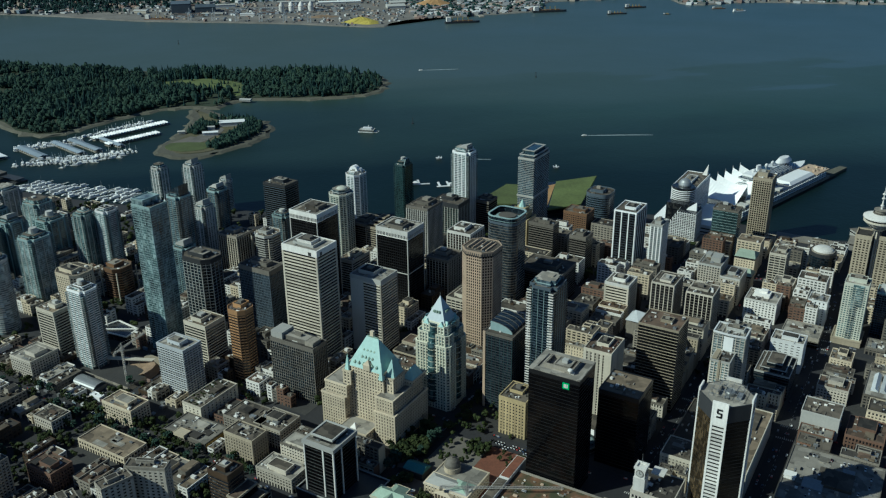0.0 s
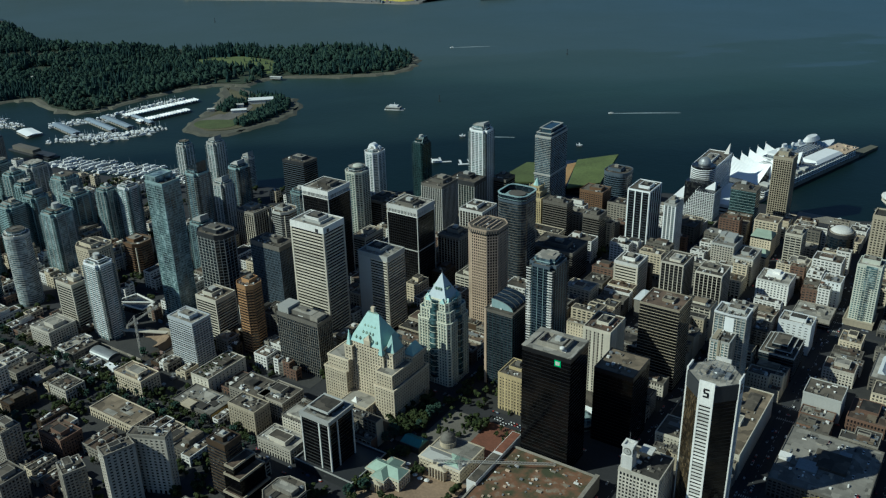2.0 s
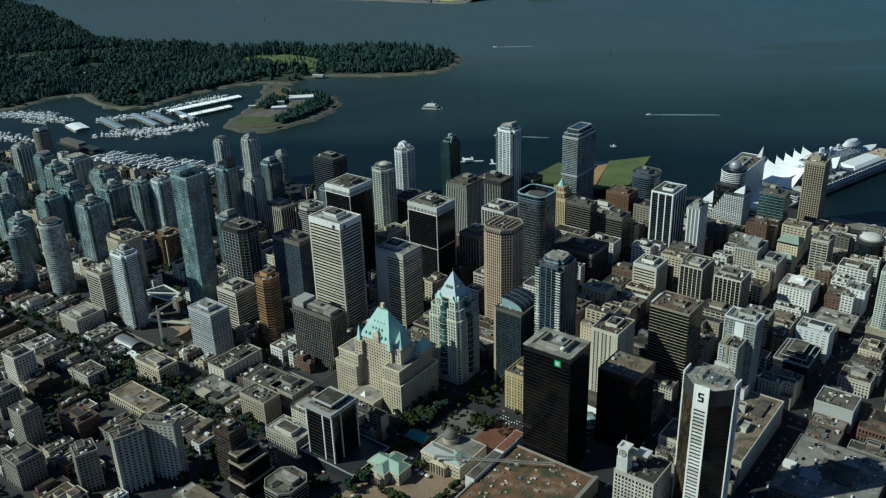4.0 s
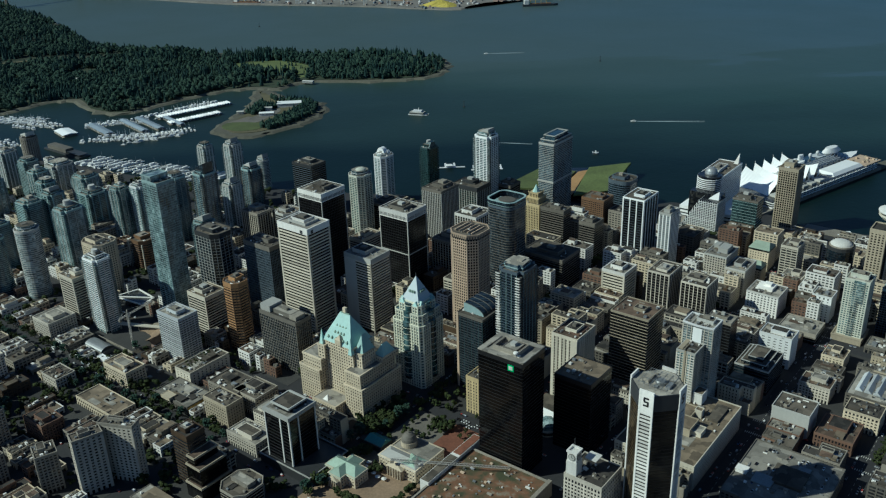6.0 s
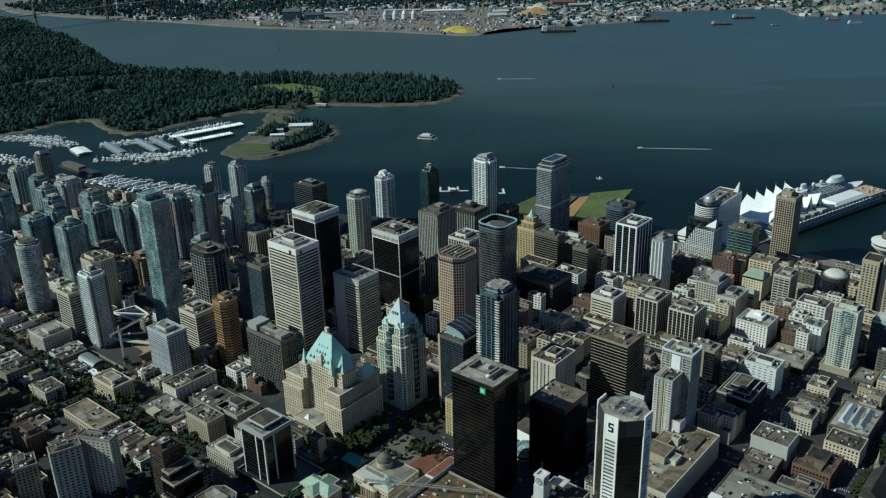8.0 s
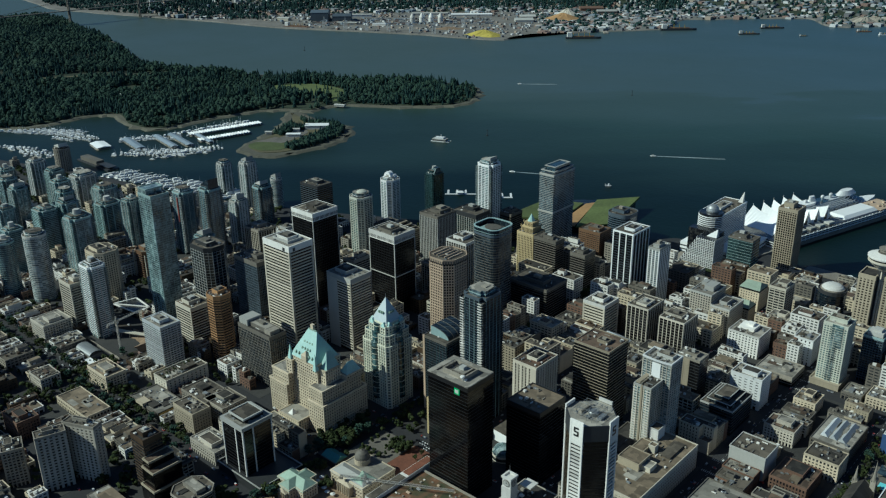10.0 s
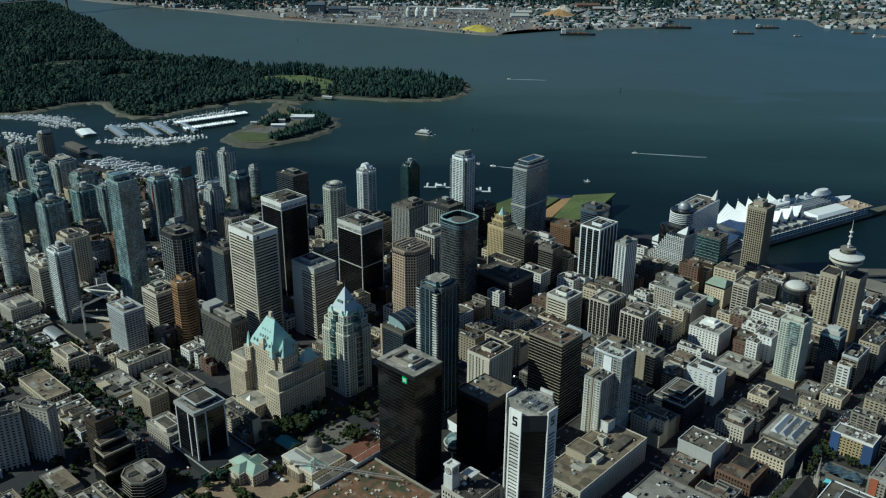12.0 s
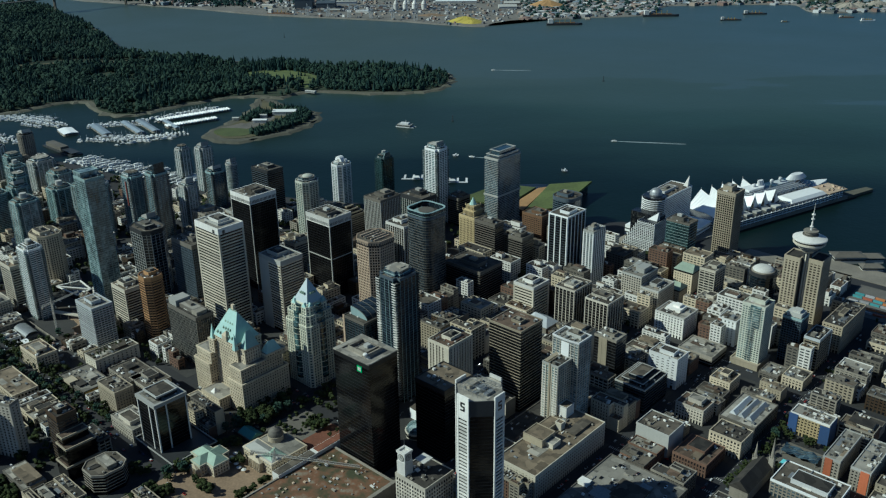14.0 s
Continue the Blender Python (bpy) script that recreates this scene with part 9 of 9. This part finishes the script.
# ---- city blocks of lower buildings ----
style("dark_low", fh=3.6, band=1.6, bmat=M_DBROWN, ps=5, pw=1.5, pmat=M_DBROWN, crown=1.5, roof=3)
LOW_KINDS = ("tan_low", "white_low", "grey_low", "concrete", "brick", "office_cream", "ochre", "grey_low", "stone", "dark_low", "white_low", "tan_low", "concrete", "ochre")
LOW_LABELS = {"ochre": "ochre stone low building with rows of windows", "dark_low": "dark brown low building with a flat roof", "tan_low": "tan low city building with a flat roof", "white_low": "white low building with a flat roof", "grey_low": "grey low building with a flat roof",
              "concrete": "concrete low building with rows of windows", "brick": "red brick low building with a flat roof", "office_cream": "cream banded low office building", "stone": "pale stone low building with cornice"}
frng = random.Random(21)


def free(x0, x1, y0, y1):
    return not any(x0 < b and x1 > a and y0 < d and y1 > c for a, b, c, d in OCC)


far_low = Geo()
FAR_MATS = [G_CLEAR, M_HOTEL, M_WHITE, M_GREY, M_CONC, M_BRICK, M_DBROWN] + M_ROOFS


def far_lot(x0, x1, y0, y1, h):
    """A low building of the distance, into the joined mesh."""
    wall, roof = frng.choice((1, 2, 3, 4, 1, 2, 5, 6, 2)), 7 + frng.choice((0, 0, 1, 2, 3, 3, 4))
    f = [(x0, y0), (x1, y0), (x1, y1), (x0, y1)]
    far_low.use(0).prism(f, 0, h)
    far_low.use(wall)
    for k in range(max(1, int(h / 3.7))):
        far_low.ring(offset(f, 0.25), offset(f, -0.1), 3.4 + 3.7 * k, 5.3 + 3.7 * k)
    for px, py, a in pier_sites(f, 5, 1.6):
        dx, dy = Vector((math.cos(a), math.sin(a))) * 0.8, Vector((-math.sin(a), math.cos(a)))
        c = Vector((px, py))
        far_low.prism([(v.x, v.y) for v in (c - dx - dy * 0.22, c + dx - dy * 0.22, c + dx + dy * 0.1, c - dx + dy * 0.1)], 0, h)
    far_low.ring(offset(f, 0.3), offset(f, -0.5), h - 0.6, h + 1.0)
    far_low.use(roof).prism(offset(f, -0.4), h - 0.3, h + 0.2)
    if frng.random() < 0.6 and x1 - x0 > 12 and y1 - y0 > 12:
        a, b, i, j = (x1 - x0) * frng.uniform(0.3, 0.6), (y1 - y0) * frng.uniform(0.3, 0.6), frng.random(), frng.random()
        ux, uy, c = x0 + (x1 - x0 - a) * i, y0 + (y1 - y0 - b) * j, frng.uniform(2.8, 7)
        far_low.use(wall).box(ux, ux + a, uy, uy + b, h, h + c)
        far_low.use(7 + frng.randint(0, 4)).box(ux + 0.4, ux + a - 0.4, uy + 0.4, uy + b - 0.4, h + c - 0.1, h + c + 0.12)
    for _ in range(frng.randint(3, 8)):
        a, b, c = frng.uniform(1.5, 5), frng.uniform(1.5, 4), frng.uniform(1.2, 3.5)
        ux, uy = frng.uniform(x0 + 3, max(x0 + 3.1, x1 - 3)), frng.uniform(y0 + 3, max(y0 + 3.1, y1 - 3))
        far_low.use(frng.choice((2, 3, 4, 6))).box(ux - a / 2, ux + a / 2, uy - b / 2, uy + b / 2, h, h + c)


near_count = [0]


def lot(x0, x1, y0, y1, lo, hi):
    if min(x1 - x0, y1 - y0) < 7 or not free(x0, x1, y0, y1):
        return False
    k = frng.choice(LOW_KINDS)
    h = frng.uniform(lo, hi)
    if math.hypot(x0 - 150, y0 - 80) > 1010 or (x0 < -480 and y0 < 300) or near_count[0] >= 290:
        far_lot(x0, x1, y0, y1, h)
        OCC.append((x0, x1, y0, y1))
        return True
    near_count[0] += 1
    w, d = x1 - x0 - 0.6, y1 - y0 - 0.6
    f, wing = rect(w, d), None
    if frng.random() < 0.6 and min(w, d) > 11:      # an L-shaped plan with a lower wing in the corner
        i, j = frng.choice((-1, 1)), frng.choice((-1, 1))
        cx, cy = i * w * frng.uniform(0.0, 0.22), j * d * frng.uniform(-0.1, 0.22)
        f = [(i * p, j * q) for p, q in ((-w / 2, -d / 2), (w / 2, -d / 2), (w / 2, abs(cy) if cy * j > 0 else -abs(cy)), (abs(cx), abs(cy) if cy * j > 0 else -abs(cy)), (abs(cx), d / 2), (-w / 2, d / 2))]
        if i * j < 0:
            f = f[::-1]
        wing = sorted((cx, i * w / 2)) + sorted((cy, j * d / 2))
    r = building("low_building", f, (x0 + x1) / 2, (y0 + y1) / 2, h, k, LOW_LABELS[k], "building", "low city buildings", split=False,
                 penthouse=(frng.uniform(0.15, 0.35), frng.uniform(0.15, 0.35), frng.uniform(2.5, 4)) if frng.random() < 0.35 else None,
                 units=frng.randint(1, 4), parapet=frng.uniform(0.4, 1.2), over=dict(ps=STYLES[k]["ps"] * frng.choice((0.85, 1.0, 1.25, 1.6)), band=STYLES[k]["band"] * frng.uniform(0.75, 1.15), roof=frng.choice((0, 0, 0, 1, 2, 3, 3, 3, 4)), crown=1.2, base=3.4, cmat=frng.choice((STYLES[k]["bmat"], M_CONC, M_GREY, M_OCHRE, M_GREY))), z=0.15)
    if not wing and frng.random() < 0.55:            # a windowless party wall
        party = Geo()
        if frng.random() < 0.65:
            party.box(w / 2 + 0.2, w / 2 + 0.55, -d / 2 - 0.4, d / 2 + 0.4, 0, h + 0.3)
        else:
            party.box(-w / 2 - 0.4, w / 2 + 0.4, -d / 2 - 0.55, -d / 2 - 0.2, 3.5, h + 0.3)
        part("party_wall", party, frng.choice((M_CONC, M_GREY, M_HOTEL, STYLES[k]["bmat"], M_BRICK)), r)
    if wing and wing[1] - wing[0] > 4 and wing[3] - wing[2] > 4:
        hw = h * frng.uniform(0.35, 0.75)
        gw = Geo().use(0).box(wing[0] - 0.1, wing[1], wing[2] - 0.1, wing[3], 0, hw)
        gw.use(1).box(wing[0] + 0.3, wing[1] - 0.4, wing[2] + 0.3, wing[3] - 0.4, hw - 0.1, hw + 0.12)
        for _ in range(frng.randint(1, 4)):
            a, b = frng.uniform(1, 3), frng.uniform(1, 3)
            ux, uy = frng.uniform(wing[0] + 1.5, wing[1] - 1.5), frng.uniform(wing[2] + 1.5, wing[3] - 1.5)
            gw.use(2).box(ux - a / 2, ux + a / 2, uy - b / 2, uy + b / 2, hw, hw + frng.uniform(0.8, 2.2))
        part("lower_wing", gw, [STYLES[k]["bmat"], frng.choice(M_ROOFS), frng.choice((M_METAL, M_WHITE, M_GREY))], r)
    if frng.random() < 0.4 and min(w, d) > 12 and not wing:
        add_upper(r, w, d, h, STYLES[k]["bmat"])
    OCC.append((x0, x1, y0, y1))
    return True


def add_upper(r, w, d, h, mat):
    """Set-back upper floor, roof hatch rows and ducts."""
    k = frng.uniform(0.35, 0.7)
    ox, oy = frng.uniform(-0.12, 0.12) * w, frng.uniform(-0.12, 0.12) * d
    z = h + frng.uniform(2.8, 3.6)
    part("upper_storey", Geo().box(ox - w * k / 2, ox + w * k / 2, oy - d * k / 2, oy + d * k / 2, h + 0.1, z), mat, r)
    part("upper_roof", Geo().box(ox - w * k / 2 - 0.4, ox + w * k / 2 + 0.4, oy - d * k / 2 - 0.4, oy + d * k / 2 + 0.4, z - 0.1, z + 0.5), frng.choice(M_ROOFS), r)


def block(x0, x1, y0, y1, along, lo, hi, gap=0.08, small=10, large=27):
    pv = new("block_pavement", fix(Geo().box(x0, x1, y0, y1, -0.5, 0.15).mesh("block_pavement", M_PAVE)))
    tagged(pv, "pale pavement slab of a city block", "pavement", kind="structure")
    x0, x1, y0, y1 = x0 + 4, x1 - 4, y0 + 4, y1 - 4
    a0, a1 = (x0, x1) if along == "x" else (y0, y1)
    b0, b1 = (y0, y1) if along == "x" else (x0, x1)
    mid = (b0 + b1) / 2
    for s0, s1 in ((b0, mid - 3), (mid + 3, b1)):
        a = a0
        while a < a1 - 8:
            step = min(frng.uniform(small, large), a1 - a)
            if frng.random() > gap:
                dep = (s1 - s0) * frng.choice((1, 1, 0.9, 0.8))
                t0, t1 = (s0, s0 + dep) if s0 == b0 else (s1 - dep, s1)
                big = lot(*((a, a + step, t0, t1) if along == "x" else (t0, t1, a, a + step)), lo, hi)
                if not big:
                    half = (t0 + t1) / 2
                    for u0, u1 in ((t0, half), (half, t1)):
                        for q in (0, 0.5):
                            e0, e1 = a + step * q, a + step * (q + 0.5)
                            lot(*((e0, e1, u0, u1) if along == "x" else (u0, u1, e0, e1)), lo, hi * 0.8)
            a += step


def gabled_hall(x0, x1, y0, y1, h):
    """Pale block with a pitched green copper roof."""
    OCC.append((x0, x1, y0, y1))
    r = building("gabled_hall", rect(x1 - x0, y1 - y0), (x0 + x1) / 2, (y0 + y1) / 2, h, "stone", "pale stone block with a pitched green copper roof", "building", split=False, top=False)
    a, b = (x1 - x0) / 2 + 0.8, (y1 - y0) / 2 + 0.8
    part("pitched_roof", Geo().hip(-a, a, -b, b, h - 0.1, h + 7, 5), M_GREENROOF, r, "pitched dull green copper roof")


gabled_hall(-236, -208, 1214, 1242, 32)
gabled_hall(-222, -202, 1168, 1190, 24)
EX = (-531, -405, -303, -195, -90, 14, 118, 222, 326)
EY = (330, 505, 683, 846, 1062, 1200, 1290)
for i in range(len(EX) - 1):
    for j in range(len(EY) - 1):
        if -410 < EX[i] < -200 and EY[j] == 505:
            continue
        xa, xb = EX[i] + 10, EX[i + 1] - 10
        lo, hi = (8, 22) if EX[i] > -100 else (12, 30)
        if EX[i] < -250 and EY[j] > 683:
            lo, hi = 16, 44
        if -320 < EX[i] < -80 and EY[j] >= 1062:
            lo, hi = 18, 46
        if EX[i] < -250 and EY[j] < 500:
            lo, hi = 8, 16
        block(xa, xb, EY[j] + 10, EY[j + 1] - 10, "y", lo, hi)
WX = (-1360, -1165, -970, -752, -537)
WY = (220, 310, 402, 505, 613, 683, 790, 890, 985, 1060)
for i in range(len(WX) - 1):
    for j in range(len(WY) - 1):
        if WY[j] > 800 and WX[i] < -1000 or WY[j] > 900 and WX[i] < -900:
            continue
        lo, hi = (6, 13) if WY[j] < 600 else (10, 26)
        block(WX[i] + 10, WX[i + 1] - 10, WY[j] + 9, WY[j + 1] - 9, "x", lo, hi, 0.14, 8, 20)
for xa, xb in ((-240, -170), (-160, -100), (-90, -45)):
    block(xa, xb, 1296, 1384, "y", 8, 20)
srng = random.Random(77)
site = Geo()
for _ in range(420):                      # huts, stacks and plant on the building site and the yards beside it
    x, y = srng.uniform(-862, -690), srng.uniform(512, 640)
    if free(x - 3, x + 3, y - 3, y + 3):
        a, b = srng.uniform(1, 7), srng.uniform(1, 5)
        site.box(x - a / 2, x + a / 2, y - b / 2, y + b / 2, 0.1, srng.uniform(0.8, 4.5))
tagged(new("site_materials", site.mesh("site_materials", MANY)), "huts and stacked materials on a building site", "materials", kind="stuff")
green = Geo()
for _ in range(5200):                     # shore strip and left-over ground: small buildings and trees
    x, y = srng.uniform(-1720, -380), srng.uniform(560, 1310)
    if not inside(COAST, x, y) or not inside(COAST, x + 8, y + 22):
        continue
    w, d = srng.uniform(10, 26), srng.uniform(10, 24)
    if srng.random() < 0.12 and free(x - w / 2 - 3, x + w / 2 + 3, y - d / 2 - 3, y + d / 2 + 3) and math.hypot(x, y) > 1010:
        far_lot(x - w / 2, x + w / 2, y - d / 2, y + d / 2, srng.uniform(5, 20))
        OCC.append((x - w / 2, x + w / 2, y - d / 2, y + d / 2))
    elif free(x - 3, x + 3, y - 3, y + 3) and srng.random() < 0.55 and (math.hypot(x, y) > 1150 or noise.noise(Vector((x, y, 0)) * 0.02) > 0.1):
        broad_tree(green, x, y, -2, srng.uniform(10, 17), srng, 4)
for _ in range(2600):                     # trees in yards and along the side streets of the low blocks
    x, y = srng.uniform(-1300, -540), srng.uniform(215, 640)
    if free(x - 2, x + 2, y - 2, y + 2) and noise.noise(Vector((x, y, 9)) * 0.013) > 0.06:
        broad_tree(green, x, y, -2, srng.uniform(8, 14), srng, 4)
for _ in range(900):
    x, y = srng.uniform(-400, 330), srng.uniform(340, 1300)
    if free(x - 2, x + 2, y - 2, y + 2) and noise.noise(Vector((x, y, 4)) * 0.012) > 0.22:
        broad_tree(green, x, y, -2, srng.uniform(7, 12), srng, 4)
for _ in range(900):                      # yards beside the civic square
    x, y = srng.uniform(-560, -396), srng.uniform(330, 640)
    if min(abs(y - 310), abs(y - 402), abs(y - 505), abs(y - 613), abs(x + 405)) < 9:
        continue
    if free(x - 2, x + 2, y - 2, y + 2) and noise.noise(Vector((x, y, 2)) * 0.02) > -0.05:
        broad_tree(green, x, y, -2, srng.uniform(8, 14), srng, 5)
for x0, x1, y0, y1, n in ((-397, -387, 515, 532, 12), (-375, -340, 514, 520, 12), (-366, -357, 556, 568, 5), (-398, -386, 562, 584, 14), (-372, -340, 648, 668, 12), (-318, -313, 520, 570, 10), (-396, -370, 458, 494, 34)):
    for _ in range(n):                    # planting round the courthouse and the gallery
        broad_tree(green, srng.uniform(x0, x1), srng.uniform(y0, y1), -1, srng.uniform(8, 13), srng, 7)
tagged(new("yard_trees", green.mesh("yard_trees", L_STREET)), "small green trees in yards and along side streets", "trees", kind="stuff")
tagged(new("distant_low_buildings", far_low.mesh("distant_low_buildings", FAR_MATS)), "low city buildings with flat roofs", "buildings", kind="stuff")
